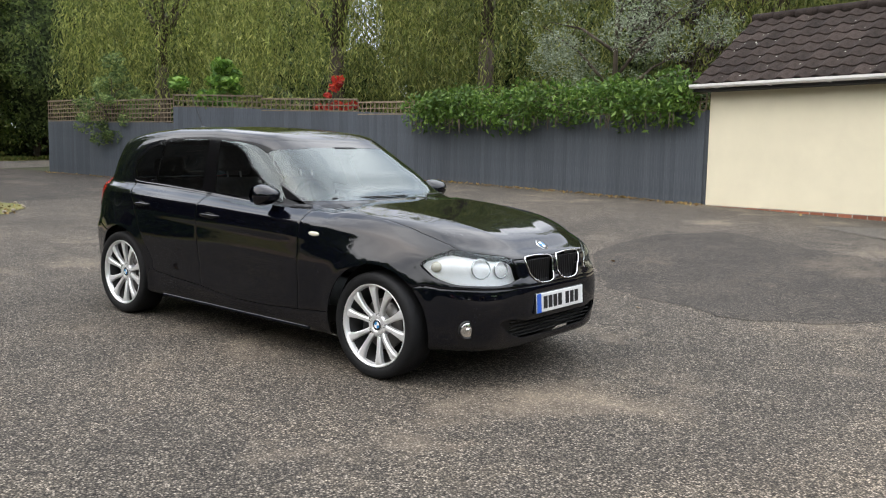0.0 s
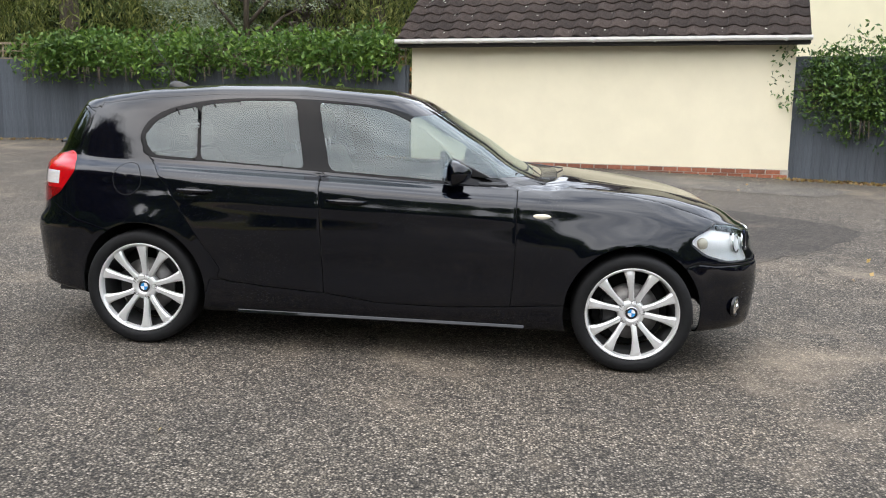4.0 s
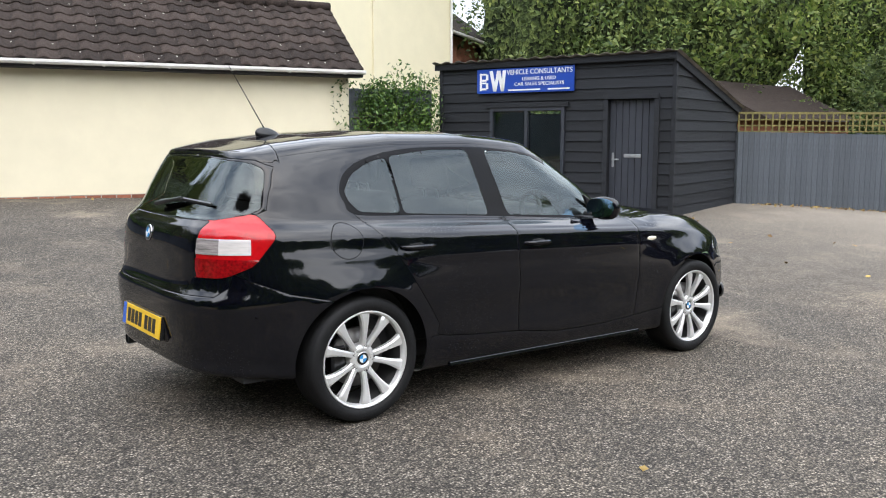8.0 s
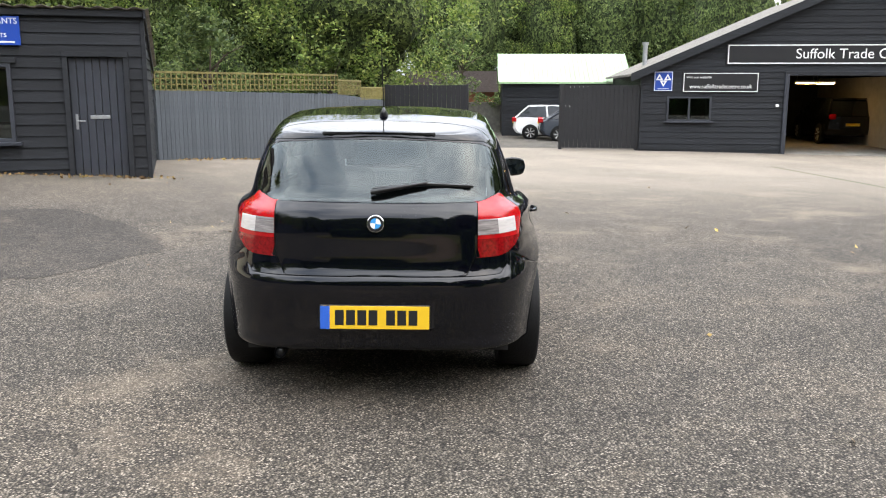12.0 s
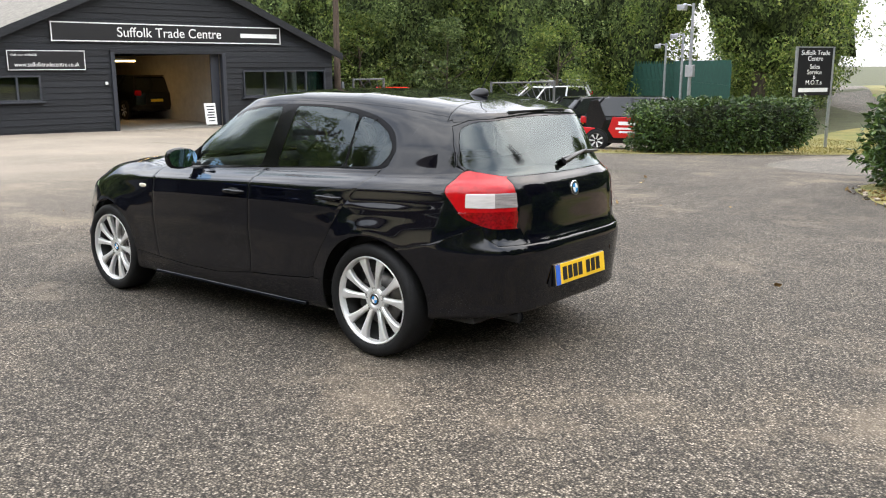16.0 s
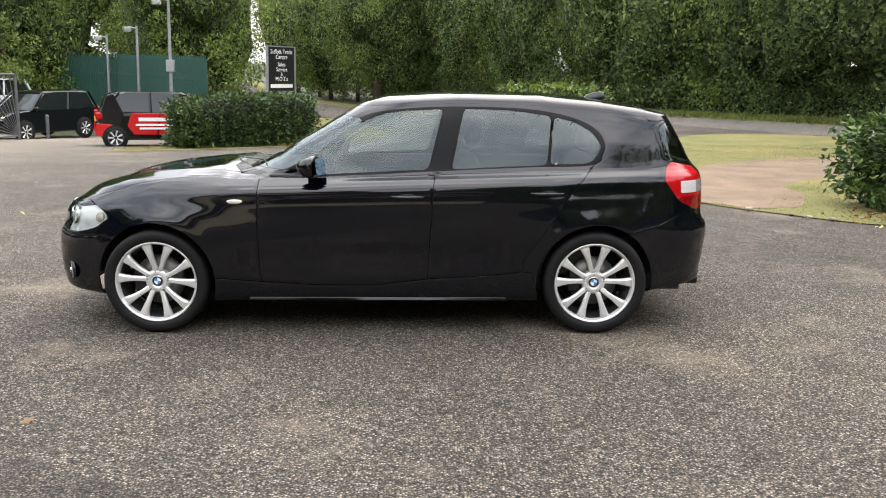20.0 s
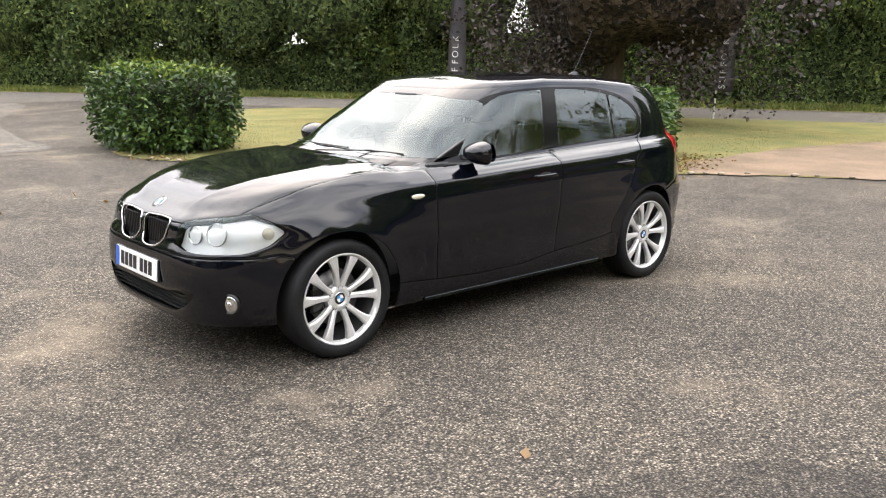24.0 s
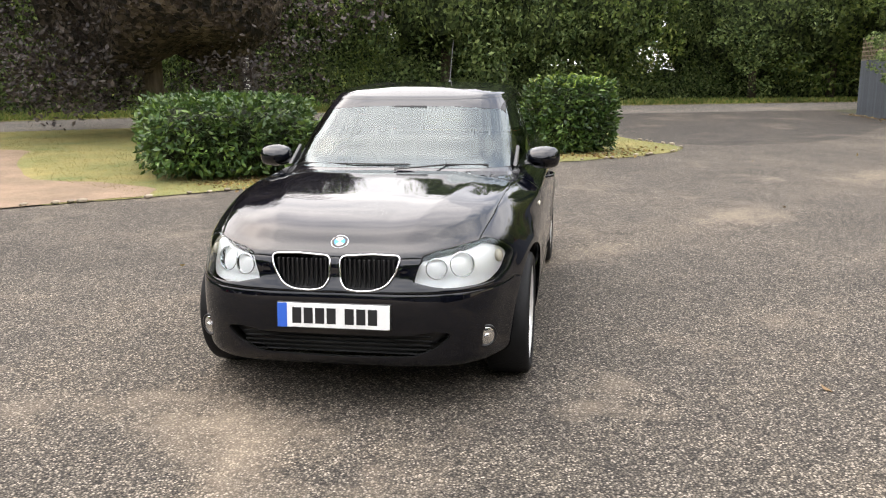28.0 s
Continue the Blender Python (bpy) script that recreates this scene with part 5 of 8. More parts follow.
border(signs, 2.80, 11.47, 2.97, 3.59, -.07, .035, M_WHITE)
text_part("lettering", "Suffolk Trade Centre", .46, Matrix.Translation((6.95, -.073, 3.28)) @ ex, M_WHITE, signs)
box("phone_number_bar", (9.72, -.075, 3.19), (11.3, -.071, 3.34), M_WHITE, signs)
mot = thing("test_station_sign", TCM, "blue square sign with three white triangles", "sign")
box("panel", (.43, -.07, 2.07), (1.04, -.045, 2.72), M_SIGNBLUE, mot)
border(mot, .44, 1.03, 2.08, 2.71, -.07, .018, M_WHITE)
for cx, cz, up in ((.60, 2.52, 1), (.87, 2.52, 1), (.735, 2.33, -1)):
    prism("triangle", [(cx - .125, cz - .09 * up), (cx + .125, cz - .09 * up), (cx, cz + .12 * up)], -.075, -.071, M_WHITE, mot)
    prism("triangle_centre", [(cx - .045, cz - .045 * up), (cx + .045, cz - .045 * up), (cx, cz + .035 * up)], -.079, -.0755, M_SIGNBLUE, mot)
box("print_bar", (.55, -.075, 2.14), (.92, -.071, 2.155), M_WHITE, mot)
www = thing("website_sign", TCM, "black sign with white border and web address", "sign")
box("panel", (1.38, -.07, 2.03), (3.85, -.045, 2.69), M_SIGNBLACK, www)
border(www, 1.40, 3.83, 2.05, 2.67, -.07, .022, M_WHITE)
text_part("lettering", "visit our website", .12, Matrix.Translation((1.50, -.073, 2.53)) @ ex, M_WHITE, www, align="LEFT")
text_part("lettering", "www.suffolktradecentre.co.uk", .19, Matrix.Translation((2.62, -.073, 2.22)) @ ex, M_WHITE, www, squeeze=.88)
box("alarm_box", (4.45, -.09, 1.55), (4.55, -.04, 1.65), M_WHITE, tc, .01)
ab = thing("a_board", TCM @ pose(8.35, -.05, .0, -8) @ Matrix.Scale(.82, 4), "white folding notice board beside the workshop door", "notice board")
box("panel", (-.28, -.02, .05), (.28, .0, 1.0), M_WHITE, ab, .01)
for i, z in enumerate((.86, .72, .60, .48, .36, .22)):
    box("print_bar", (-.2 + .03 * (i % 3), -.026, z - .035), (.2 - .03 * (i % 2), -.021, z + .02), M_SIGNBLACK, ab)
for a in (-.26, .22):
    box("leg", (a, .0, .0), (a + .04, .03, 1.0), M_STEEL, ab)
chim = thing("flue_pipe", TCM @ pose(.6, 4.5, 2.7), "grey metal flue on the workshop roof", "flue")
tube("pipe", (0, 0, 0), (0, 0, 1.1), .09, M_STEEL, chim)
tube("cap", (0, 0, 1.1), (0, 0, 1.2), .13, M_STEEL, chim)
pole = thing("utility_pole", pose(23.1, -22.2, ground_z(23.1, -22.2) - .3), "tall brown wooden utility pole beside the workshop", "pole")
tube("shaft", (0, 0, 0), (0, 0, 9), .15, M_POLEWOOD, pole, .11, 12)
box("box", (-.16, -.25, 1.5), (.0, -.1, 2.0), M_BINGREY, pole, .01)

# ---- the black hatchback ----
def car_paint(name, col):
    """Glossy paint with a scatter of tiny dried drops that dull it here and there."""
    m = material(name, col, 0.04, spec=0.54, vary=0.05, scale=3)
    n, l = m.node_tree.nodes, m.node_tree.links
    co = n.new("ShaderNodeTexCoord")
    vo = n.new("ShaderNodeTexVoronoi")
    vo.inputs["Scale"].default_value = 85
    nz = n.new("ShaderNodeTexNoise")
    nz.inputs["Scale"].default_value, nz.inputs["Detail"].default_value = 2.0, 4
    mr = n.new("ShaderNodeMapRange")
    mr.inputs["From Min"].default_value, mr.inputs["From Max"].default_value = 0.16, 0.26
    mr.inputs["To Min"].default_value, mr.inputs["To Max"].default_value = 0.30, 0.0
    m2 = n.new("ShaderNodeMapRange")
    m2.inputs["From Min"].default_value, m2.inputs["From Max"].default_value = 0.42, 0.68
    mu = n.new("ShaderNodeMath")
    mu.operation = "MULTIPLY_ADD"
    mu.inputs[2].default_value = 0.045
    l.new(co.outputs["Object"], vo.inputs["Vector"])
    l.new(co.outputs["Object"], nz.inputs["Vector"])
    l.new(vo.outputs["Distance"], mr.inputs["Value"])
    l.new(nz.outputs["Fac"], m2.inputs["Value"])
    l.new(mr.outputs["Result"], mu.inputs[0])
    l.new(m2.outputs["Result"], mu.inputs[1])
    l.new(mu.outputs["Value"], n["Principled BSDF"].inputs["Roughness"])
    return m


M_PAINT = car_paint("black_car_paint", (0.0016, 0.0020, 0.0042))
M_TRIM = material("black_trim", (0.010, 0.010, 0.011), 0.32, vary=0.1, scale=8)
M_FRAME = material("gloss_black_frame", (0.003, 0.003, 0.0034), 0.18, spec=0.15, vary=0.1, scale=8)
# Darkened copy of the alloy: shade inside the rim put into colour.
M_BARRELSHADE = material("wheel_barrel", (0.06, 0.06, 0.06), 0.5, metal=0.3, vary=0.2, scale=12)
M_RUBBER = material("tyre_rubber", (0.009, 0.009, 0.0095), 0.66, spec=0.25, vary=0.15, scale=20, bump=0.15, bump_scale=80)
M_GAP = material("dark_gap", (0.004, 0.004, 0.004), 0.9, vary=0.1)
M_ALLOY = material("silver_alloy", (0.82, 0.82, 0.81), 0.28, metal=0.55, vary=0.05, scale=10)
M_DISC = material("brake_disc", (0.22, 0.21, 0.20), 0.45, metal=0.8, vary=0.15, scale=30)
M_CHROME = material("chrome", (0.80, 0.80, 0.81), 0.08, metal=1.0, vary=0.02)
M_REFLECTOR = material("lamp_reflector", (0.86, 0.86, 0.85), 0.10, metal=1.0, vary=0.03)
M_LAMPBODY = material("lamp_body", (0.90, 0.90, 0.89), 0.30, metal=0.10, vary=0.05)
M_REDLENS = material("red_lens", (0.48, 0.004, 0.008), 0.16, spec=0.4, vary=0.15, scale=30, coat=0.25)
M_REDDARK = material("dark_red_lens", (0.27, 0.003, 0.006), 0.16, spec=0.4, vary=0.3, scale=70, coat=0.25)
M_CLEARLENS = material("clear_ribbed_lens", (0.42, 0.38, 0.37), 0.2, vary=0.3, scale=9, coat=0.3, metal=0.1, stretch=(1, 1, 14))
M_WHITELENS = material("white_indicator_lens", (0.66, 0.62, 0.60), 0.2, vary=0.12, scale=9, coat=0.3, stretch=(1, 1, 8))
M_AMBER = material("indicator_lens", (0.72, 0.66, 0.52), 0.2, vary=0.1, coat=1.0)
M_SEAT = material("grey_seat_cloth", (0.075, 0.075, 0.08), 0.9, vary=0.15, scale=20, bump=0.2)
M_DASH = material("dash_plastic", (0.018, 0.018, 0.02), 0.6, vary=0.1, scale=10)
M_BADGEBLUE = material("badge_blue", (0.05, 0.28, 0.62), 0.25, vary=0.02)
M_PLATEW = material("white_plate", (0.80, 0.80, 0.78), 0.35, vary=0.03, scale=9)
M_PLATEY = material("yellow_plate", (0.80, 0.50, 0.02), 0.35, vary=0.03, scale=9)
M_PLATEBLUE = material("blue_plate_band", (0.03, 0.12, 0.55), 0.35, vary=0.03, scale=9)
G_SCREEN = glass_material("windscreen_glass", (0.58, 0.66, 0.65), 0.0, 1.75)
G_SIDE = glass_material("door_glass", (0.50, 0.56, 0.55), 0.0, 1.7)
G_PRIVACY = glass_material("rear_tinted_glass", (0.26, 0.29, 0.29))
G_LENS = glass_material("lamp_glass", (0.96, 0.97, 0.97), 0.0, 1.5)

RC = Vector((-0.02, 0.01, 1)).rotation_difference(Vector((0, 0, 1))).to_matrix().to_4x4()
car = thing("hatchback_car", RC, "glossy black five-door hatchback with silver ten-spoke alloy wheels", "car")


def lerp_line(pts, x):
    """Height along the car from a few (x, z) stations."""
    xs, zs = [p[0] for p in pts], [p[1] for p in pts]
    return np.interp(x, xs, zs)


# rings round the body, from the lowest up: front, rear, half width, centre, roundness, height along x
RINGS = [
    (1.90, -1.99, 0.745, 0.0, 4.8, 5.0, [(-2.1, .275), (-1.7, .25), (-1.2, .19), (1.2, .18), (1.7, .205), (2.0, .215)]),
    (2.02, -2.09, 0.825, 0.0, 4.8, 5.0, [(-2.1, .29), (-1.7, .262), (-1.2, .215), (1.2, .21), (1.7, .23), (2.1, .235)]),
    (2.05, -2.112, 0.852, 0.0, 4.7, 4.6, [(-2.1, .36), (-1.4, .32), (1.4, .31), (2.1, .33)]),
    (2.065, -2.132, 0.866, 0.0, 4.5, 4.5, [(-2.2, .50), (2.2, .46)]),
    (2.06, -2.142, 0.874, 0.0, 4.3, 4.4, [(-2.2, .625), (-1.3, .60), (1.3, .57), (2.2, .575)]),
    (2.03, -2.108, 0.872, 0.0, 4.2, 4.3, [(-2.2, .70), (-1.3, .72), (1.3, .67), (2.2, .635)]),
    (2.015, -2.102, 0.860, 0.0, 4.0, 4.2, [(-2.2, .87), (-1.2, .897), (-.3, .883), (.8, .848), (1.5, .785), (2.1, .71)]),
    (1.95, -2.085, 0.826, 0.0, 3.7, 4.4, [(-2.2, .955), (-1.2, .952), (-.3, .928), (.4, .905), (.9, .892), (1.4, .86), (1.7, .82), (2.0, .76)]),
    (1.70, -2.05, 0.765, -0.15, 3.8, 4.4, [(-2.2, 1.0), (-1.8, 1.0), (-1.2, .988), (-.4, .966), (.2, .945), (.7, .938), (1.2, .92), (1.5, .892), (1.75, .862)]),
    (0.84, -2.015, 0.735, -0.5, 5.2, 4.2, [(-2.1, 1.05), (-1.2, 1.022), (-.4, .992), (.3, .972), (.7, .972), (.9, .982)]),
    (0.485, -1.945, 0.678, -0.65, 5.2, 4.8, [(-2.1, 1.165), (.6, 1.165)]),
    (0.185, -1.855, 0.598, -0.8, 5.2, 5.8, [(-1.87, 1.306), (-1.65, 1.294), (-1.4, 1.326), (-1, 1.358), (-.5, 1.370), (0, 1.352), (.2, 1.342)]),
    (0.09, -1.85, 0.52, -0.8, 5.0, 4.8, [(-1.86, 1.320), (-1.6, 1.362), (-1.4, 1.390), (-1, 1.422), (-.5, 1.431), (0, 1.406), (.1, 1.388)]),
    (-0.05, -1.82, 0.30, -0.8, 4.5, 4.5, [(-1.83, 1.330), (-1.6, 1.380), (-1.4, 1.409), (-1, 1.442), (-.5, 1.452), (0, 1.430)]),
    (-0.15, -1.78, 0.0, -0.8, 4.0, 4.0, [(-1.8, 1.338), (-1.6, 1.385), (-1.4, 1.414), (-1, 1.447), (-.55, 1.457), (-.1, 1.437)]),
]


def ring_points(k, th):
    f, b, w, cx, nf, nb, zl = RINGS[k]
    c, s = np.cos(th), np.sin(th)
    n = np.where(c >= 0, nf, nb)
    e = 2.0 / n
    x = cx + np.where(c >= 0, f - cx, cx - b) * np.sign(c) * np.abs(c) ** e
    y = w * np.abs(s) ** e
    return np.stack([x, y, lerp_line(zl, x)], 1)


NU, SUB = 430, 12
tt = np.linspace(0, math.pi, 6001)
ref = ring_points(4, tt)
arc = np.concatenate([[0], np.cumsum(np.linalg.norm(np.diff(ref, axis=0), axis=1))])
TH = np.interp(np.linspace(0, arc[-1], NU + 1), arc, tt)
TH[0], TH[-1] = 0, math.pi
KR = np.stack([ring_points(k, TH) for k in range(len(RINGS))], 1)
KR[0, :, 1] = 0
KR[-1, :, 1] = 0
NR = len(RINGS)
cols = []
for k in range(NR - 1):
    p0, p1, p2, p3 = KR[:, max(0, k - 1)], KR[:, k], KR[:, k + 1], KR[:, min(NR - 1, k + 2)]
    for sidx in range(SUB):
        t = sidx / SUB
        cols.append(0.5 * (2 * p1 + (p2 - p0) * t + (2 * p0 - 5 * p1 + 4 * p2 - p3) * t * t + (3 * p1 - p0 - 3 * p2 + p3) * t ** 3))
cols.append(KR[:, -1])
GRID = np.stack(cols, 1)
NV = GRID.shape[1] - 1
# bonnet creases, waist crease, arch flares
LEVS = np.broadcast_to(np.arange(NV + 1)[None, :], GRID.shape[:2]) / SUB
X, Y, Z = GRID[..., 0], GRID[..., 1], GRID[..., 2]
top_mask = np.clip((Z - .72) / .05, 0, 1) * np.clip((X - 1.0) / .15, 0, 1) * np.clip((2.0 - X) / .25, 0, 1)
crease = 0.30 + 0.27 * np.clip((1.95 - X) / 1.0, 0, 1)
GRID[..., 2] += top_mask * 0.008 * np.clip(1 - np.abs(Y - crease) / 0.16, 0, 1) ** 1.3
dome = np.interp(X, [.86, .95, 1.15, 1.5, 1.75, 1.97], [0, .045, .046, .036, .014, 0]) * np.clip((LEVS - 6.6) / .9, 0, 1) * np.interp(Y, [0, .45, .62, .78], [1, .92, .6, .1])
GRID[..., 2] += dome * (LEVS < 10)
side_mask = np.clip((Y - .5) / .2, 0, 1)
GRID[..., 1] += side_mask * 0.005 * np.exp(-((Z - (.80 + .02 * (0 - X))) / .028) ** 2) * np.clip((1.0 - X) / .5, 0, 1) * np.clip((X + 1.9) / .4, 0, 1)
GRID[..., 1] -= side_mask * 0.012 * np.exp(-((Z - .50) / .12) ** 2) * np.clip(1 - np.abs(X + .1) / .95, 0, 1)
GRID[..., 1] += side_mask * .016 * np.exp(-((X + 1.42) / .42) ** 2) * np.exp(-((Z - .70) / .10) ** 2)
GRID[..., 1] += side_mask * .010 * np.exp(-((X - 1.30) / .40) ** 2) * np.exp(-((Z - .66) / .09) ** 2)
GRID[..., 1] -= side_mask * .020 * np.exp(-((X - 1.28) / .42) ** 2) * np.exp(-((Z - .815) / .07) ** 2)
GRID[..., 1] -= side_mask * .016 * np.exp(-((X + 1.42) / .36) ** 2) * np.exp(-((Z - .87) / .08) ** 2)
ARCH = 0.362
for wx in (1.33, -1.33):
    d = np.hypot(X - wx, Z - .318)
    GRID[..., 1] += side_mask * np.clip((X - wx) * 0 + .011 * np.exp(-((d - ARCH) / .06) ** 2), 0, .03) * (Z > .2)
dS = np.gradient(GRID, axis=0)
dW = np.gradient(GRID, axis=1)
NRM = np.cross(dW, dS)
NRM /= np.linalg.norm(NRM, axis=2)[..., None] + 1e-12
if NRM[NU // 2, SUB * 4, 1] < 0:
    NRM = -NRM


def inside(poly, a, b):
    """Whether points (a, b) lie in a polygon."""
    r = np.zeros(a.shape, bool)
    n = len(poly)
    for i in range(n):
        (x0, y0), (x1, y1) = poly[i], poly[(i + 1) % n]
        if y0 == y1:
            continue
        hit = ((y0 > b) != (y1 > b)) & (a < (x1 - x0) * (b - y0) / (y1 - y0) + x0)
        r ^= hit
    return r


def rounded(pts, n=5):
    """The same outline with its corners eased."""
    out = []
    k = len(pts)
    for i in range(k):
        p0, p1, p2 = Vector(pts[i - 1]), Vector(pts[i]), Vector(pts[(i + 1) % k])
        r = min(.03, (p1 - p0).length * .4, (p2 - p1).length * .4)
        a, b = p1 + (p0 - p1).normalized() * r, p1 + (p2 - p1).normalized() * r
        for s in range(n + 1):
            t = s / n
            q = a * (1 - t) ** 2 + p1 * 2 * t * (1 - t) + b * t * t
            out.append((q.x, q.y))
    return out


def curve2(pts, n=6):
    return [(p.x, p.y) for p in spline(pts, n)]


DLO = curve2([(.625, .955), (.43, 1.095), (.24, 1.235), (.03, 1.325), (-.25, 1.360), (-.6, 1.368), (-.95, 1.353), (-1.2, 1.305), (-1.34, 1.235), (-1.39, 1.15), (-1.375, 1.09), (-1.31, 1.028), (-.9, 1.013), (-.35, .987), (.2, .958)])
W_FRONT = rounded([(.405, .962), (.345, 1.10), (.165, 1.240), (-.03, 1.322), (-.20, 1.345), (-.403, 1.352), (-.312, .995)])
W_REAR = rounded([(-.455, .999), (-.532, 1.356), (-.80, 1.350), (-1.064, 1.315), (-1.032, 1.026)])
W_QUARTER = rounded([(-1.052, 1.028), (-1.082, 1.309), (-1.20, 1.282), (-1.31, 1.222), (-1.366, 1.145), (-1.355, 1.10), (-1.30, 1.04)])
SCREEN = rounded([(-.2, .998), (.58, .992), (.695, .985), (.688, 1.06), (.618, 1.24), (.575, 1.296), (.3, 1.318), (-.2, 1.322)])
BACKLIGHT = rounded([(-.2, 1.0), (.50, 1.006), (.595, 1.035), (.615, 1.06), (.592, 1.17), (.562, 1.25), (.51, 1.277), (.25, 1.292), (-.2, 1.297)])
TAILGATE = [(-.2, .64), (.36, .642), (.44, .665), (.475, .74), (.49, .80), (.505, .99), (.60, 1.02), (.628, 1.055), (.605, 1.17), (.574, 1.26), (.52, 1.29), (-.2, 1.318)]
TAIL_SIDE = rounded([(-1.752, .942), (-1.80, 1.035), (-1.90, 1.045), (-2.3, .99), (-2.3, .735), (-1.98, .745), (-1.86, .805)])
HEAD_FRONT = [(.360, .632), (.383, .70), (.397, .742), (.45, .757), (.55, .772), (.66, .792), (1.2, .84), (1.2, .5), (.60, .595), (.45, .612)]
HEAD_SIDE = rounded([(1.612, .704), (1.66, .742), (1.745, .79), (1.9, .812), (2.3, .812), (2.3, .60), (1.82, .606), (1.70, .640)])
KIDNEY = rounded([(.022, .738), (.026, .635), (.05, .600), (.10, .590), (.18, .592), (.24, .614), (.280, .67), (.302, .743), (.16, .746)])
FBUMPER = [(2.4, .583), (1.75, .580), (1.655, .592), (1.60, .575), (1.52, .45), (1.52, -.1), (2.4, -.1)]
RBUMPER = [(-2.4, .655), (-2.02, .660), (-1.965, .70), (-1.945, .77), (-1.88, .735), (-1.72, .672), (-1.52, .632), (-1.45, .5), (-1.45, -.1), (-2.4, -.1)]
INTAKE = rounded([(-.2, .275), (.36, .285), (.47, .335), (.535, .395), (.44, .405), (.33, .385), (-.2, .385)])
BONNET = [(2.3, -.2), (2.3, .56), (1.93, .585), (1.80, .625), (1.55, .672), (1.15, .705), (.78, .70), (.73, .665), (.83, .60), (.915, .40), (.93, -.2)]
COWL = [(.93, -.2), (.915, .40), (.83, .60), (.73, .665), (.67, .66), (.75, .58), (.825, .40), (.845, -.2)]
F_DOOR = [(.702, .98), (.704, .60), (.698, .40), (.69, .325), (.36, .305), (.0, .305), (-.31, .345), (-.325, .60), (-.345, .90), (-.355, 1.0), (-.4, 1.2), (.30, 1.2)]
R_DOOR = [(-.345, 1.0), (-.325, .60), (-.31, .345), (-.6, .362), (-.84, .383), (-.90, .40), (-.885, .45), (-.95, .545), (-1.03, .655), (-1.10, .765), (-1.18, .872), (-1.26, .962), (-1.33, 1.03)]
SPOILER = [(-2, -.2), (-1.60, -.2), (-1.612, .3), (-1.66, .50), (-1.67, .7), (-2, .7)]
SILL = [(.96, .347), (.69, .325), (.36, .305), (.0, .305), (-.31, .345), (-.6, .362), (-.94, .392), (-.99, .2), (-.99, -.2), (.99, -.2), (.99, .2)]

CX = (GRID[:-1, :-1] + GRID[1:, :-1] + GRID[1:, 1:] + GRID[:-1, 1:]) / 4
CN = (NRM[:-1, :-1] + NRM[1:, 1:]) / 2
cx_, cy_, cz_ = CX[..., 0], CX[..., 1], CX[..., 2]
side_f = (cy_ > .38) & (np.abs(CN[..., 0]) < .93)
lev = np.broadcast_to(np.arange(NV)[None, :], cx_.shape) / SUB
PANELS = [  # name, tests of (axes, outline), extra condition
    ("front_door_glass", [("xz", W_FRONT)], side_f & (lev > 8.2)),
    ("rear_door_glass", [("xz", W_REAR)], side_f & (lev > 8.2)),
    ("quarter_glass", [("xz", W_QUARTER)], side_f & (lev > 8.2)),
    ("windscreen", [("yz", SCREEN)], (cx_ > .1) & (lev > 8.6) & (CN[..., 0] > .22)),
    ("rear_window", [("yz", BACKLIGHT)], (cx_ < -1.5) & (lev > 8) & (CN[..., 0] < -.2)),
    ("window_surround", [("xz", DLO)], side_f & (lev > 8.0)),
    ("tail_light", [("xz", TAIL_SIDE)], (cx_ < -1.6) & (cy_ > .488)),
    ("headlight", [("xz", HEAD_SIDE), ("yz", HEAD_FRONT)], (cx_ > 1.4)),
    ("grille", [("yz", KIDNEY)], cx_ > 1.9),
    ("intake", [("yz", INTAKE)], cx_ > 1.7),
    ("front_bumper", [("xz", FBUMPER)], cx_ > 1.3),
    ("rear_bumper", [("xz", RBUMPER)], cx_ < -1.3),
    ("tailgate", [("yz", TAILGATE)], (cx_ < -1.55) & (CN[..., 0] < -.2)),
    ("cowl", [("xy", COWL)], (lev > 7.5) & (lev < 9.6) & (cx_ > .5)),
    ("bonnet", [("xy", BONNET)], (lev > 5.2) & (lev < 9.4) & (cz_ > .732 + .2 * np.clip(cy_ - .44, 0, 1))),
    ("front_door", [("xz", F_DOOR)], side_f & (lev < 9.3)),
    ("rear_door", [("xz", R_DOOR)], side_f & (lev < 9.3)),
    ("sill", [("xz", SILL)], side_f),
    ("roof_spoiler", [("xy", SPOILER)], lev > 10.75),
]
AX = {"xz": (0, 2), "yz": (1, 2), "xy": (0, 1)}
LAB = np.full(cx_.shape, len(PANELS) + 2, int)
LAB[(lev > 11.1)] = len(PANELS) + 1
LAB[(cx_ > .69) & (lev < 9.3)] = len(PANELS)
for k in range(len(PANELS) - 1, -1, -1):
    _, tests, cond = PANELS[k]
    ok = cond.copy()
    for ax, poly in tests:
        i, j = AX[ax]
        ok &= inside(poly, CX[..., i], CX[..., j])
    LAB[ok] = k
LAB[(LAB == len(PANELS) + 2) & (cx_ > -.45)] = len(PANELS) + 3
NAMES = [p[0] for p in PANELS] + ["front_wing", "roof", "quarter_panel", "screen_pillar"]
HOLE = -1
for wx in (1.33, -1.33):
    LAB[(np.hypot(cx_ - wx, cz_ - .318) < ARCH) & (cy_ > .45) & (lev < 7)] = HOLE

# ease the panel edges onto their outlines
P2 = GRID.copy()
LP = np.full((NU + 2, NV + 2), -9)
LP[1:-1, 1:-1] = LAB


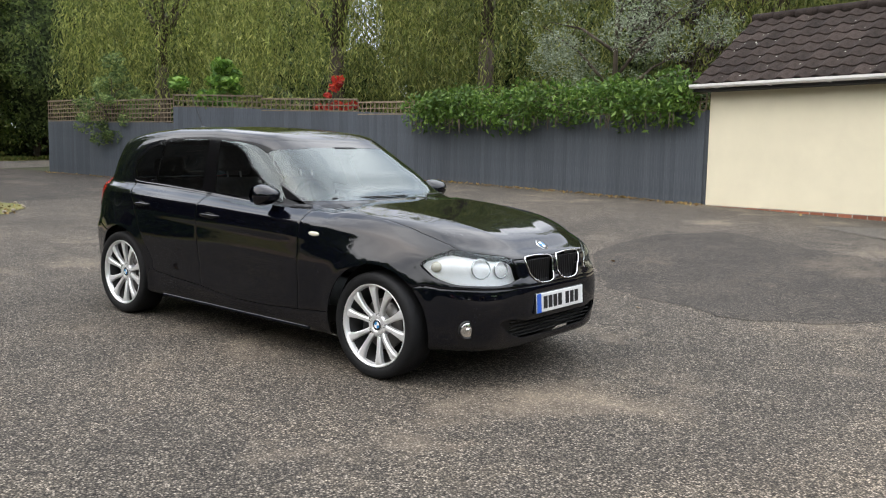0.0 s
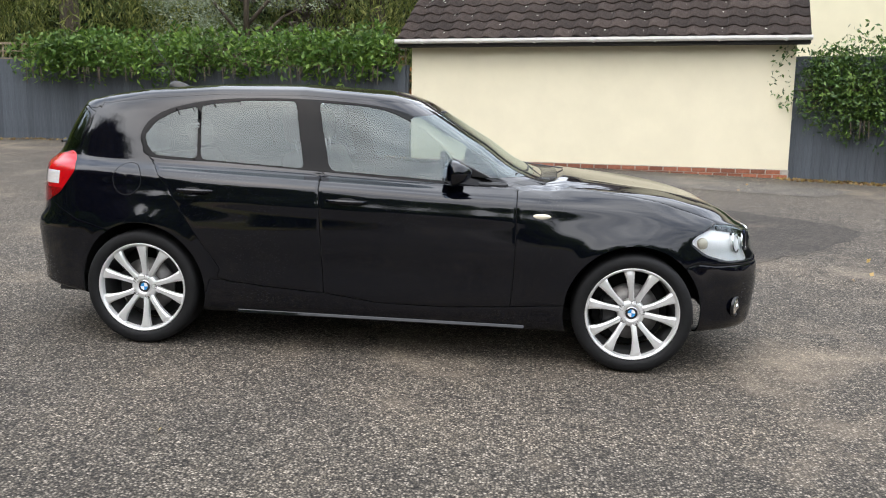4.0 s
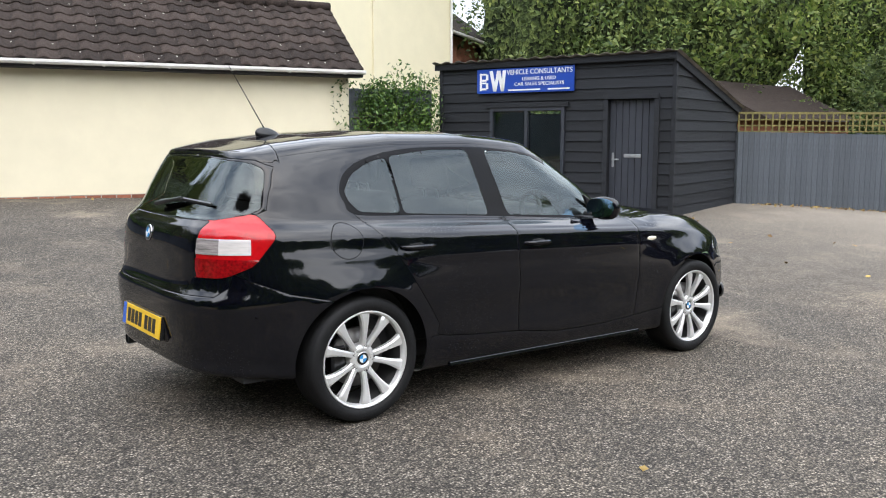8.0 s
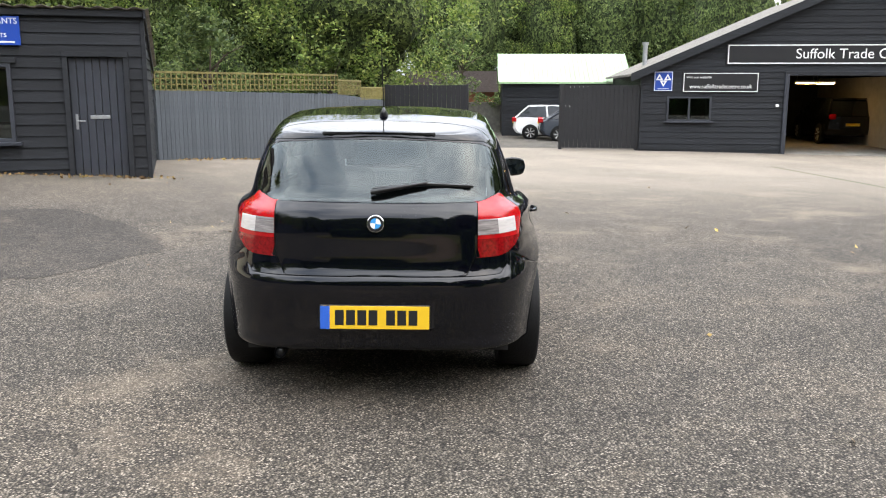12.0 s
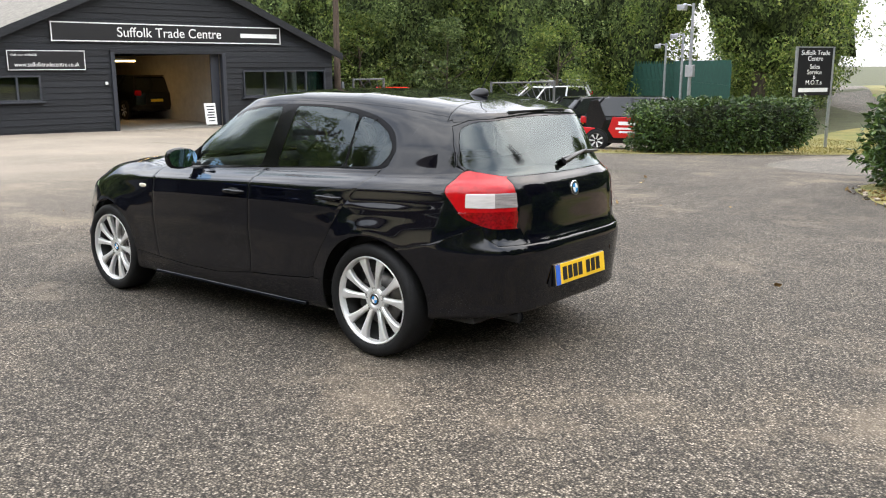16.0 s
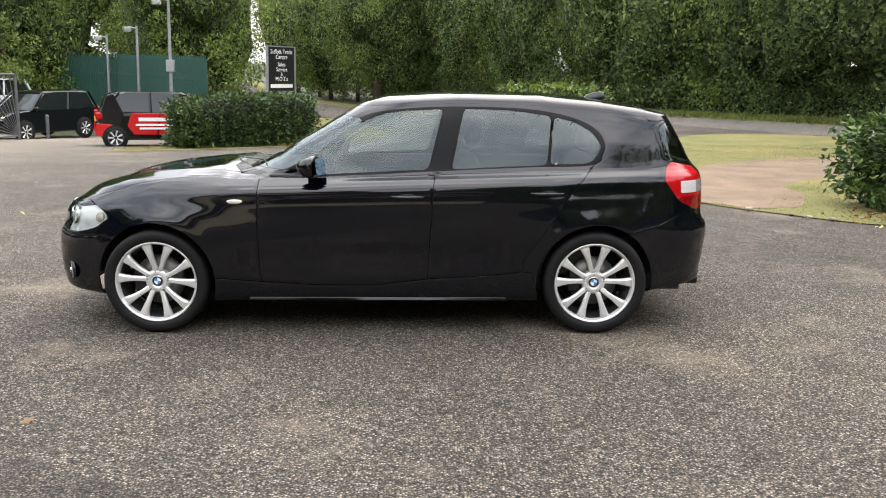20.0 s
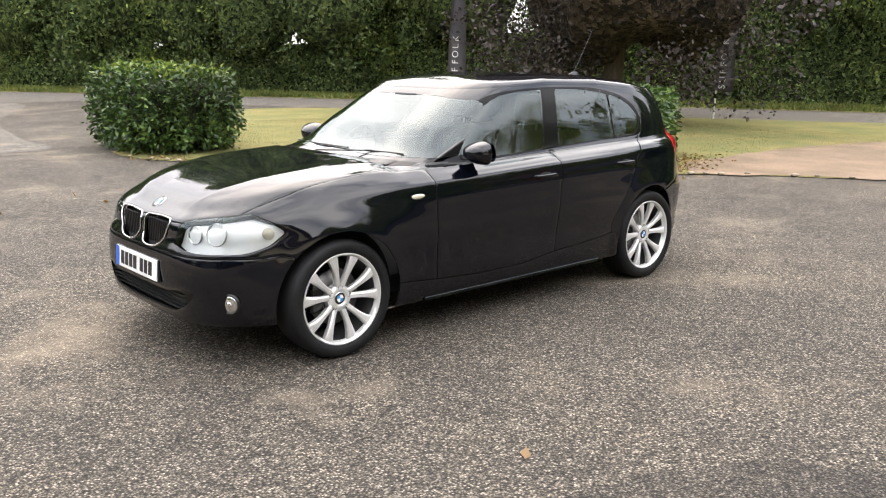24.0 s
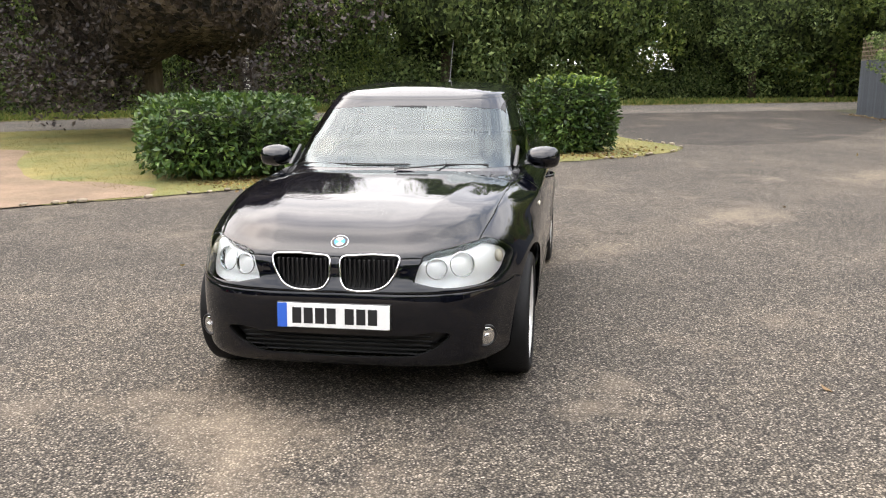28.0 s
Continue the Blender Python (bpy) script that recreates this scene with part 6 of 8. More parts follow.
def nearest_on(poly, p, closed=True):
    best, bd = None, 1e9
    n = len(poly)
    for i in range(n):
        ax, ay = poly[i]
        bx, by = poly[(i + 1) % n]
        dx, dy = bx - ax, by - ay
        t = max(0, min(1, ((p[0] - ax) * dx + (p[1] - ay) * dy) / (dx * dx + dy * dy + 1e-12)))
        qx, qy = ax + t * dx, ay + t * dy
        dd = (qx - p[0]) ** 2 + (qy - p[1]) ** 2
        if dd < bd:
            best, bd = (qx, qy), dd
    return best, math.sqrt(bd)


for i in range(NU + 1):
    for j in range(NV + 1):
        nb = {LP[i, j], LP[i + 1, j], LP[i, j + 1], LP[i + 1, j + 1]}
        if len(nb) < 2:
            continue
        nb.discard(-9)
        if len(nb) < 2:
            continue
        if HOLE in nb:
            wx = 1.33 if GRID[i, j, 0] > 0 else -1.33
            v = np.array([GRID[i, j, 0] - wx, GRID[i, j, 2] - .318])
            want = v / np.linalg.norm(v) * ARCH + np.array([wx, .318])
            ij = (0, 2)
            dist = abs(np.linalg.norm(v) - ARCH)
        else:
            k = min(nb)
            if k >= len(PANELS):
                continue
            want, dist, ij = min((nearest_on(poly, GRID[i, j, list(AX[ax])]) + (AX[ax],) for ax, poly in PANELS[k][1]), key=lambda o: o[1])
        if dist > .03:
            if HOLE not in nb and min(nb) == 6 and abs(GRID[i, j, 1] - .488) < .03:
                ij, want = (1, 2), (.488, GRID[i, j, 2])
            else:
                continue
        A = np.array([[dS[i, j, ij[0]], dW[i, j, ij[0]]], [dS[i, j, ij[1]], dW[i, j, ij[1]]]])
        if abs(np.linalg.det(A)) < 1e-7:
            continue
        c = np.linalg.solve(A, np.array(want) - GRID[i, j, list(ij)])
        c = np.clip(c, -1.2, 1.2)
        P2[i, j] = GRID[i, j] + dS[i, j] * c[0] + dW[i, j] * c[1]


def panel_mesh(name, labels, mat, parent, both, gap=0.0022, drop=0.0, sink=0.0, label="", smooth=True):
    """One panel on the left (and mirrored across the middle, if it spans both sides)."""
    sel = np.isin(LAB, labels)
    ids = {}
    verts, faces = [], []
    own = np.zeros((NU + 2, NV + 2), bool)
    own[1:-1, 1:-1] = sel

    def vid(i, j):
        if (i, j) not in ids:
            p = P2[i, j] - NRM[i, j] * sink
            cells = [(i + a, j + b) for a in (0, 1) for b in (0, 1)]
            mine = [(a - 1, b - 1) for a, b in cells if own[a, b]]
            other = [1 for a, b in cells if not own[a, b] and LP[a, b] not in (-9, HOLE)]
            if other and gap:
                c = np.mean([CX[a, b] for a, b in mine], axis=0) - GRID[i, j]
                c -= NRM[i, j] * c.dot(NRM[i, j])
                p = p + c / (np.linalg.norm(c) + 1e-9) * gap - NRM[i, j] * gap * .6
            if P2[i, j][1] < 1e-4:
                p = np.array([p[0], 0, p[2]])
            ids[(i, j)] = len(verts)
            verts.append(p)
        return ids[(i, j)]
    for i, j in zip(*np.nonzero(sel)):
        q = (vid(i, j), vid(i + 1, j), vid(i + 1, j + 1), vid(i, j + 1))
        faces.append(q)
    if not faces:
        return None
    verts = np.array(verts)
    if both:
        n = len(verts)
        mid = verts[:, 1] < 1e-4
        remap = np.arange(n)
        extra = []
        for a in range(n):
            if not mid[a]:
                remap[a] = n + len(extra)
                extra.append(verts[a] * np.array([1, -1, 1]))
        faces = faces + [tuple(remap[v] for v in f[::-1]) for f in faces]
        verts = np.concatenate([verts, np.array(extra)]) if extra else verts
        return add_mesh(name, verts, faces, mat, parent, label, smooth)
    a = add_mesh(name, verts, faces, mat, parent, label, smooth)
    b = add_mesh(name, verts * np.array([1, -1, 1]), [f[::-1] for f in faces], mat, parent, label, smooth)
    return a, b


def idx(*names):
    return [NAMES.index(n) for n in names]


part_of = {}
for nm, mat, both, lab in (("bonnet", M_PAINT, True, ""), ("front_bumper", M_PAINT, True, ""), ("rear_bumper", M_PAINT, True, ""), ("tailgate", M_PAINT, True, ""), ("roof", M_PAINT, True, ""), ("roof_spoiler", M_PAINT, True, ""),
                           ("front_wing", M_PAINT, False, ""), ("quarter_panel", M_PAINT, False, ""), ("screen_pillar", M_PAINT, False, ""), ("front_door", M_PAINT, False, ""), ("rear_door", M_PAINT, False, ""), ("sill", M_PAINT, False, ""),
                           ("cowl", M_FRAME, True, "black plastic scuttle panel"), ("window_surround", M_FRAME, False, "black window frame"),
                           ("windscreen", G_SCREEN, True, "clear windscreen"), ("rear_window", G_PRIVACY, True, "dark tinted rear window"),
                           ("front_door_glass", G_SIDE, False, ""), ("rear_door_glass", G_PRIVACY, False, "dark tinted glass"), ("quarter_glass", G_PRIVACY, False, "dark tinted glass")):
    thin = nm in ("roof", "quarter_panel", "screen_pillar") or "glass" in nm or nm in ("windscreen", "rear_window", "window_surround", "cowl")
    part_of[nm] = panel_mesh(nm, idx(nm), mat, car, both, gap=0.0008 if thin else 0.0026, label=lab)
for ob in (part_of["windscreen"], part_of["rear_window"], *part_of["front_door_glass"], *part_of["rear_door_glass"], *part_of["quarter_glass"]):
    ob.visible_shadow = False
# dark lining under the joints
solid = [k for k, n in enumerate(NAMES) if n not in ("front_door_glass", "rear_door_glass", "quarter_glass", "windscreen", "rear_window", "headlight", "grille", "intake")]
panel_mesh("inner_shell", solid, M_GAP, car, True, gap=0, sink=.010, label="dark lining behind the panel joints")
panel_mesh("intake_mesh", idx("intake"), M_TRIM, car, True, gap=0, sink=.045, label="black lower air intake")
panel_mesh("grille_back", idx("grille"), M_GAP, car, True, gap=0, sink=.035)
lamps = panel_mesh("headlight", idx("headlight"), G_LENS, car, False, gap=.002, label="clear headlight cover")
bowls = panel_mesh("reflector", idx("headlight"), M_LAMPBODY, car, False, gap=0, sink=.046, label="bright lamp housing")
tails = panel_mesh("tail_light", idx("tail_light"), M_REDLENS, car, False, gap=.002, label="red tail light with clear band")


def near(x=None, y=None, z=None, cond=None):
    """The surface point and normal nearest to what is given, on the left side."""
    d = np.zeros(GRID.shape[:2])
    for a, v in enumerate((x, y, z)):
        if v is not None:
            d = d + (GRID[..., a] - v) ** 2
    if cond is not None:
        d = d + np.where(cond, 0, 9)
    i, j = np.unravel_index(np.argmin(d), d.shape)
    return Vector(GRID[i, j]), Vector(NRM[i, j])


# tail lights: clear middle band and darker lower part, proud of the red
sel_t = LAB == NAMES.index("tail_light")
for nm, lo, hi, x0, x1, mat, lab in (("reversing_lens", .852, .926, -2.3, -1.985, M_CLEARLENS, "clear ribbed reversing lens"), ("indicator_lens", .852, .926, -1.985, -1.868, M_WHITELENS, "bright clear indicator lens"),
                                     ("lower_lens", .735, .832, -2.3, -1.5, M_REDDARK, "darker ribbed red lens")):
    sub = sel_t & (cz_ > lo - .004) & (cz_ < hi + .004) & (cx_ > x0) & (cx_ < x1)
    vs, fs, seen = [], [], {}
    for i, j in zip(*np.nonzero(sub)):
        q = []
        for a, b in ((i, j), (i, j + 1), (i + 1, j + 1), (i + 1, j)):
            if (a, b) not in seen:
                seen[(a, b)] = len(vs)
                q3 = P2[a, b] + NRM[a, b] * .003
                vs.append(np.array([q3[0], q3[1], min(hi, max(lo, q3[2]))]))
            q.append(seen[(a, b)])
        fs.append(tuple(q))
    if fs:
        vs = np.array(vs)
        add_mesh(nm, vs, fs, mat, tails[0], lab, True)
        add_mesh(nm, vs * np.array([1, -1, 1]), [f[::-1] for f in fs], mat, tails[1], lab, True)


def lathe(name, prof, seg, mat, parent, m, label="", smooth=True):
    """Turns a profile (radius, along) about the y axis."""
    vs, fs = [], []
    n = len(prof)
    for s in range(seg):
        a = 2 * math.pi * s / seg
        for r, d in prof:
            vs.append((r * math.cos(a), d, r * math.sin(a)))
    for s in range(seg):
        t = (s + 1) % seg
        for k in range(n - 1):
            fs.append((s * n + k, s * n + k + 1, t * n + k + 1, t * n + k))
    ob = add_mesh(name, vs, fs, mat, parent, label, smooth)
    ob.matrix_basis = m
    return ob


def disc_at(name, p, nrm, r, depth, mat, parent, seg=24, label="", dome=0.0, ring=None):
    """A round button on a surface, facing along its normal."""
    prof = [(0, depth + dome), (r * .5, depth + dome * .8), (r * .85, depth + dome * .35), (r, depth), (r, 0)] if ring is None else [(ring, 0), (ring, depth), ((ring + r) / 2, depth * 1.15), (r, depth), (r, 0)]
    q = Vector((0, 1, 0)).rotation_difference(Vector(nrm)).to_matrix().to_4x4()
    return lathe(name, prof, seg, mat, parent, Matrix.Translation(p) @ q, label)


def roundel(p, nrm, r, parent):
    """A plain round badge: dark rim, silver edge and four quarters."""
    disc_at("badge", p, nrm, r, .004, M_CHROME, parent, 32, "round badge with blue and white quarters")
    disc_at("badge_rim", Vector(p) + Vector(nrm) * .0035, nrm, r * .93, .001, M_TRIM, parent, 32)
    q = Vector((0, 1, 0)).rotation_difference(Vector(nrm)).to_matrix().to_4x4()
    for k in range(4):
        vs, fs = [(0, .0055, 0)], []
        for s in range(9):
            a = math.pi / 2 * (k + s / 8)
            vs.append((r * .62 * math.cos(a), .0055, r * .62 * math.sin(a)))
        fs = [(0, s + 2, s + 1) for s in range(8)]
        ob = add_mesh("badge_quarter", vs, fs, M_WHITE if k % 2 else M_BADGEBLUE, parent)
        ob.matrix_basis = Matrix.Translation(p) @ q


# headlamps: two round lamps and an indicator in each housing
for sgn, bowl in ((1, bowls[0]), (-1, bowls[1])):
    for yy, zz, rr in ((.468, .685, .050), (.582, .695, .060)):
        p, n = near(y=yy, z=zz, cond=GRID[..., 0] > 1.5)
        p, n = p - n * .056, (n + Vector((.5, 0, 0))).normalized()
        p, n = Vector((p.x, p.y * sgn, p.z)), Vector((n.x, n.y * sgn, n.z))
        q = Vector((0, 1, 0)).rotation_difference(n).to_matrix().to_4x4()
        lathe("lamp_bowl", [(rr, .012), (rr * .98, .020), (rr * .9, .018), (rr * .78, -.012), (rr * .5, -.034), (rr * .3, -.04), (rr * .3, -.004), (rr * .22, .004), (0, .006)], 28, M_REFLECTOR, bowl, Matrix.Translation(p) @ q, "round chromed lamp bowl")
    p, n = near(x=1.70, z=.70, cond=GRID[..., 1] > .5)
    p -= n * .045
    disc_at("indicator_bulb", (p.x, p.y * sgn, p.z), (n.x, n.y * sgn, n.z), .03, .012, M_AMBER, bowl, 16, dome=.01)

# grilles: chrome surround and upright bars in each kidney
for sgn in (1, -1):
    g = new("kidney_grille")
    g.parent = car
    cu = bpy.data.curves.new("surround", "CURVE")
    cu.dimensions, cu.bevel_depth, cu.bevel_resolution = "3D", .0048, 2
    sp = cu.splines.new("POLY")
    pts = []
    for y, z in KIDNEY:
        p, n = near(y=y, z=z, cond=GRID[..., 0] > 1.8)
        pts.append(Vector((p.x + .002, y * sgn, z)))
    sp.points.add(len(pts) - 1)
    for k, p in enumerate(pts):
        sp.points[k].co = (*p, 1)
    sp.use_cyclic_u = True
    tmp = new("surround", cu)
    me = bpy.data.meshes.new_from_object(tmp.evaluated_get(bpy.context.evaluated_depsgraph_get()))
    bpy.data.objects.remove(tmp)
    me.materials.clear()
    me.materials.append(M_CHROME)
    me.polygons.foreach_set("use_smooth", [True] * len(me.polygons))
    ob = new("grille_surround", me)
    ob.parent = g
    tagged(ob, "chrome kidney surround")
    for k in range(11):
        y = .045 + .0222 * k
        p, n = near(y=y, z=.66, cond=GRID[..., 0] > 1.8)
        ob = box("grille_bar", (p.x - .05, y * sgn - .004, .595), (p.x - .012, y * sgn + .004, .725), M_TRIM, g, .002)
for k in range(5):
    z = .292 + .022 * k
    p, n = near(y=.2, z=z, cond=GRID[..., 0] > 1.8)
    box("intake_slat", (p.x - .044, -.44, z - .0018), (p.x - .030, .44, z + .0018), M_GAP, car)

# wheels
def wheel(x, y, sgn, turn):
    w = new("wheel")
    w.parent = car
    w.matrix_basis = Matrix.Translation((x, y, .317)) @ Matrix.Rotation(0 if sgn > 0 else math.pi, 4, "Z")
    R = .317
    lathe("tyre", [(.238, -.095), (.252, -.106), (.28, -.110), (.302, -.103), (.313, -.088), (.316, -.05), (.317, 0), (.316, .05), (.313, .088), (.304, .101), (.290, .107), (.272, .108), (.257, .104), (.247, .095), (.240, .085)], 56, M_RUBBER, w, Matrix(), "low-profile tyre")
    rim = lathe("rim", [(.242, .082), (.2468, .094), (.2445, .099), (.238, .097), (.232, .087), (.226, .066)], 56, M_ALLOY, w, Matrix(), "silver alloy rim")
    # Barrel is alloy too; its dark colour stands for shade behind the spokes.
    lathe("rim_barrel", [(.226, .066), (.220, .03), (.214, -.08), (.231, -.10)], 56, M_BARRELSHADE, w, Matrix(), "inner barrel of the rim, coloured dark for its shade")
    bm = bmesh.new()
    rnd = random.Random(3)
    for k in range(5):
        for s in (-1, 1):
            base = math.radians(72 * k + 90 + turn)
            a0, a1 = base + s * math.radians(12.5), base + s * math.radians(17.2)
            rows_s = []
            for t in (0, .15, .3, .45, .6, .75, .88, 1.0):
                r = .050 + (.234 - .050) * t
                a = a0 + (a1 - a0) * t
                wd = .0118 + .0030 * t + .0165 * t ** 3.2 + .006 * (1 - t) ** 6
                d = .062 + .026 * math.sin(t * math.pi * .55) if t < 1 else .084
                cxp, czp = r * math.cos(a), r * math.sin(a)
                tx, tz = -math.sin(a), math.cos(a)
                rows_s.append([bm.verts.new((cxp + tx * o, dd, czp + tz * o)) for o, dd in ((-wd, d - .028), (-wd, d - .005), (-wd * .55, d), (wd * .55, d), (wd, d - .005), (wd, d - .028))])
            for ra, rb in zip(rows_s, rows_s[1:]):
                for q in range(5):
                    bm.faces.new((ra[q], ra[q + 1], rb[q + 1], rb[q]))
    part("spokes", bm, M_ALLOY, w, "ten tapered paired spokes", smooth=False)
    lathe("hub", [(.0, .060), (.036, .060), (.040, .066), (.048, .067), (.066, .064), (.072, .058), (.074, .02)], 40, M_ALLOY, w, Matrix())
    roundel((0, .061, 0), (0, 1, 0), .033, w)
    for k in range(5):
        a = math.radians(72 * k + 90 + turn)
        lathe("wheel_bolt", [(0, .052), (.008, .052), (.0095, .048), (.0095, .03)], 8, M_DISC, w, Matrix.Translation((.057 * math.cos(a), .013, .057 * math.sin(a))))
        lathe("bolt_recess", [(.0095, .0), (.0145, .004), (.0150, .0)], 12, M_TRIM, w, Matrix.Translation((.057 * math.cos(a), .063, .057 * math.sin(a))))
    lathe("brake_disc", [(.05, .012), (.150, .012), (.150, -.012), (.05, -.012)], 40, M_DISC, w, Matrix(), "grey brake disc")
    box("brake_caliper", (.07, -.05, -.07), (.155, .03, .07), M_TRIM, w, .012)
    # Near-black disc added where only shade shows between the spokes.
    lathe("wheel_back", [(.0, -.075), (.20, -.075)], 32, M_GAP, w, Matrix())
    return w


for x, y, s, tn in ((1.33, .742, 1, 4), (1.33, -.742, -1, 10), (-1.33, .746, 1, 0), (-1.33, -.746, -1, 16)):
    wheel(x, y, s, tn)
for wx in (1.33, -1.33):
    for s in (1, -1):
        prof = [(ARCH + .004, .02), (ARCH - .004, .0), (ARCH + .012, -.15), (ARCH + .012, -.40), (.02, -.42)]
        yb = .872 if wx > 0 else .875
        vs, fs = [], []
        for k in range(33):
            a = math.radians(5 + 170 * k / 32)
            for r, d in prof[2:]:
                vs.append((wx + r * math.cos(a), s * (yb + d + .035), .318 + r * math.sin(a)))
        for k in range(32):
            for q in range(2):
                fs.append((k * 3 + q, k * 3 + q + 1, k * 3 + 4 + q, k * 3 + 3 + q))
        add_mesh("wheel_arch_liner", vs, fs, M_GAP, car, smooth=True)
box("underbody", (-1.75, -.58, .20), (1.7, .58, .27), M_GAP, car, .02)
for s in (1, -1):
    prism("sill_skirt", [(s * .775, .198), (s * .836, .204), (s * .8425, .210), (s * .8375, .225), (s * .775, .242)], -.79, .77, M_PAINT, car, axis="x", bevel=.002)

# mirrors, handles, lamps on the side, fuel flap
for s in (1, -1):
    mir = new("door_mirror")
    mir.parent = car
    bm = bmesh.new()
    bmesh.ops.create_uvsphere(bm, u_segments=24, v_segments=14, radius=1)
    for v in bm.verts:
        c = v.co.copy()
        k = max(abs(c.y), abs(c.z), 1e-6)
        sq = Vector((c.x, c.y, c.z)).lerp(Vector((c.x, c.y / k * math.hypot(c.y, c.z), c.z / k * math.hypot(c.y, c.z))), .38)
        x = sq.x * (.105 if sq.x > 0 else .03)
        taper = 1 - .25 * max(0, sq.x) - .12 * max(0, -sq.y)
        v.co = (x + .02 * sq.y * 0, sq.y * .104, sq.z * .070 * taper)
    m_at = Matrix.Translation((.36, s * .85, 1.018)) @ Matrix.Rotation(s * radians(-10), 4, "Z")
    ob = part("mirror_housing", bm, M_PAINT, mir, smooth=True)
    ob.matrix_basis = m_at if s > 0 else m_at @ Matrix.Diagonal((1, -1, 1, 1))
    bm = bmesh.new()
    bmesh.ops.create_circle(bm, cap_ends=True, segments=28, radius=1)
    for v in bm.verts:
        c = v.co.copy()
        k = max(abs(c.x), abs(c.y), 1e-6)
        c = c.lerp(c / k * math.hypot(c.x, c.y), .35)
        v.co = (-.028, c.x * .094, c.y * .058)
    ob = part("mirror_glass", bm, material("mirror_blue", (.38, .58, .82), .02, metal=1.0, vary=0), mir, "bluish mirror glass")
    ob.matrix_basis = m_at @ Matrix.Translation((-.010, 0, 0)) @ Matrix.Rotation(radians(7), 4, "Y")
    prism("mirror_arm", [(.42, .975), (.30, .97), (.31, 1.0), (.40, 1.0)], s * .735, s * .81, M_TRIM, mir, axis="y", bevel=.008)
    prism("mirror_sail", [(.57, .985), (.40, .992), (.345, 1.09)], s * .682, s * .704, M_TRIM, mir, axis="y", bevel=.004)
    for nm, xc, zc in (("front", -.19, .845), ("rear", -1.02, .866)):
        p, n = near(x=xc, z=zc, cond=GRID[..., 1] > .5)
        h = new("door_handle")
        h.parent = car
        pts = []
        bm = bmesh.new()
        L = .108
        rows_h = []
        for k in range(11):
            t = k / 10 * 2 - 1
            off = .036 * (1 - abs(t) ** 3.2) + .002
            hh = .014 * (1 - .45 * t * t)
            cxh, cyh = p.x + t * L, s * (p.y - .002 + off)
            rows_h.append([bm.verts.new((cxh, cyh - s * .008, zc + hh)), bm.verts.new((cxh, cyh + s * .003, zc + hh * .6)), bm.verts.new((cxh, cyh + s * .003, zc - hh * .6)), bm.verts.new((cxh, cyh - s * .008, zc - hh))])
        for ra, rb in zip(rows_h, rows_h[1:]):
            for q in range(4):
                bm.faces.new((ra[q], ra[(q + 1) % 4], rb[(q + 1) % 4], rb[q]))
        bm.faces.new(rows_h[0])
        bm.faces.new(rows_h[-1])
        part("handle_bar", bm, M_PAINT, h, smooth=True)
        bm = bmesh.new()
        bmesh.ops.create_uvsphere(bm, u_segments=20, v_segments=10, radius=1)
        for v in bm.verts:
            v.co = (p.x + v.co.x * .075, s * (p.y - .004 + max(-.3, v.co.y * s) * .009), zc - .008 + v.co.z * .028)
        part("handle_recess", bm, M_GAP, h, smooth=True)
    p, n = near(x=.835, z=.812, cond=GRID[..., 1] > .5)
    bm = bmesh.new()
    bmesh.ops.create_uvsphere(bm, u_segments=20, v_segments=10, radius=1)
    for v in bm.verts:
        v.co = (p.x + v.co.x * .048 * (1 + .1 * v.co.z), s * (p.y + v.co.y * s * .009), p.z + v.co.z * .0145)
    part("side_indicator", bm, M_AMBER, car, "pale side indicator lamp", smooth=True)
    p, n = near(y=.668, z=.358, cond=GRID[..., 0] > 1.5)
    p, n = Vector((p.x, p.y * s, p.z)), (Vector((n.x, n.y * s, n.z)) + Vector((.8, 0, 0))).normalized()
    fg = new("fog_lamp")
    fg.parent = car
    disc_at("fog_ring", p - n * .01, n, .054, .014, M_TRIM, fg, 28, ring=.044)
    disc_at("fog_lens", p - n * .008, n, .044, .010, M_REFLECTOR, fg, 28, "clear round fog lamp", dome=.008)
    disc_at("fog_bulb", p + n * .004, n, .016, .008, M_CHROME, fg, 16, dome=.006)
def on_side(name, cx, cz, r0, r1, lift, mat, parent):
    """A round piece let into the right flank, following its curve."""
    vs, fs, rings, seg = [], [], 5, 40
    for k in range(rings):
        for q in range(seg):
            r, a = r0 + (r1 - r0) * k / (rings - 1), 2 * math.pi * q / seg
            x, z = cx + r * math.cos(a), cz + r * math.sin(a)
            p, n = near(x=x, z=z, cond=GRID[..., 1] > .5)
            y = p.y - (n.x * (x - p.x) + n.z * (z - p.z)) / n.y
            vs.append((x, -(y + lift), z))
    for k in range(rings - 1):
        for q in range(seg):
            fs.append((k * seg + q, k * seg + (q + 1) % seg, (k + 1) * seg + (q + 1) % seg, (k + 1) * seg + q))
    return add_mesh(name, vs, fs, mat, parent, smooth=True)


on_side("fuel_flap", -1.42, .908, .002, .083, .0015, M_PAINT, car)
on_side("fuel_flap_gap", -1.42, .908, .083, .0865, .001, M_GAP, car)
p, n = near(y=0, z=.785, cond=GRID[..., 0] > 1.5)
roundel(Vector((p.x, 0, p.z)), n, .041, car)
p, n = near(y=0, z=.905, cond=GRID[..., 0] < -1.5)
roundel(Vector((p.x - .001, 0, p.z)), n, .041, car)

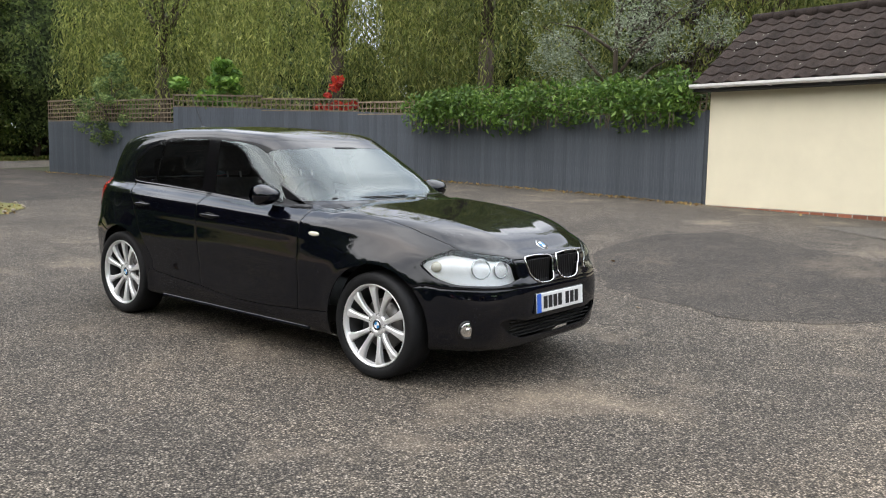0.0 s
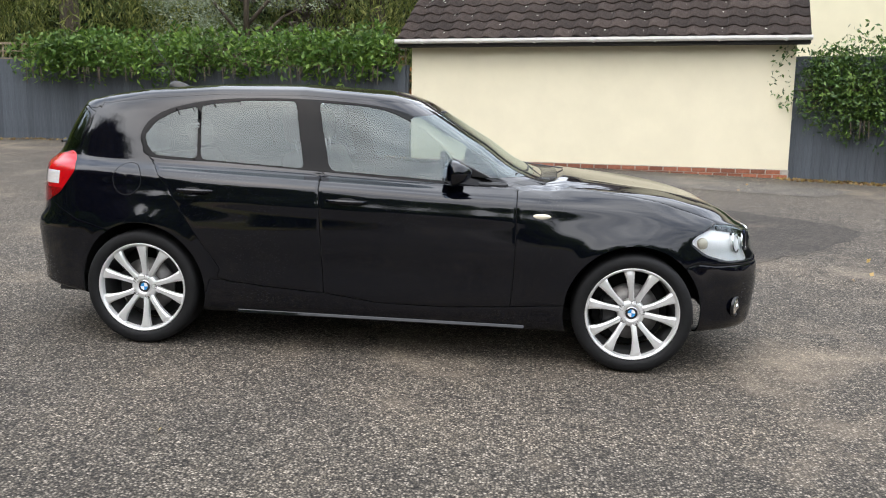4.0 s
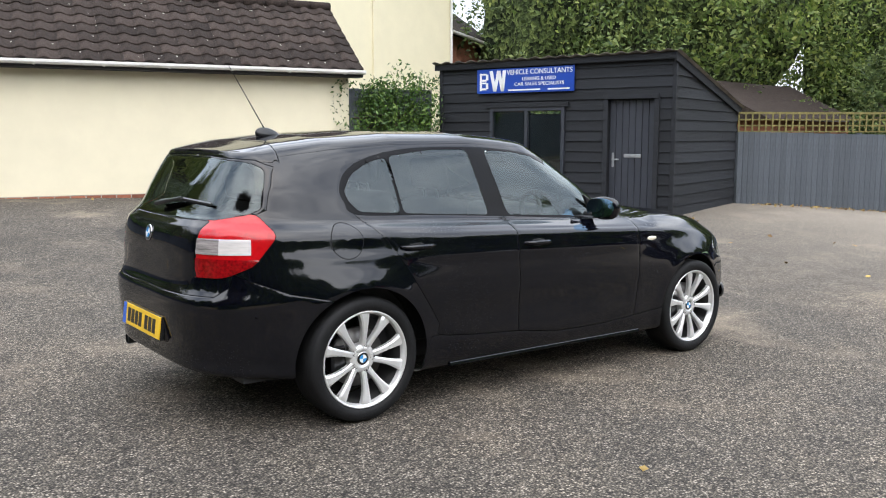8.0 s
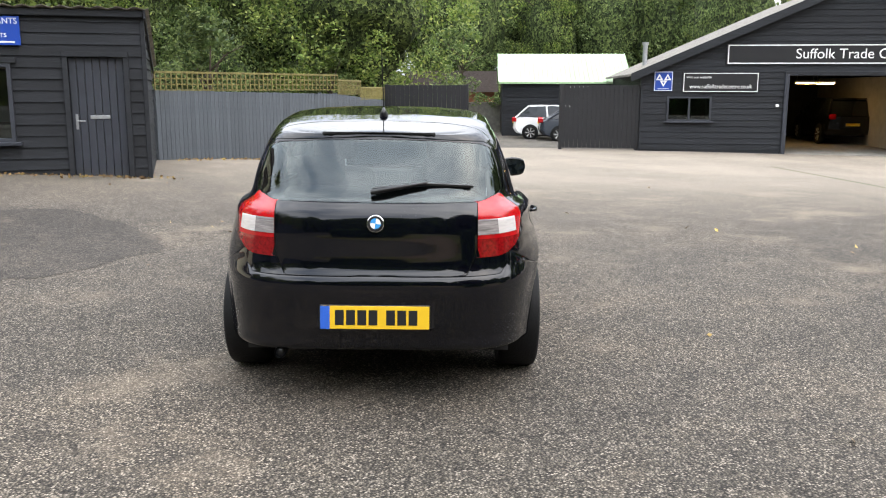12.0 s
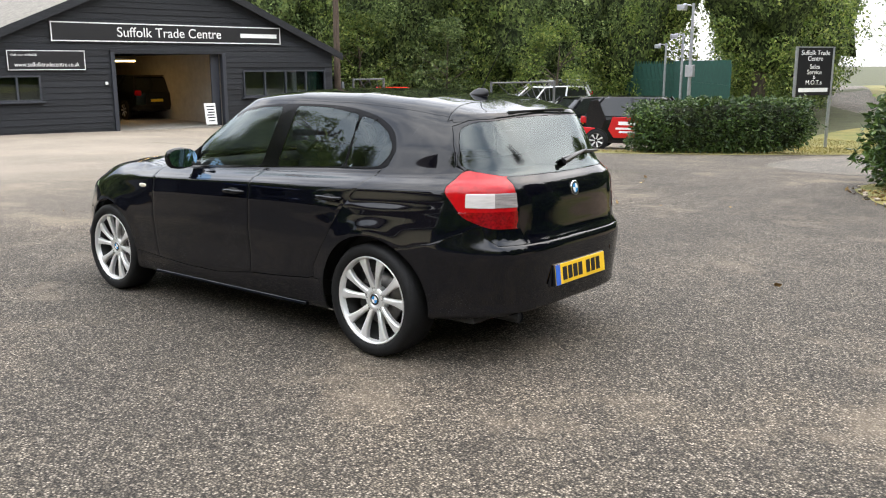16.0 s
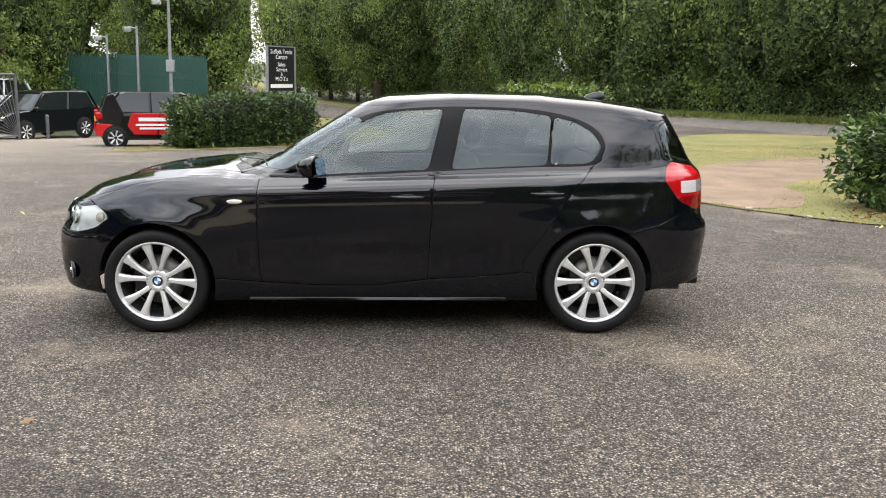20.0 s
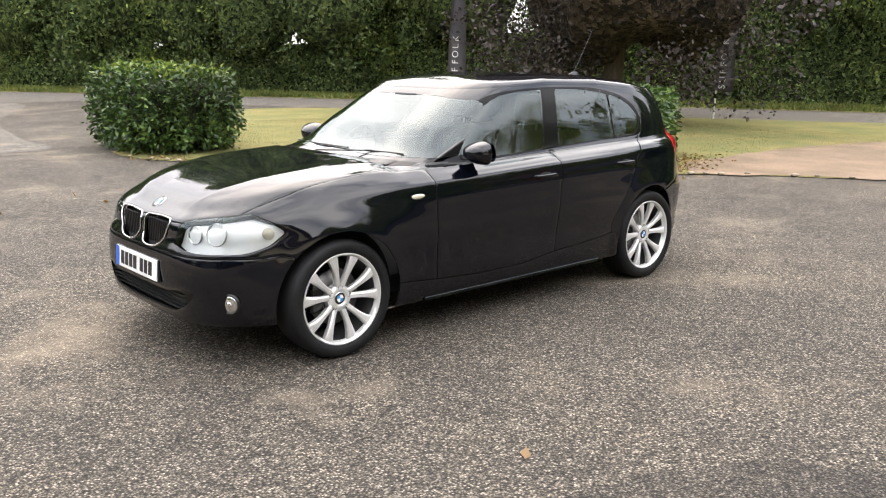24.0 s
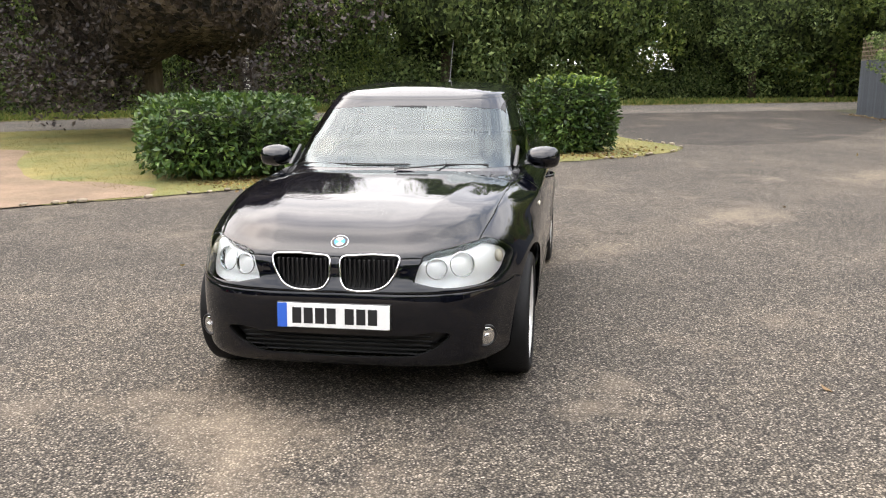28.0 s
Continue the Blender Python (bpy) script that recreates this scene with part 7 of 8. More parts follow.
# number plates, their characters replaced by bars
def plate(x, z, fwd, tilt, mat, name):
    e = new(name)
    e.parent = car
    e.matrix_basis = Matrix.Translation((x, 0, z)) @ Matrix.Rotation(0 if fwd > 0 else math.pi, 4, "Z") @ Matrix.Rotation(radians(tilt), 4, "Y")
    box("backing", (-.02, -.265, -.06), (-.002, .265, .06), M_TRIM, e, .004)
    box("plate", (-.002, -.26, -.0555), (.004, .26, .0555), mat, e, .002)
    box("blue_band", (.0042, -.26, -.0555), (.0052, -.215, .0555), M_PLATEBLUE, e)
    y = -.19
    for k in range(7):
        if k == 4:
            y += .03
        box("registration_bar", (.0042, y, -.036), (.0052, y + .042, .036), M_SIGNBLACK, e)
        y += .0535
    return e


plate(2.074, .476, 1, -4, M_PLATEW, "front_number_plate")
box("plate_plinth", (2.02, -.27, .41), (2.056, .27, .54), M_PAINT, car, .012)
plate(-2.146, .462, -1, -6, M_PLATEY, "rear_number_plate")
box("plate_recess", (-2.13, -.285, .395), (-2.10, .285, .53), M_PAINT, car, .012)

# aerial, wipers, exhaust, tow cover
bm = bmesh.new()
bmesh.ops.create_uvsphere(bm, u_segments=16, v_segments=10, radius=1)
for v in bm.verts:
    k = max(0, v.co.z)
    v.co = (-1.43 + v.co.x * .075 - k * .03, v.co.y * .026 * (1 - .5 * k), 1.402 + k * .05)
aer = part("aerial_base", bm, M_TRIM, car, smooth=True)
tube("aerial_mast", (-1.455, 0, 1.445), (-1.66, 0, 1.77), .0035, M_TRIM, aer, .0018, 6)


def wiper(name, pts, r, mat):
    bm = bmesh.new()
    for a, b in zip(pts, pts[1:]):
        add_tube(bm, a, b, r, r * .9, 6)
    return part(name, bm, mat, car)


def on_screen(y, t, lift=.018):
    """A point on the windscreen, t from its foot (0) to its head (1)."""
    p, n = near(y=abs(y), z=1.0 + .33 * t, cond=(GRID[..., 0] > .1) & (GRID[..., 2] > .97))
    return Vector((p.x, math.copysign(p.y, y), p.z)) + Vector((n.x, math.copysign(n.y, y), n.z)) * lift


wiper("wiper", [on_screen(-.56, .012, .006), on_screen(-.25, .016, .006), on_screen(.10, .036, .006)], .0045, M_TRIM)
wiper("wiper", [on_screen(.05, .0, .006), on_screen(.30, .010, .006), on_screen(.55, .016, .006)], .0045, M_TRIM)


def on_back(y, z, lift=.02):
    p, n = near(y=abs(y), z=z, cond=GRID[..., 0] < -1.6)
    return Vector((p.x, math.copysign(p.y, y), p.z)) + Vector((n.x, math.copysign(n.y, y), n.z)) * lift


wiper("rear_wiper", [on_back(.02, 1.055), on_back(-.22, 1.078), on_back(-.46, 1.066)], .009, M_TRIM)
tube("rear_wiper_arm", on_back(.03, 1.035, .03), on_back(-.24, 1.085, .034), .013, M_TRIM, car, .008)
bm = bmesh.new()
add_tube(bm, (-2.065, .47, .262), (-1.8, .47, .27), .03, .033, 16, False)
add_tube(bm, (-2.055, .47, .262), (-1.8, .47, .27), .026, .029, 16, True)
part("exhaust_tip", bm, M_TRIM, car, "metal exhaust tip", smooth=True)

# cabin
def rounded_box(name, lo, hi, mat, parent, r, m=None):
    bm = bmesh.new()
    add_box(bm, lo, hi)
    bmesh.ops.bevel(bm, geom=list(bm.edges), offset=r, segments=3, affect="EDGES", profile=.5)
    ob = part(name, bm, mat, parent, smooth=True)
    if m is not None:
        ob.matrix_basis = m
    return ob


for s in (.36, -.36):
    st = new("front_seat")
    st.parent = car
    rounded_box("seat_cushion", (-.38, s - .25, .38), (.15, s + .25, .56), M_SEAT, st, .06)
    rounded_box("seat_back", (-.08, -.25, 0), (.08, .25, .60), M_SEAT, st, .07, Matrix.Translation((-.40, s, .50)) @ Matrix.Rotation(radians(-17), 4, "Y"))
    rounded_box("headrest", (-.05, -.14, 0), (.05, .14, .19), M_SEAT, st, .045, Matrix.Translation((-.585, s, 1.12)) @ Matrix.Rotation(radians(-8), 4, "Y"))
    for d in (-.06, .06):
        tube("headrest_post", (-.57, s + d, 1.05), (-.585, s + d, 1.14), .007, M_STEEL, st, seg=6)
bench = new("rear_seat")
bench.parent = car
rounded_box("seat_cushion", (-1.20, -.58, .38), (-.72, .58, .56), M_SEAT, bench, .06)
rounded_box("seat_back", (-.08, -.56, 0), (.08, .56, .55), M_SEAT, bench, .06, Matrix.Translation((-1.24, 0, .50)) @ Matrix.Rotation(radians(-22), 4, "Y"))
for y in (-.34, .34):
    rounded_box("headrest", (-.045, -.13, 0), (.045, .13, .15), M_SEAT, bench, .04, Matrix.Translation((-1.44, y, 1.04)))
rounded_box("dashboard", (.50, -.64, .72), (.86, .64, .965), M_DASH, car, .06)
box("cabin_floor", (-1.9, -.66, .24), (.95, .66, .34), M_DASH, car)
box("parcel_shelf", (-1.95, -.58, .93), (-1.42, .58, .96), M_DASH, car, .01)
box("boot_floor", (-2.05, -.55, .5), (-1.4, .55, .55), M_DASH, car)
for s in (1, -1):
    box("door_card", (-1.3, s * .70 - .02, .34), (.65, s * .70 + .02, .965), M_DASH, car, .01)
vs, fs = [], []
for k in range(28):
    a = 2 * math.pi * k / 28
    for q in range(7):
        b = 2 * math.pi * q / 7
        vs.append(((.018 * math.sin(b)), (.185 + .018 * math.cos(b)) * math.cos(a), (.185 + .018 * math.cos(b)) * math.sin(a)))
for k in range(28):
    for q in range(7):
        fs.append((k * 7 + q, k * 7 + (q + 1) % 7, ((k + 1) % 28) * 7 + (q + 1) % 7, ((k + 1) % 28) * 7 + q))
sw = add_mesh("steering_wheel", vs, fs, M_DASH, car, smooth=True)
sw.matrix_basis = Matrix.Translation((.34, -.36, .92)) @ Matrix.Rotation(radians(-24), 4, "Y")
for a in (0, 120, 240):
    tube("steering_spoke", (0, 0, 0), (0, .18 * math.cos(radians(a + 90)), .18 * math.sin(radians(a + 90))), .018, M_DASH, sw, seg=6)
tube("steering_column", (0, 0, 0), (.25, 0, -.02), .04, M_DASH, sw)
rounded_box("rear_view_mirror", (.20, -.11, 1.265), (.235, .11, 1.325), M_DASH, car, .012)

# ---- undergrowth that closes the woodland edges ----
def undergrowth(line, h, n, size, leaf, seed, label):
    r = np.random.RandomState(seed)
    e = thing("undergrowth", pose(line[0][0], line[0][1], ground_z(*line[0])), label, "undergrowth", kind="stuff")
    o = np.array([line[0][0], line[0][1], ground_z(*line[0])])
    pts = []
    total = sum(math.dist(a, b) for a, b in zip(line, line[1:]))
    for a, b in zip(line, line[1:]):
        k = int(n * math.dist(a, b) / total)
        t = r.uniform(0, 1, k)
        x, y = a[0] + (b[0] - a[0]) * t, a[1] + (b[1] - a[1]) * t
        hh = h * (.65 + .25 * np.sin(x * .9 + y * .7 + seed) + .2 * np.sin(x * 2.3 - y * 1.7))
        z = hh * r.uniform(0, 1, k) ** .8
        sp = 1.3 * (1 - .5 * z / h)
        g = np.array([ground_z(px, py) for px, py in zip(x, y)])
        pts.append(np.stack([x + r.normal(0, sp * .5, k), y + r.normal(0, sp * .5, k), g + z], 1) - o)
    tagged(leaf_mesh("foliage", np.concatenate(pts), size, leaf, e, .5, .1, seed), kind="stuff")
    # Solid bank behind the leaves, its inner shade painted on.
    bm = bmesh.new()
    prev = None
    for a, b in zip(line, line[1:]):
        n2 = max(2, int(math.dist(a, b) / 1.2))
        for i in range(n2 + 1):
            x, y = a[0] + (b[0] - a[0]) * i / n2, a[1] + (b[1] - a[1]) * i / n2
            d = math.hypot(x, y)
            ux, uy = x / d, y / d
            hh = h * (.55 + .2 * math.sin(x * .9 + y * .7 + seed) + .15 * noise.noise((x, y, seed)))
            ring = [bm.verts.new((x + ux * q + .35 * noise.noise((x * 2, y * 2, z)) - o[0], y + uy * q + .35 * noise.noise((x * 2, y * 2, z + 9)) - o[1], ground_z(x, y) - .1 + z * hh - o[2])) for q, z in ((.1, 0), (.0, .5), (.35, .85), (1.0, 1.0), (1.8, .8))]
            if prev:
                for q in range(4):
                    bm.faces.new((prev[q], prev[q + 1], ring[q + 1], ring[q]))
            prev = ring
    tagged(part("inner_foliage", bm, M_FOLIAGE, e, "solid inner core coloured like shaded foliage", smooth=True), kind="stuff")


undergrowth([(-36, 28), (-34.5, 14), (-32.5, 3), (-26.5, -9)], 3.4, 28000, .13, L_WOOD, 201, "tangled dark green undergrowth along the road")
undergrowth([(-26.5, -9), (-19, -21), (-10.5, -34), (-4, -48), (4, -78)], 3.8, 36000, .13, L_WOOD, 202, "tangled green undergrowth along the road")
undergrowth([(37, -20), (28, -30), (17, -39.5), (14.5, -46), (21, -72)], 5.0, 28000, .16, L_ASH, 203, "yellow-green bushes behind the sales lot")
undergrowth([(55, 14), (52, 2), (52, -16), (44, -24)], 4.5, 16000, .20, L_WOOD, 204, "dark green bushes behind the shed yard")
undergrowth([(12.5, 13), (20, 10.5), (30, 6.5), (44, 5)], 5.0, 22000, .15, L_WOOD, 205, "green bushes behind the trellis fence")
undergrowth([(-26, 18), (-14, 21), (-2, 22), (3, 20)], 6.5, 20000, .17, L_WOOD, 206, "dark green bushes behind the grey fence")
undergrowth([(-1.6, 14.2), (0.5, 15.2), (4, 14.2)], 2.6, 2500, .16, L_AUTUMN, 207, "bushes with autumn leaves beside the garage")

# ---- gates, bin and shed yard ----
def leaf_gate(a, b, top, label):
    g0 = ground_z(*a)
    d = Vector((b[0] - a[0], b[1] - a[1]))
    e = thing("yard_gate", Matrix.Translation((a[0], a[1], g0)) @ Matrix.Rotation(math.atan2(d.y, d.x), 4, "Z"), label, "gate", "black yard gates")
    n = int(d.length / .15)
    for i in range(n):
        x = d.length * i / n
        box("gate_board", (x + .003, -.012, .06), (x + d.length / n - .003, .012, top - g0), M_BLACKPAINT, e, .004)
    for z in (.35, 1.1, top - g0 - .25):
        box("gate_rail", (0, .012, z), (d.length, .06, z + .1), M_BLACKPAINT, e, .004)
    for x in (-.06, d.length - .02):
        box("gate_post", (x, -.03, -.05), (x + .12, .09, top - g0 + .02), M_BLACKPAINT, e, .008)
    return e


gl_ = leaf_gate((23.2, 1.4), (22.65, -1.2), 1.65, "tall black boarded yard gate standing open")
box("notice", (2.45, -.02, .35), (2.6, -.013, .5), M_WHITE, gl_)
leaf_gate((24.2, -4.55), (23.95, -7.1), 1.66, "tall black boarded yard gate beside the workshop")


def wheelie_bin(x, y, rz, mat, label):
    e = thing("wheelie_bin", pose(x, y, ground_z(x, y), 0, 0, rz), label, "bin", "wheelie bins")
    bm = bmesh.new()
    for z, w, d in ((.06, .22, .22), (.98, .29, .33)):
        for sx, sy in ((-1, -1), (1, -1), (1, 1), (-1, 1)):
            bm.verts.new((sx * w, sy * d, z))
    bm.verts.ensure_lookup_table()
    v = bm.verts
    for f in ((0, 1, 2, 3), (4, 5, 6, 7), (0, 1, 5, 4), (1, 2, 6, 5), (2, 3, 7, 6), (3, 0, 4, 7)):
        bm.faces.new([v[k] for k in f])
    bmesh.ops.bevel(bm, geom=list(bm.edges), offset=.02, segments=2, affect="EDGES")
    part("bin_body", bm, mat, e)
    prism("lid", [(-.36, .97), (.36, .97), (.34, 1.03), (0, 1.07), (-.34, 1.02)], -.31, .31, mat, e, axis="x", bevel=.01)
    for s in (-.24, .24):
        tube("bin_wheel", (s - .03, .22, .1), (s + .03, .22, .1), .1, M_RUBBER, e, seg=14)
    tube("handle", (-.25, .36, .95), (.25, .36, .95), .016, mat, e)


wheelie_bin(19.1, 1.15, -80, M_BINGREY, "grey wheelie bin by the fence")
wheelie_bin(19.95, 1.12, -80, M_BINBLUE, "blue wheelie bin beside the grey one")
SH = pose(36.2, -3.4, ground_z(36.2, -3.4), 0, 0, -93)
shed = thing("green_roofed_shed", SH, "black boarded shed with pale green sheet roof", "shed")
sz = ground_z(36.2, -3.4)
box("wall", (0, 0, 0), (5.9, 4.8, 1.8 - sz), M_BOARD, shed)
boards_on(shed, 0, 5.9, .02, 1.8 - sz, [], pitch=.2)
prism("roof", [(-.25, 1.75 - sz), (2.4, 3.15 - sz), (2.4, 3.23 - sz), (-.25, 1.83 - sz)], -.2, 6.1, M_GREENROOF, shed, axis="x")
prism("roof", [(5.05, 1.75 - sz), (2.4, 3.15 - sz), (2.4, 3.23 - sz), (5.05, 1.83 - sz)][::-1], -.2, 6.1, M_GREENROOF, shed, axis="x")
box("roof_seam", (4.9, -.25, 1.84 - sz), (4.95, -.2, 1.86 - sz), M_DARK, shed)
tube("strip_lamp", (3.2, -.15, 1.6 - sz), (4.2, -.15, 1.6 - sz), .04, M_WHITE, shed)
for i in range(30):
    x = -.2 + 6.3 * i / 29
    pts = [(-.26, 1.835 - sz), (2.4, 3.235 - sz), (2.4, 3.26 - sz), (-.26, 1.86 - sz)]
    prism("roof_rib", pts, x - .02, x + .02, M_GREENROOF, shed, axis="x")
cone = thing("traffic_cone", pose(31, -1.95, ground_z(31, -1.95)), "orange and white traffic cone", "cone")
box("base", (-.2, -.2, 0), (.2, .2, .04), M_ORANGE, cone, .01)
for a, b, r0, r1, m in ((.04, .3, .15, .11, M_ORANGE), (.3, .48, .11, .08, M_WHITE), (.48, .75, .08, .035, M_ORANGE)):
    tube("sleeve", (0, 0, a), (0, 0, b), r0, m, cone, r1, 16)
bw = thing("yard_wall", pose(40.5, 1.2, ground_z(40.5, 0), 0, 0, -93), "pale concrete panel wall at the back of the yard", "wall")
for i in range(4):
    box("panel", (i * 1.2, 0, 0), (i * 1.2 + 1.12, .08, 1.5), M_CONCRETE, bw, .01)
    box("post", (i * 1.2 + 1.12, -.03, 0), (i * 1.2 + 1.2, .1, 1.6), M_CONCRETE, bw, .01)
hut2 = thing("far_outbuilding", pose(44, 1.5, ground_z(44, 0), 0, 0, -93), "far brick outbuilding with brown tiled roof", "building")
box("wall", (0, 0, 0), (5, 4, 2.0), M_BRICK, hut2)
prism("roof", [(-.3, 2.0), (4.3, 2.0), (2, 3.2)], -.2, 5.2, M_TILE, hut2, axis="x")


# ---- other vehicles ----
def paint(name, col, rough=.12):
    return material(name, col, rough, spec=.5, vary=.04, scale=4)


P_WHITE, P_RED, P_GREY, P_BLACK, P_SILVER = paint("white_car_paint", (.78, .78, .78)), paint("red_car_paint", (.50, .012, .014)), paint("dark_grey_car_paint", (.03, .035, .045)), paint("dark_car_paint", (.006, .006, .007)), paint("silver_car_paint", (.50, .51, .52))
G_DARK = material("dark_window", (.012, .014, .015), .06, spec=.6, vary=.1)


def vehicle(name, label, x, y, rz, L, W, H, body, cabin, mat, roof_mat, wheel_r, axles, group, z=None, front_lamp=.68, dy=0.0):
    """A parked car: lofted body with rounded flanks, glazed cabin, wheels and lamps. Outlines (x, z) run from nose to tail."""
    e = thing(name, pose(x, y, ground_z(x, y) if z is None else z, 0, 0, rz), label, "car", group)

    def loft(nm, outline, half, m, taper, z0, parent, lab=""):
        bm = bmesh.new()
        ys = [-1.0, -.93, -.5, 0, .5, .93, 1.0]
        rows = []
        zt = max(p[1] for p in outline)
        cxm = sum(p[0] for p in outline) / len(outline)
        czm = sum(p[1] for p in outline) / len(outline)
        for yy in ys:
            k = .93 if abs(yy) == 1 else (.985 if abs(yy) > .9 else 1)
            rows.append([bm.verts.new((cxm + (u - cxm) * k - (abs(yy) ** 2) * .05 * (1 if u > cxm else -1), yy * half * (1 - taper * max(0, (w - z0)) / max(.01, zt - z0)), czm + (w - czm) * k)) for u, w in outline])
        for ra, rb in zip(rows, rows[1:]):
            for q in range(len(outline)):
                bm.faces.new((ra[q], ra[(q + 1) % len(outline)], rb[(q + 1) % len(outline)], rb[q]))
        bm.faces.new(rows[0])
        bm.faces.new(rows[-1][::-1])
        return part(nm, bm, m, parent, lab)
    loft("body", body, W / 2, mat, .12, .5, e)
    loft("cabin", cabin, W / 2 * .9, G_DARK, .22, min(p[1] for p in cabin), e, "dark glazed cabin")
    top = max(p[1] for p in cabin)
    zb = min(p[1] for p in cabin)
    tx = [u for u, w in cabin if w > top - .12]
    loft("roof", [(max(tx) + .04, top - .05), (max(tx) - .1, top + .012), (min(tx) + .1, top + .012), (min(tx) - .05, top - .05)], W / 2 * .9 * .79, roof_mat, .05, top - .05, e)
    for s in (-1, 1):
        bl, br = min(u for u, w in cabin), max(u for u, w in cabin)
        for u0, u1 in ((br - .05, max(tx)), (bl + .05, min(tx)), ((bl + br) / 2 - .1, (max(tx) + min(tx)) / 2 - .1)):
            bm = bmesh.new()
            add_tube(bm, (u0, s * W / 2 * .905, zb + .02), (u1, s * W / 2 * .72, top - .02), .045, .04, 6)
            part("pillar", bm, roof_mat, e)
        box("mirror", (br - .28, s * W / 2 * .98 - .1, zb + .02), (br - .16, s * W / 2 * .98 + .1, zb + .16), mat, e, .03)
        for u in axles:
            w = new("wheel")
            w.parent = e
            w.matrix_basis = Matrix.Translation((u, s * (W / 2 - .1), wheel_r)) @ Matrix.Rotation(0 if s > 0 else math.pi, 4, "Z")
            lathe("tyre", [(wheel_r * .7, -.1), (wheel_r * .95, -.11), (wheel_r, -.08), (wheel_r, .08), (wheel_r * .95, .11), (wheel_r * .7, .1)], 28, M_RUBBER, w, Matrix())
            lathe("rim", [(wheel_r * .72, .09), (wheel_r * .66, .1), (wheel_r * .6, .06), (.05, .04), (0, .045)], 28, M_DISC, w, Matrix())
            bm = bmesh.new()
            for k in range(7):
                a = 2 * math.pi * k / 7
                add_tube(bm, (.04 * math.cos(a), .07, .04 * math.sin(a)), (wheel_r * .68 * math.cos(a), .09, wheel_r * .68 * math.sin(a)), .022, .03, 5)
            part("spokes", bm, M_ALLOY, w)
            bm = bmesh.new()
            bmesh.ops.create_cone(bm, cap_ends=True, segments=28, radius1=wheel_r * 1.14, radius2=wheel_r * 1.14, depth=.05, matrix=Matrix.Translation((u, s * (W / 2 - .005), wheel_r)) @ Matrix.Rotation(math.pi / 2, 4, "X"))
            part("wheel_arch", bm, M_GAP, e)
            w.matrix_basis = Matrix.Translation((u, s * (W / 2 - .065), wheel_r)) @ Matrix.Rotation(0 if s > 0 else math.pi, 4, "Z")
        nose, tail = max(u for u, w in body), min(u for u, w in body)
        box("headlight", (nose - .22, s * W * .36 - .2, front_lamp - .07), (nose - .015, s * W * .36 + .16, front_lamp + .08), M_REFLECTOR, e, .03)
        box("tail_light", (tail + .0, s * W * .40 - .14, front_lamp + .12), (tail + .2, s * W * .40 + .09, front_lamp + .32), M_REDLENS, e, .03)
    box("front_plate", (max(u for u, w in body) - .03, -.26, .38), (max(u for u, w in body) + .012, .26, .49), M_PLATEW, e)
    box("rear_plate", (min(u for u, w in body) - .012, -.26, .72), (min(u for u, w in body) + .03, .26, .83), M_PLATEY, e)
    return e


def suv(name, label, x, y, rz, mat, roof, group, z=None):
    body = [(2.35, .35), (2.42, .6), (2.36, .95), (2.1, 1.06), (1.05, 1.13), (-2.2, 1.16), (-2.4, 1.08), (-2.44, .6), (-2.35, .38), (-1.9, .28), (1.9, .28)]
    cab = [(1.15, 1.08), (.35, 1.72), (-.2, 1.78), (-1.6, 1.77), (-2.0, 1.70), (-2.32, 1.10)]
    return vehicle(name, label, x, y, rz, 4.85, 1.95, 1.8, body, cab, mat, roof, .37, (1.48, -1.44), group, z, .86)


lot = "cars in the sales lot"
suv("parked_suv", "black luxury off-road car parked in the lot", 14.6, -27.8, 68, P_BLACK, P_BLACK, lot)
suv("parked_suv", "white off-road car parked beside the black one", 18.8, -31.6, 68, P_WHITE, P_WHITE, lot)
suv("parked_suv", "silver off-road car parked behind the others", 20.6, -34.6, 68, P_SILVER, P_SILVER, lot)
sp_b = [(2.1, .28), (2.18, .5), (2.05, .68), (1.3, .83), (.6, .88), (-1.6, .9), (-2.15, .82), (-2.2, .5), (-2.1, .3), (-1.7, .2), (1.7, .2)]
sp_c = [(.75, .84), (.1, 1.22), (-.4, 1.29), (-.9, 1.25), (-1.7, .9)]
vehicle("sports_car", "white low sports car parked in the lot", 19.4, -22.6, 140, 4.4, 1.8, 1.3, sp_b, sp_c, P_WHITE, P_WHITE, .33, (1.25, -1.2), lot, None, .6)
vehicle("parked_car", "red hatchback parked beside the workshop", 22.6, -25.2, 140, 4.2, 1.75, 1.45, [(2.0, .3), (2.05, .55), (1.9, .78), (1.1, .95), (-1.8, 1.0), (-2.0, .9), (-2.05, .5), (-1.9, .3), (-1.6, .22), (1.6, .22)],
        [(1.15, .92), (.35, 1.38), (-.2, 1.45), (-1.3, 1.42), (-1.9, .98)], P_RED, P_RED, .31, (1.25, -1.25), lot)
sm = vehicle("small_city_car", "small black and red city car with white lettering", 7.55, -19.85, -158, 3.5, 1.66, 1.55, [(1.68, .3), (1.74, .6), (1.6, .88), (1.25, .98), (-1.55, 1.02), (-1.72, .9), (-1.74, .55), (-1.65, .3), (-1.4, .22), (1.4, .22)],
             [(1.3, .95), (.75, 1.46), (.3, 1.55), (-1.1, 1.54), (-1.5, 1.42), (-1.66, 1.0)], P_BLACK, P_BLACK, .30, (1.25, -1.25), "other vehicles")
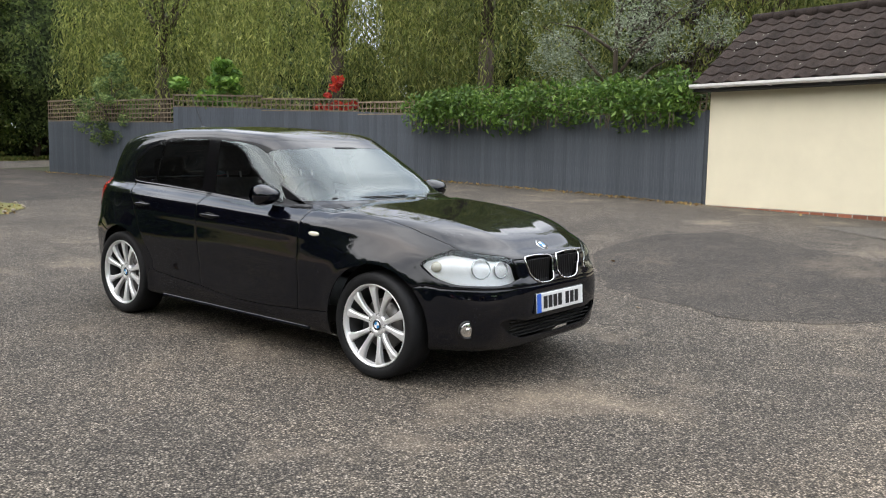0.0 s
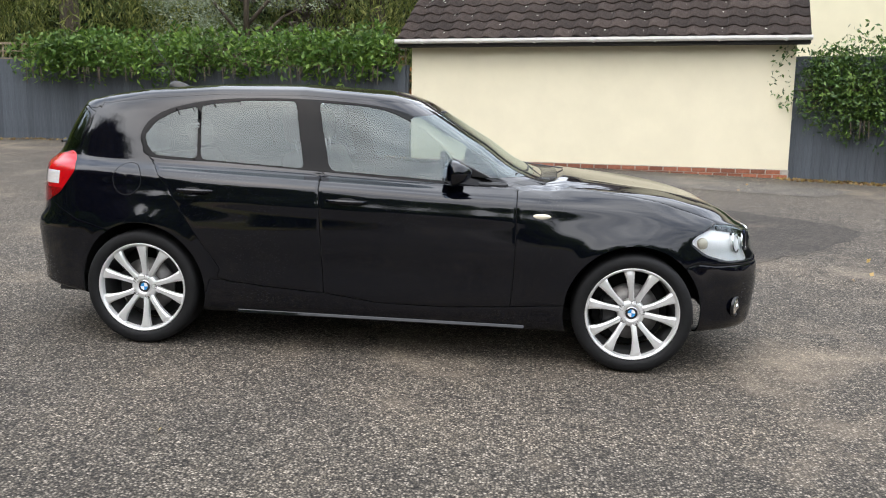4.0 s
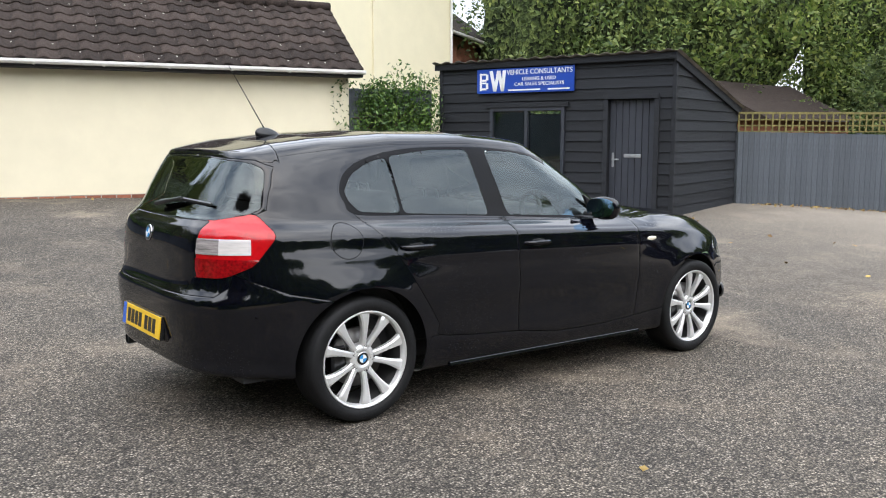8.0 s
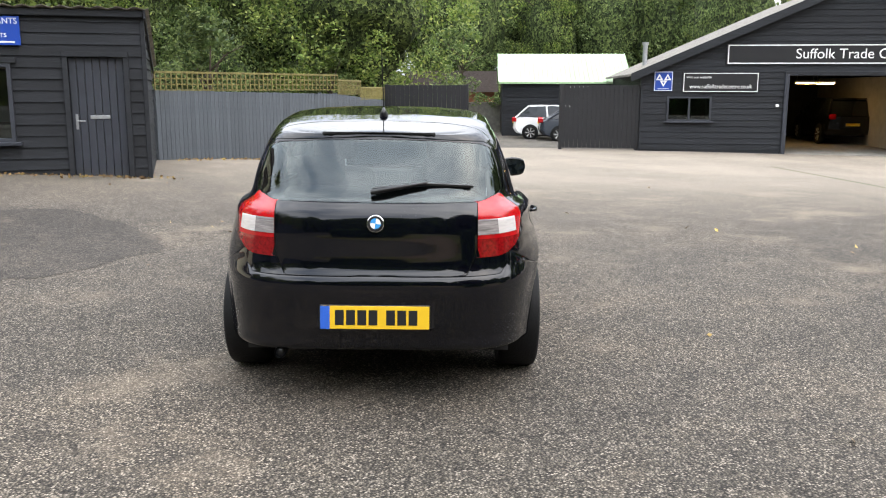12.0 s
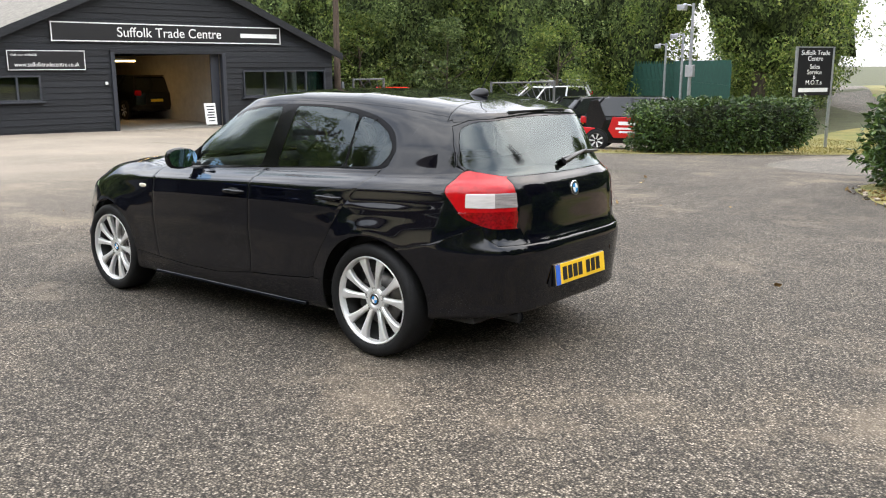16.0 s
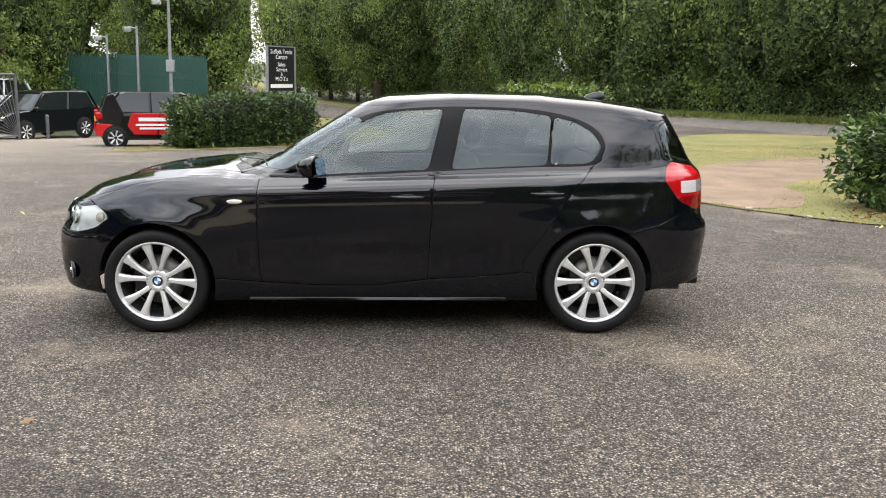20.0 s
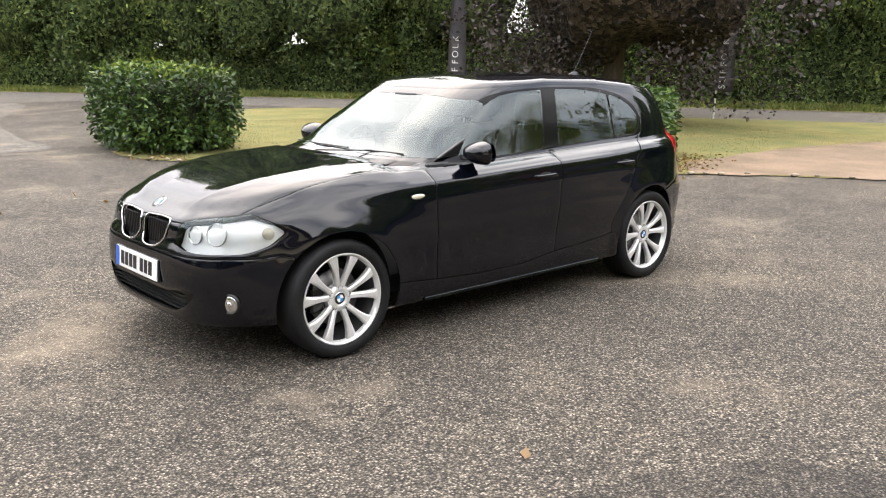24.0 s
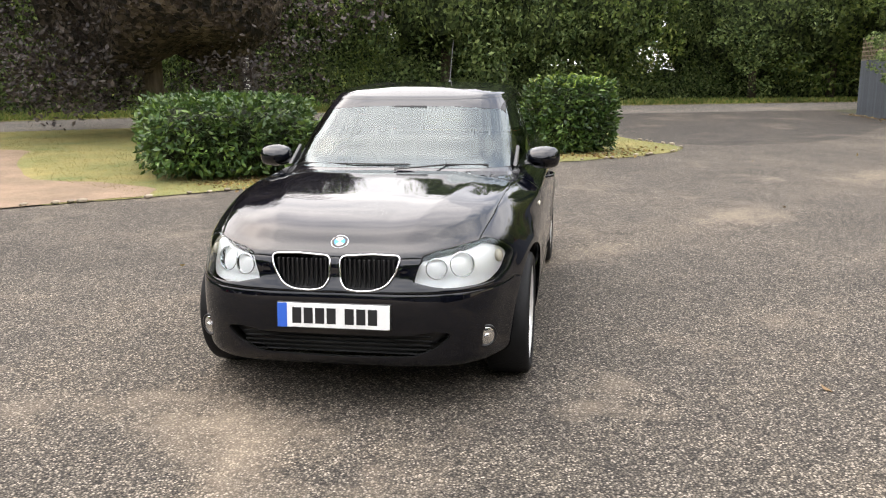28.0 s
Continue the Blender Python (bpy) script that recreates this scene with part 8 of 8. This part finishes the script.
for s in (-1, 1):
    prism("door_panel", [(.72, .38), (.80, .95), (-.02, .98), (-.10, .38)], s * .80, s * .838, P_RED, sm, axis="y", bevel=.012, label="red door")
    prism("door_panel", [(-.13, .38), (-.05, .98), (-.80, .99), (-.92, .62), (-.75, .38)], s * .80, s * .838, P_RED, sm, axis="y", bevel=.012, label="red door")
    prism("bumper_corner", [(-1.38, .30), (-1.30, .66), (-1.74, .70), (-1.76, .36)], s * .70, s * .835, P_RED, sm, axis="y", bevel=.012)
    for a, b, z, h in ((-.62, .40, .76, .10), (-.70, .45, .63, .055), (-.60, .30, .53, .055)):
        box("lettering_bar", (a, s * .842 - .003, z), (b, s * .842 + .003, z + h), M_WHITE, sm)
    prism("tridion", [(-1.0, .95), (-1.25, 1.5), (-1.45, 1.45), (-1.62, .95), (-1.5, .6), (-1.1, .62)], s * .72, s * .80, P_BLACK, sm, axis="y", bevel=.01)
suv("workshop_suv", "black off-road car inside the workshop with its tail to the yard", 30.2, -16.7, -7, P_BLACK, P_BLACK, "other vehicles", -.60)
vehicle("yard_hatchback", "white hatchback parked in front of the shed", 34.0, -5.9, -100, 4.3, 1.78, 1.5, [(2.1, .3), (2.14, .55), (2.0, .8), (1.1, .98), (-1.9, 1.02), (-2.1, .92), (-2.14, .5), (-2.0, .3), (-1.7, .22), (1.7, .22)],
        [(1.15, .95), (.4, 1.45), (-.2, 1.52), (-1.4, 1.48), (-2.02, 1.02)], P_WHITE, P_WHITE, .32, (1.3, -1.3), "other vehicles")
vehicle("yard_car", "dark grey saloon parked in front of the shed", 31.9, -6.9, -96, 4.5, 1.78, 1.42, [(2.2, .3), (2.24, .55), (2.1, .74), (1.1, .92), (-1.9, .98), (-2.2, .88), (-2.24, .5), (-2.1, .3), (-1.8, .2), (1.8, .2)],
        [(1.1, .9), (.3, 1.36), (-.3, 1.42), (-1.1, 1.38), (-1.9, .96)], P_GREY, P_GREY, .32, (1.35, -1.35), "other vehicles")

# ---- sales lot: gate, posts, mesh fence, lamp posts ----
M_GATE = material("weathered_gate_steel", (0.16, 0.165, 0.17), 0.5, metal=0.5, vary=0.15, scale=9)


def sunray_gate(a, b, top, label, rays=13, white=False):
    g0 = min(ground_z(*a), ground_z(*b))
    d = Vector((b[0] - a[0], b[1] - a[1]))
    e = thing("lot_gate", Matrix.Translation((a[0], a[1], g0)) @ Matrix.Rotation(math.atan2(d.y, d.x), 4, "Z"), label, "gate")
    L, h = d.length, top - g0
    for nm, p, q, r in (("gate_post", (0, 0, -.1), (0, 0, h + .05), .05), ("gate_post", (L, 0, -.1), (L, 0, h + .05), .05), ("gate_rail", (0, 0, h), (L, 0, h), .03), ("gate_rail", (0, 0, .15), (L, 0, .15), .03)):
        tube(nm, p, q, r, M_GATE, e)
    for i in range(rays):
        t = i / (rays - 1)
        ang = math.pi / 2 * t
        u, w = math.cos(ang), math.sin(ang)
        k = min((L - .05) / u if u > .02 else 99, (h - .18) / w if w > .02 else 99)
        tube("gate_bar", (L, 0, .15), (L - u * k, 0, .15 + w * k), .014, M_GATE, e, seg=6)
        tube("gate_bar", (L * .5 + .0, 0, .15), (L * .5 - u * min(k, L * .5), 0, .15 + w * min(k, L * .5)), .010, M_GATE, e, seg=6)
    return e


sunray_gate((15.0, -22.3), (14.1, -25.2), .93, "galvanised steel gate with sunburst bars")
sunray_gate((22.7, -22.75), (22.1, -24.0), .98, "pale metal gate panel beside the utility pole", 9)
for x, y in ((15.9, -26.2), (13.6, -26.4)):
    e = thing("bollard", pose(x, y, ground_z(x, y)), "short grey steel bollard at the lot entrance", "bollard", "bollards")
    tube("shaft", (0, 0, -.1), (0, 0, .85), .06, M_GATE, e)
    tube("cap", (0, 0, .85), (0, 0, .89), .065, M_GATE, e, .03)
mf = thing("mesh_fence", pose(8.8, -27.35, ground_z(8.8, -27.35)), "dark green steel mesh fence with pointed pales", "fence")
mo = Vector((8.8, -27.35, ground_z(8.8, -27.35)))
ML = [(8.05, -27.6), (10.4, -30.8), (12.6, -34.0), (14.6, -37.0), (18.5, -39.0)]
bm = bmesh.new()
for a, b in zip(ML, ML[1:]):
    n = int(math.dist(a, b) / .11)
    for i in range(n):
        c = Vector(a).lerp(Vector(b), i / n)
        add_box(bm, (c.x - mo.x - .03, c.y - mo.y - .03, -.3), (c.x - mo.x + .03, c.y - mo.y + .03, 1.62 - mo.z + (.12 if i % 2 else 0)))
tagged(part("palisade", bm, M_MESHGREEN, mf), kind="stuff")
for a, b in zip(ML, ML[1:]):
    for z in (.4, 2.2):
        tube("rail", (a[0] - mo.x, a[1] - mo.y, z), (b[0] - mo.x, b[1] - mo.y, z), .03, M_MESHGREEN, mf, seg=6)


def lamp_post(x, y, top, box_z, aim):
    g = ground_z(x, y)
    e = thing("lamp_post", pose(x, y, g, 0, 0, aim), "slim galvanised lamp post with floodlight", "lamp post", "lamp posts")
    tube("pole", (0, 0, -.1), (0, 0, top - g), .07, M_STEEL, e, .05)
    tube("arm", (0, 0, top - g - .1), (.35, 0, top - g - .02), .025, M_STEEL, e)
    box("floodlight", (.25, -.17, top - g - .22), (.55, .17, top - g - .05), M_STEEL, e, .02)
    box("lens", (.27, -.15, top - g - .235), (.53, .15, top - g - .222), M_WHITE, e)
    if box_z:
        box("control_box", (-.14, -.16, box_z - g), (.14, .16, box_z - g + .42), M_STEEL, e, .01)
    return e


lamp_post(8.97, -26.15, 3.72, 1.15, 10)
lamp_post(12.15, -32.4, 2.92, 0, 30)
lamp_post(14.9, -36.5, 2.6, 0, 30)
lamp_post(19.0, -40.0, 2.6, .4, 30)
SG = Matrix.Translation((5.82, -27.93, 0)) @ Matrix.Rotation(math.atan2(-1.31, -.82), 4, "Z")
sg = thing("roadside_sign", SG, "tall black roadside sign with white lettering on two posts", "sign")
gz_ = ground_z(5.8, -28.4)
box("panel", (0, -.03, .50), (1.55, .03, 2.16), M_SIGNBLACK, sg)
for a in (-.05, 1.52):
    box("post", (a, -.045, gz_ - .1), (a + .08, .045, 2.19), M_STEEL, sg, .006)
box("top_rail", (-.05, -.045, 2.16), (1.6, .045, 2.20), M_STEEL, sg)
exs = Matrix.Rotation(radians(90), 4, "X")
for txt, z, sz_ in (("Suffolk Trade", 1.98, .23), ("Centre", 1.78, .23), ("Sales", 1.50, .22), ("Service", 1.31, .22), ("&", 1.13, .18), ("M.O.T.s", .95, .22)):
    text_part("lettering", txt, sz_, Matrix.Translation((.775, -.034, z)) @ exs, M_WHITE, sg)
box("phone_number_bar", (.14, -.035, .62), (1.41, -.031, .76), M_WHITE, sg)


def feather_flag(x, y, rz, label):
    e = thing("feather_flag", pose(x, y, ground_z(x, y), 0, 0, rz), label, "flag", "feather flags")
    tube("pole", (0, 0, -.1), (0, 0, .75), .022, M_WHITE, e)
    bm = bmesh.new()
    rows = []
    for k in range(15):
        t = k / 14
        z = .72 + 2.4 * t
        w0, w1 = -.06 + .10 * t ** 3, .42 * (1 - .15 * t) if t < .86 else .42 * (1 - .15 * t) * (1 - ((t - .86) / .14) ** 2 * .8)
        rows.append([bm.verts.new((w0 + (w1 - w0) * q / 4, .03 * math.sin(q * 1.3 + t * 5), z)) for q in range(5)])
    for ra, rb in zip(rows, rows[1:]):
        for q in range(4):
            bm.faces.new((ra[q], ra[q + 1], rb[q + 1], rb[q]))
    r = bmesh.ops.solidify(bm, geom=bm.faces[:], thickness=.004)
    part("cloth", bm, M_BANNER, e, smooth=True)
    for k, ch in enumerate("SUFFOLK"):
        t = text_part("lettering", ch, .22, Matrix.Translation((.14, -.04, .84 + .19 * k)) @ Matrix.Rotation(radians(90), 4, "X") @ Matrix.Rotation(radians(90), 4, "Z"), M_WHITE, e, .002)
    return e


feather_flag(-11.1, -12.1, 128, "grey feather flag with white lettering on the grass")
feather_flag(-16.6, -7.9, 118, "grey feather flag standing on the grass by the road")

# ---- kerb stones round the grass island, litter and tufts ----
rk = random.Random(31)
edge_pts = [Vector(p) for p in island_edge]
kerb = thing("stone_edging", pose(0, 0, 0), "broken line of small pale stones along the grass edge", "edging")
bm = bmesh.new()
bmesh.ops.create_icosphere(bm, subdivisions=1, radius=.05)
for v in bm.verts:
    v.co = Vector((v.co.x * 1.7, v.co.y, v.co.z * .8)) * rk.uniform(.85, 1.15)
stone = None
count = 0
for a, b in zip(edge_pts, edge_pts[1:]):
    if not (-12.5 < a.x < 0 and -9 < a.y < 4):
        continue
    n = max(1, int((b - a).length / .17))
    for i in range(n):
        if rk.random() < .45:
            continue
        c = a.lerp(b, i / n) + Vector((rk.uniform(-.05, .05), rk.uniform(-.05, .05)))
        m = Matrix.Translation((c.x, c.y, ground_z(c.x, c.y) + .03)) @ Matrix.Rotation(math.atan2(b.y - a.y, b.x - a.x) + rk.uniform(-.3, .3), 4, "Z") @ Matrix.Scale(rk.uniform(.4, .85), 4)
        if stone is None:
            stone = part("edging_stone", bm, material("pale_stone", (.36, .30, .22), .9, vary=.2, scale=20, per="object", per_amount=.3), kerb)
            stone.matrix_basis = m
        else:
            share(stone, m)


def inside_poly(poly, x, y):
    r = False
    n = len(poly)
    for i in range(n):
        (x0, y0), (x1, y1) = poly[i], poly[(i + 1) % n]
        if (y0 > y) != (y1 > y) and x < (x1 - x0) * (y - y0) / (y1 - y0) + x0:
            r = not r
    return r


def blades(name, n, area, poly, size, leaf, seed, label, h=.06, avoid=()):
    r = np.random.RandomState(seed)
    pts = []
    tries = 0
    while len(pts) < n and tries < n * 30:
        tries += 1
        x, y = r.uniform(area[0], area[2]), r.uniform(area[1], area[3])
        if inside_poly(poly, x, y) and not any(inside_poly(q, x, y) for q in avoid):
            pts.append((x, y, ground_z(x, y) + .012 + h * .4))
    ob = leaf_mesh(name, np.array(pts), size, leaf, None, .16, -1.5, seed)
    return tagged(ob, label, "grass", kind="stuff")


SOIL1 = [(-2.9, -5.75), (-4.35, -4.25), (-5.6, -6.6), (-9.6, -9.6), (-8.8, -11.2), (-4.4, -8.2)]
SOIL2 = [(-6.7, -2.05), (-8.2, 0.0), (-10.0, -0.9), (-14.4, -0.9), (-14.2, -2.2), (-9.5, -3.0)]
blades("grass_blades", 30000, (-15, -14, 0, 3), island_edge, .034, L_GRASS, 301, "short dry grass blades on the island", h=.02, avoid=(SOIL1, SOIL2))
verge_poly = [(7.6, -15.6), (6.7, -15.2), (3.0, -20.6), (1.6, -24.5), (1.4, -31), (6.6, -34), (6.6, -21.5)]
blades("grass_blades", 6000, (1, -34, 8, -15), verge_poly, .09, L_GRASS, 302, "short grass blades under the hedge", h=.05)
far_band = band(road_line, -5.2, -2.5)
blades("verge_grass", 26000, (-34, -40, -6, 22), far_band, .26, L_VERGE, 303, "long rough grass along the road verge", h=.16)


def fallen(n, line, spread, seed, label, inner=0):
    r = np.random.RandomState(seed)
    pts = []
    for _ in range(n):
        k = r.randint(len(line) - 1)
        a, b = line[k], line[k + 1]
        t = r.uniform(0, 1)
        x, y = a[0] + (b[0] - a[0]) * t + r.normal(0, spread), a[1] + (b[1] - a[1]) * t + r.normal(0, spread)
        pts.append((x, y, ground_z(x, y) + .014))
    ob = leaf_mesh("fallen_leaves", np.array(pts), .065, L_DRYLEAF, None, .6, 0, seed)
    return tagged(ob, label, "leaves", kind="stuff")


fallen(900, [(-1.4, 10.5), (-4.2, 11.3), (-9, 12.3), (-14, 10.6), (-16, 9.2), (-22, 8.9)], .13, 311, "dry leaves blown along the foot of the fence")
fallen(700, [(4.9, 9.1), (6.6, 8.6), (8.0, 4.2)], .16, 312, "dry leaves along the foot of the hut")
fallen(500, [(11.2, 4.9), (15.4, 2.0), (18.4, 1.7)], .15, 313, "dry leaves along the ribbed fence")
fallen(900, [(-5.3, -3.8), (-6.2, -2.7), (-7.2, -2.8), (-8.5, -3.4)], .3, 314, "brown fallen leaves under the hedge")
fallen(260, [(-1.6, -8.4), (-2.3, -7.0), (-3.2, -6.2)], .14, 315, "brown fallen leaves beside the hedge")
fallen(350, [(-9.3, .4), (-9.6, 1.6), (-11, 2.2)], .25, 316, "brown fallen leaves at the drive corner")
fallen(60, [(-8, 6), (4, 7), (7, 1), (5, -8), (-4, -4)], 2.2, 317, "scattered dry leaves and grit on the tarmac")
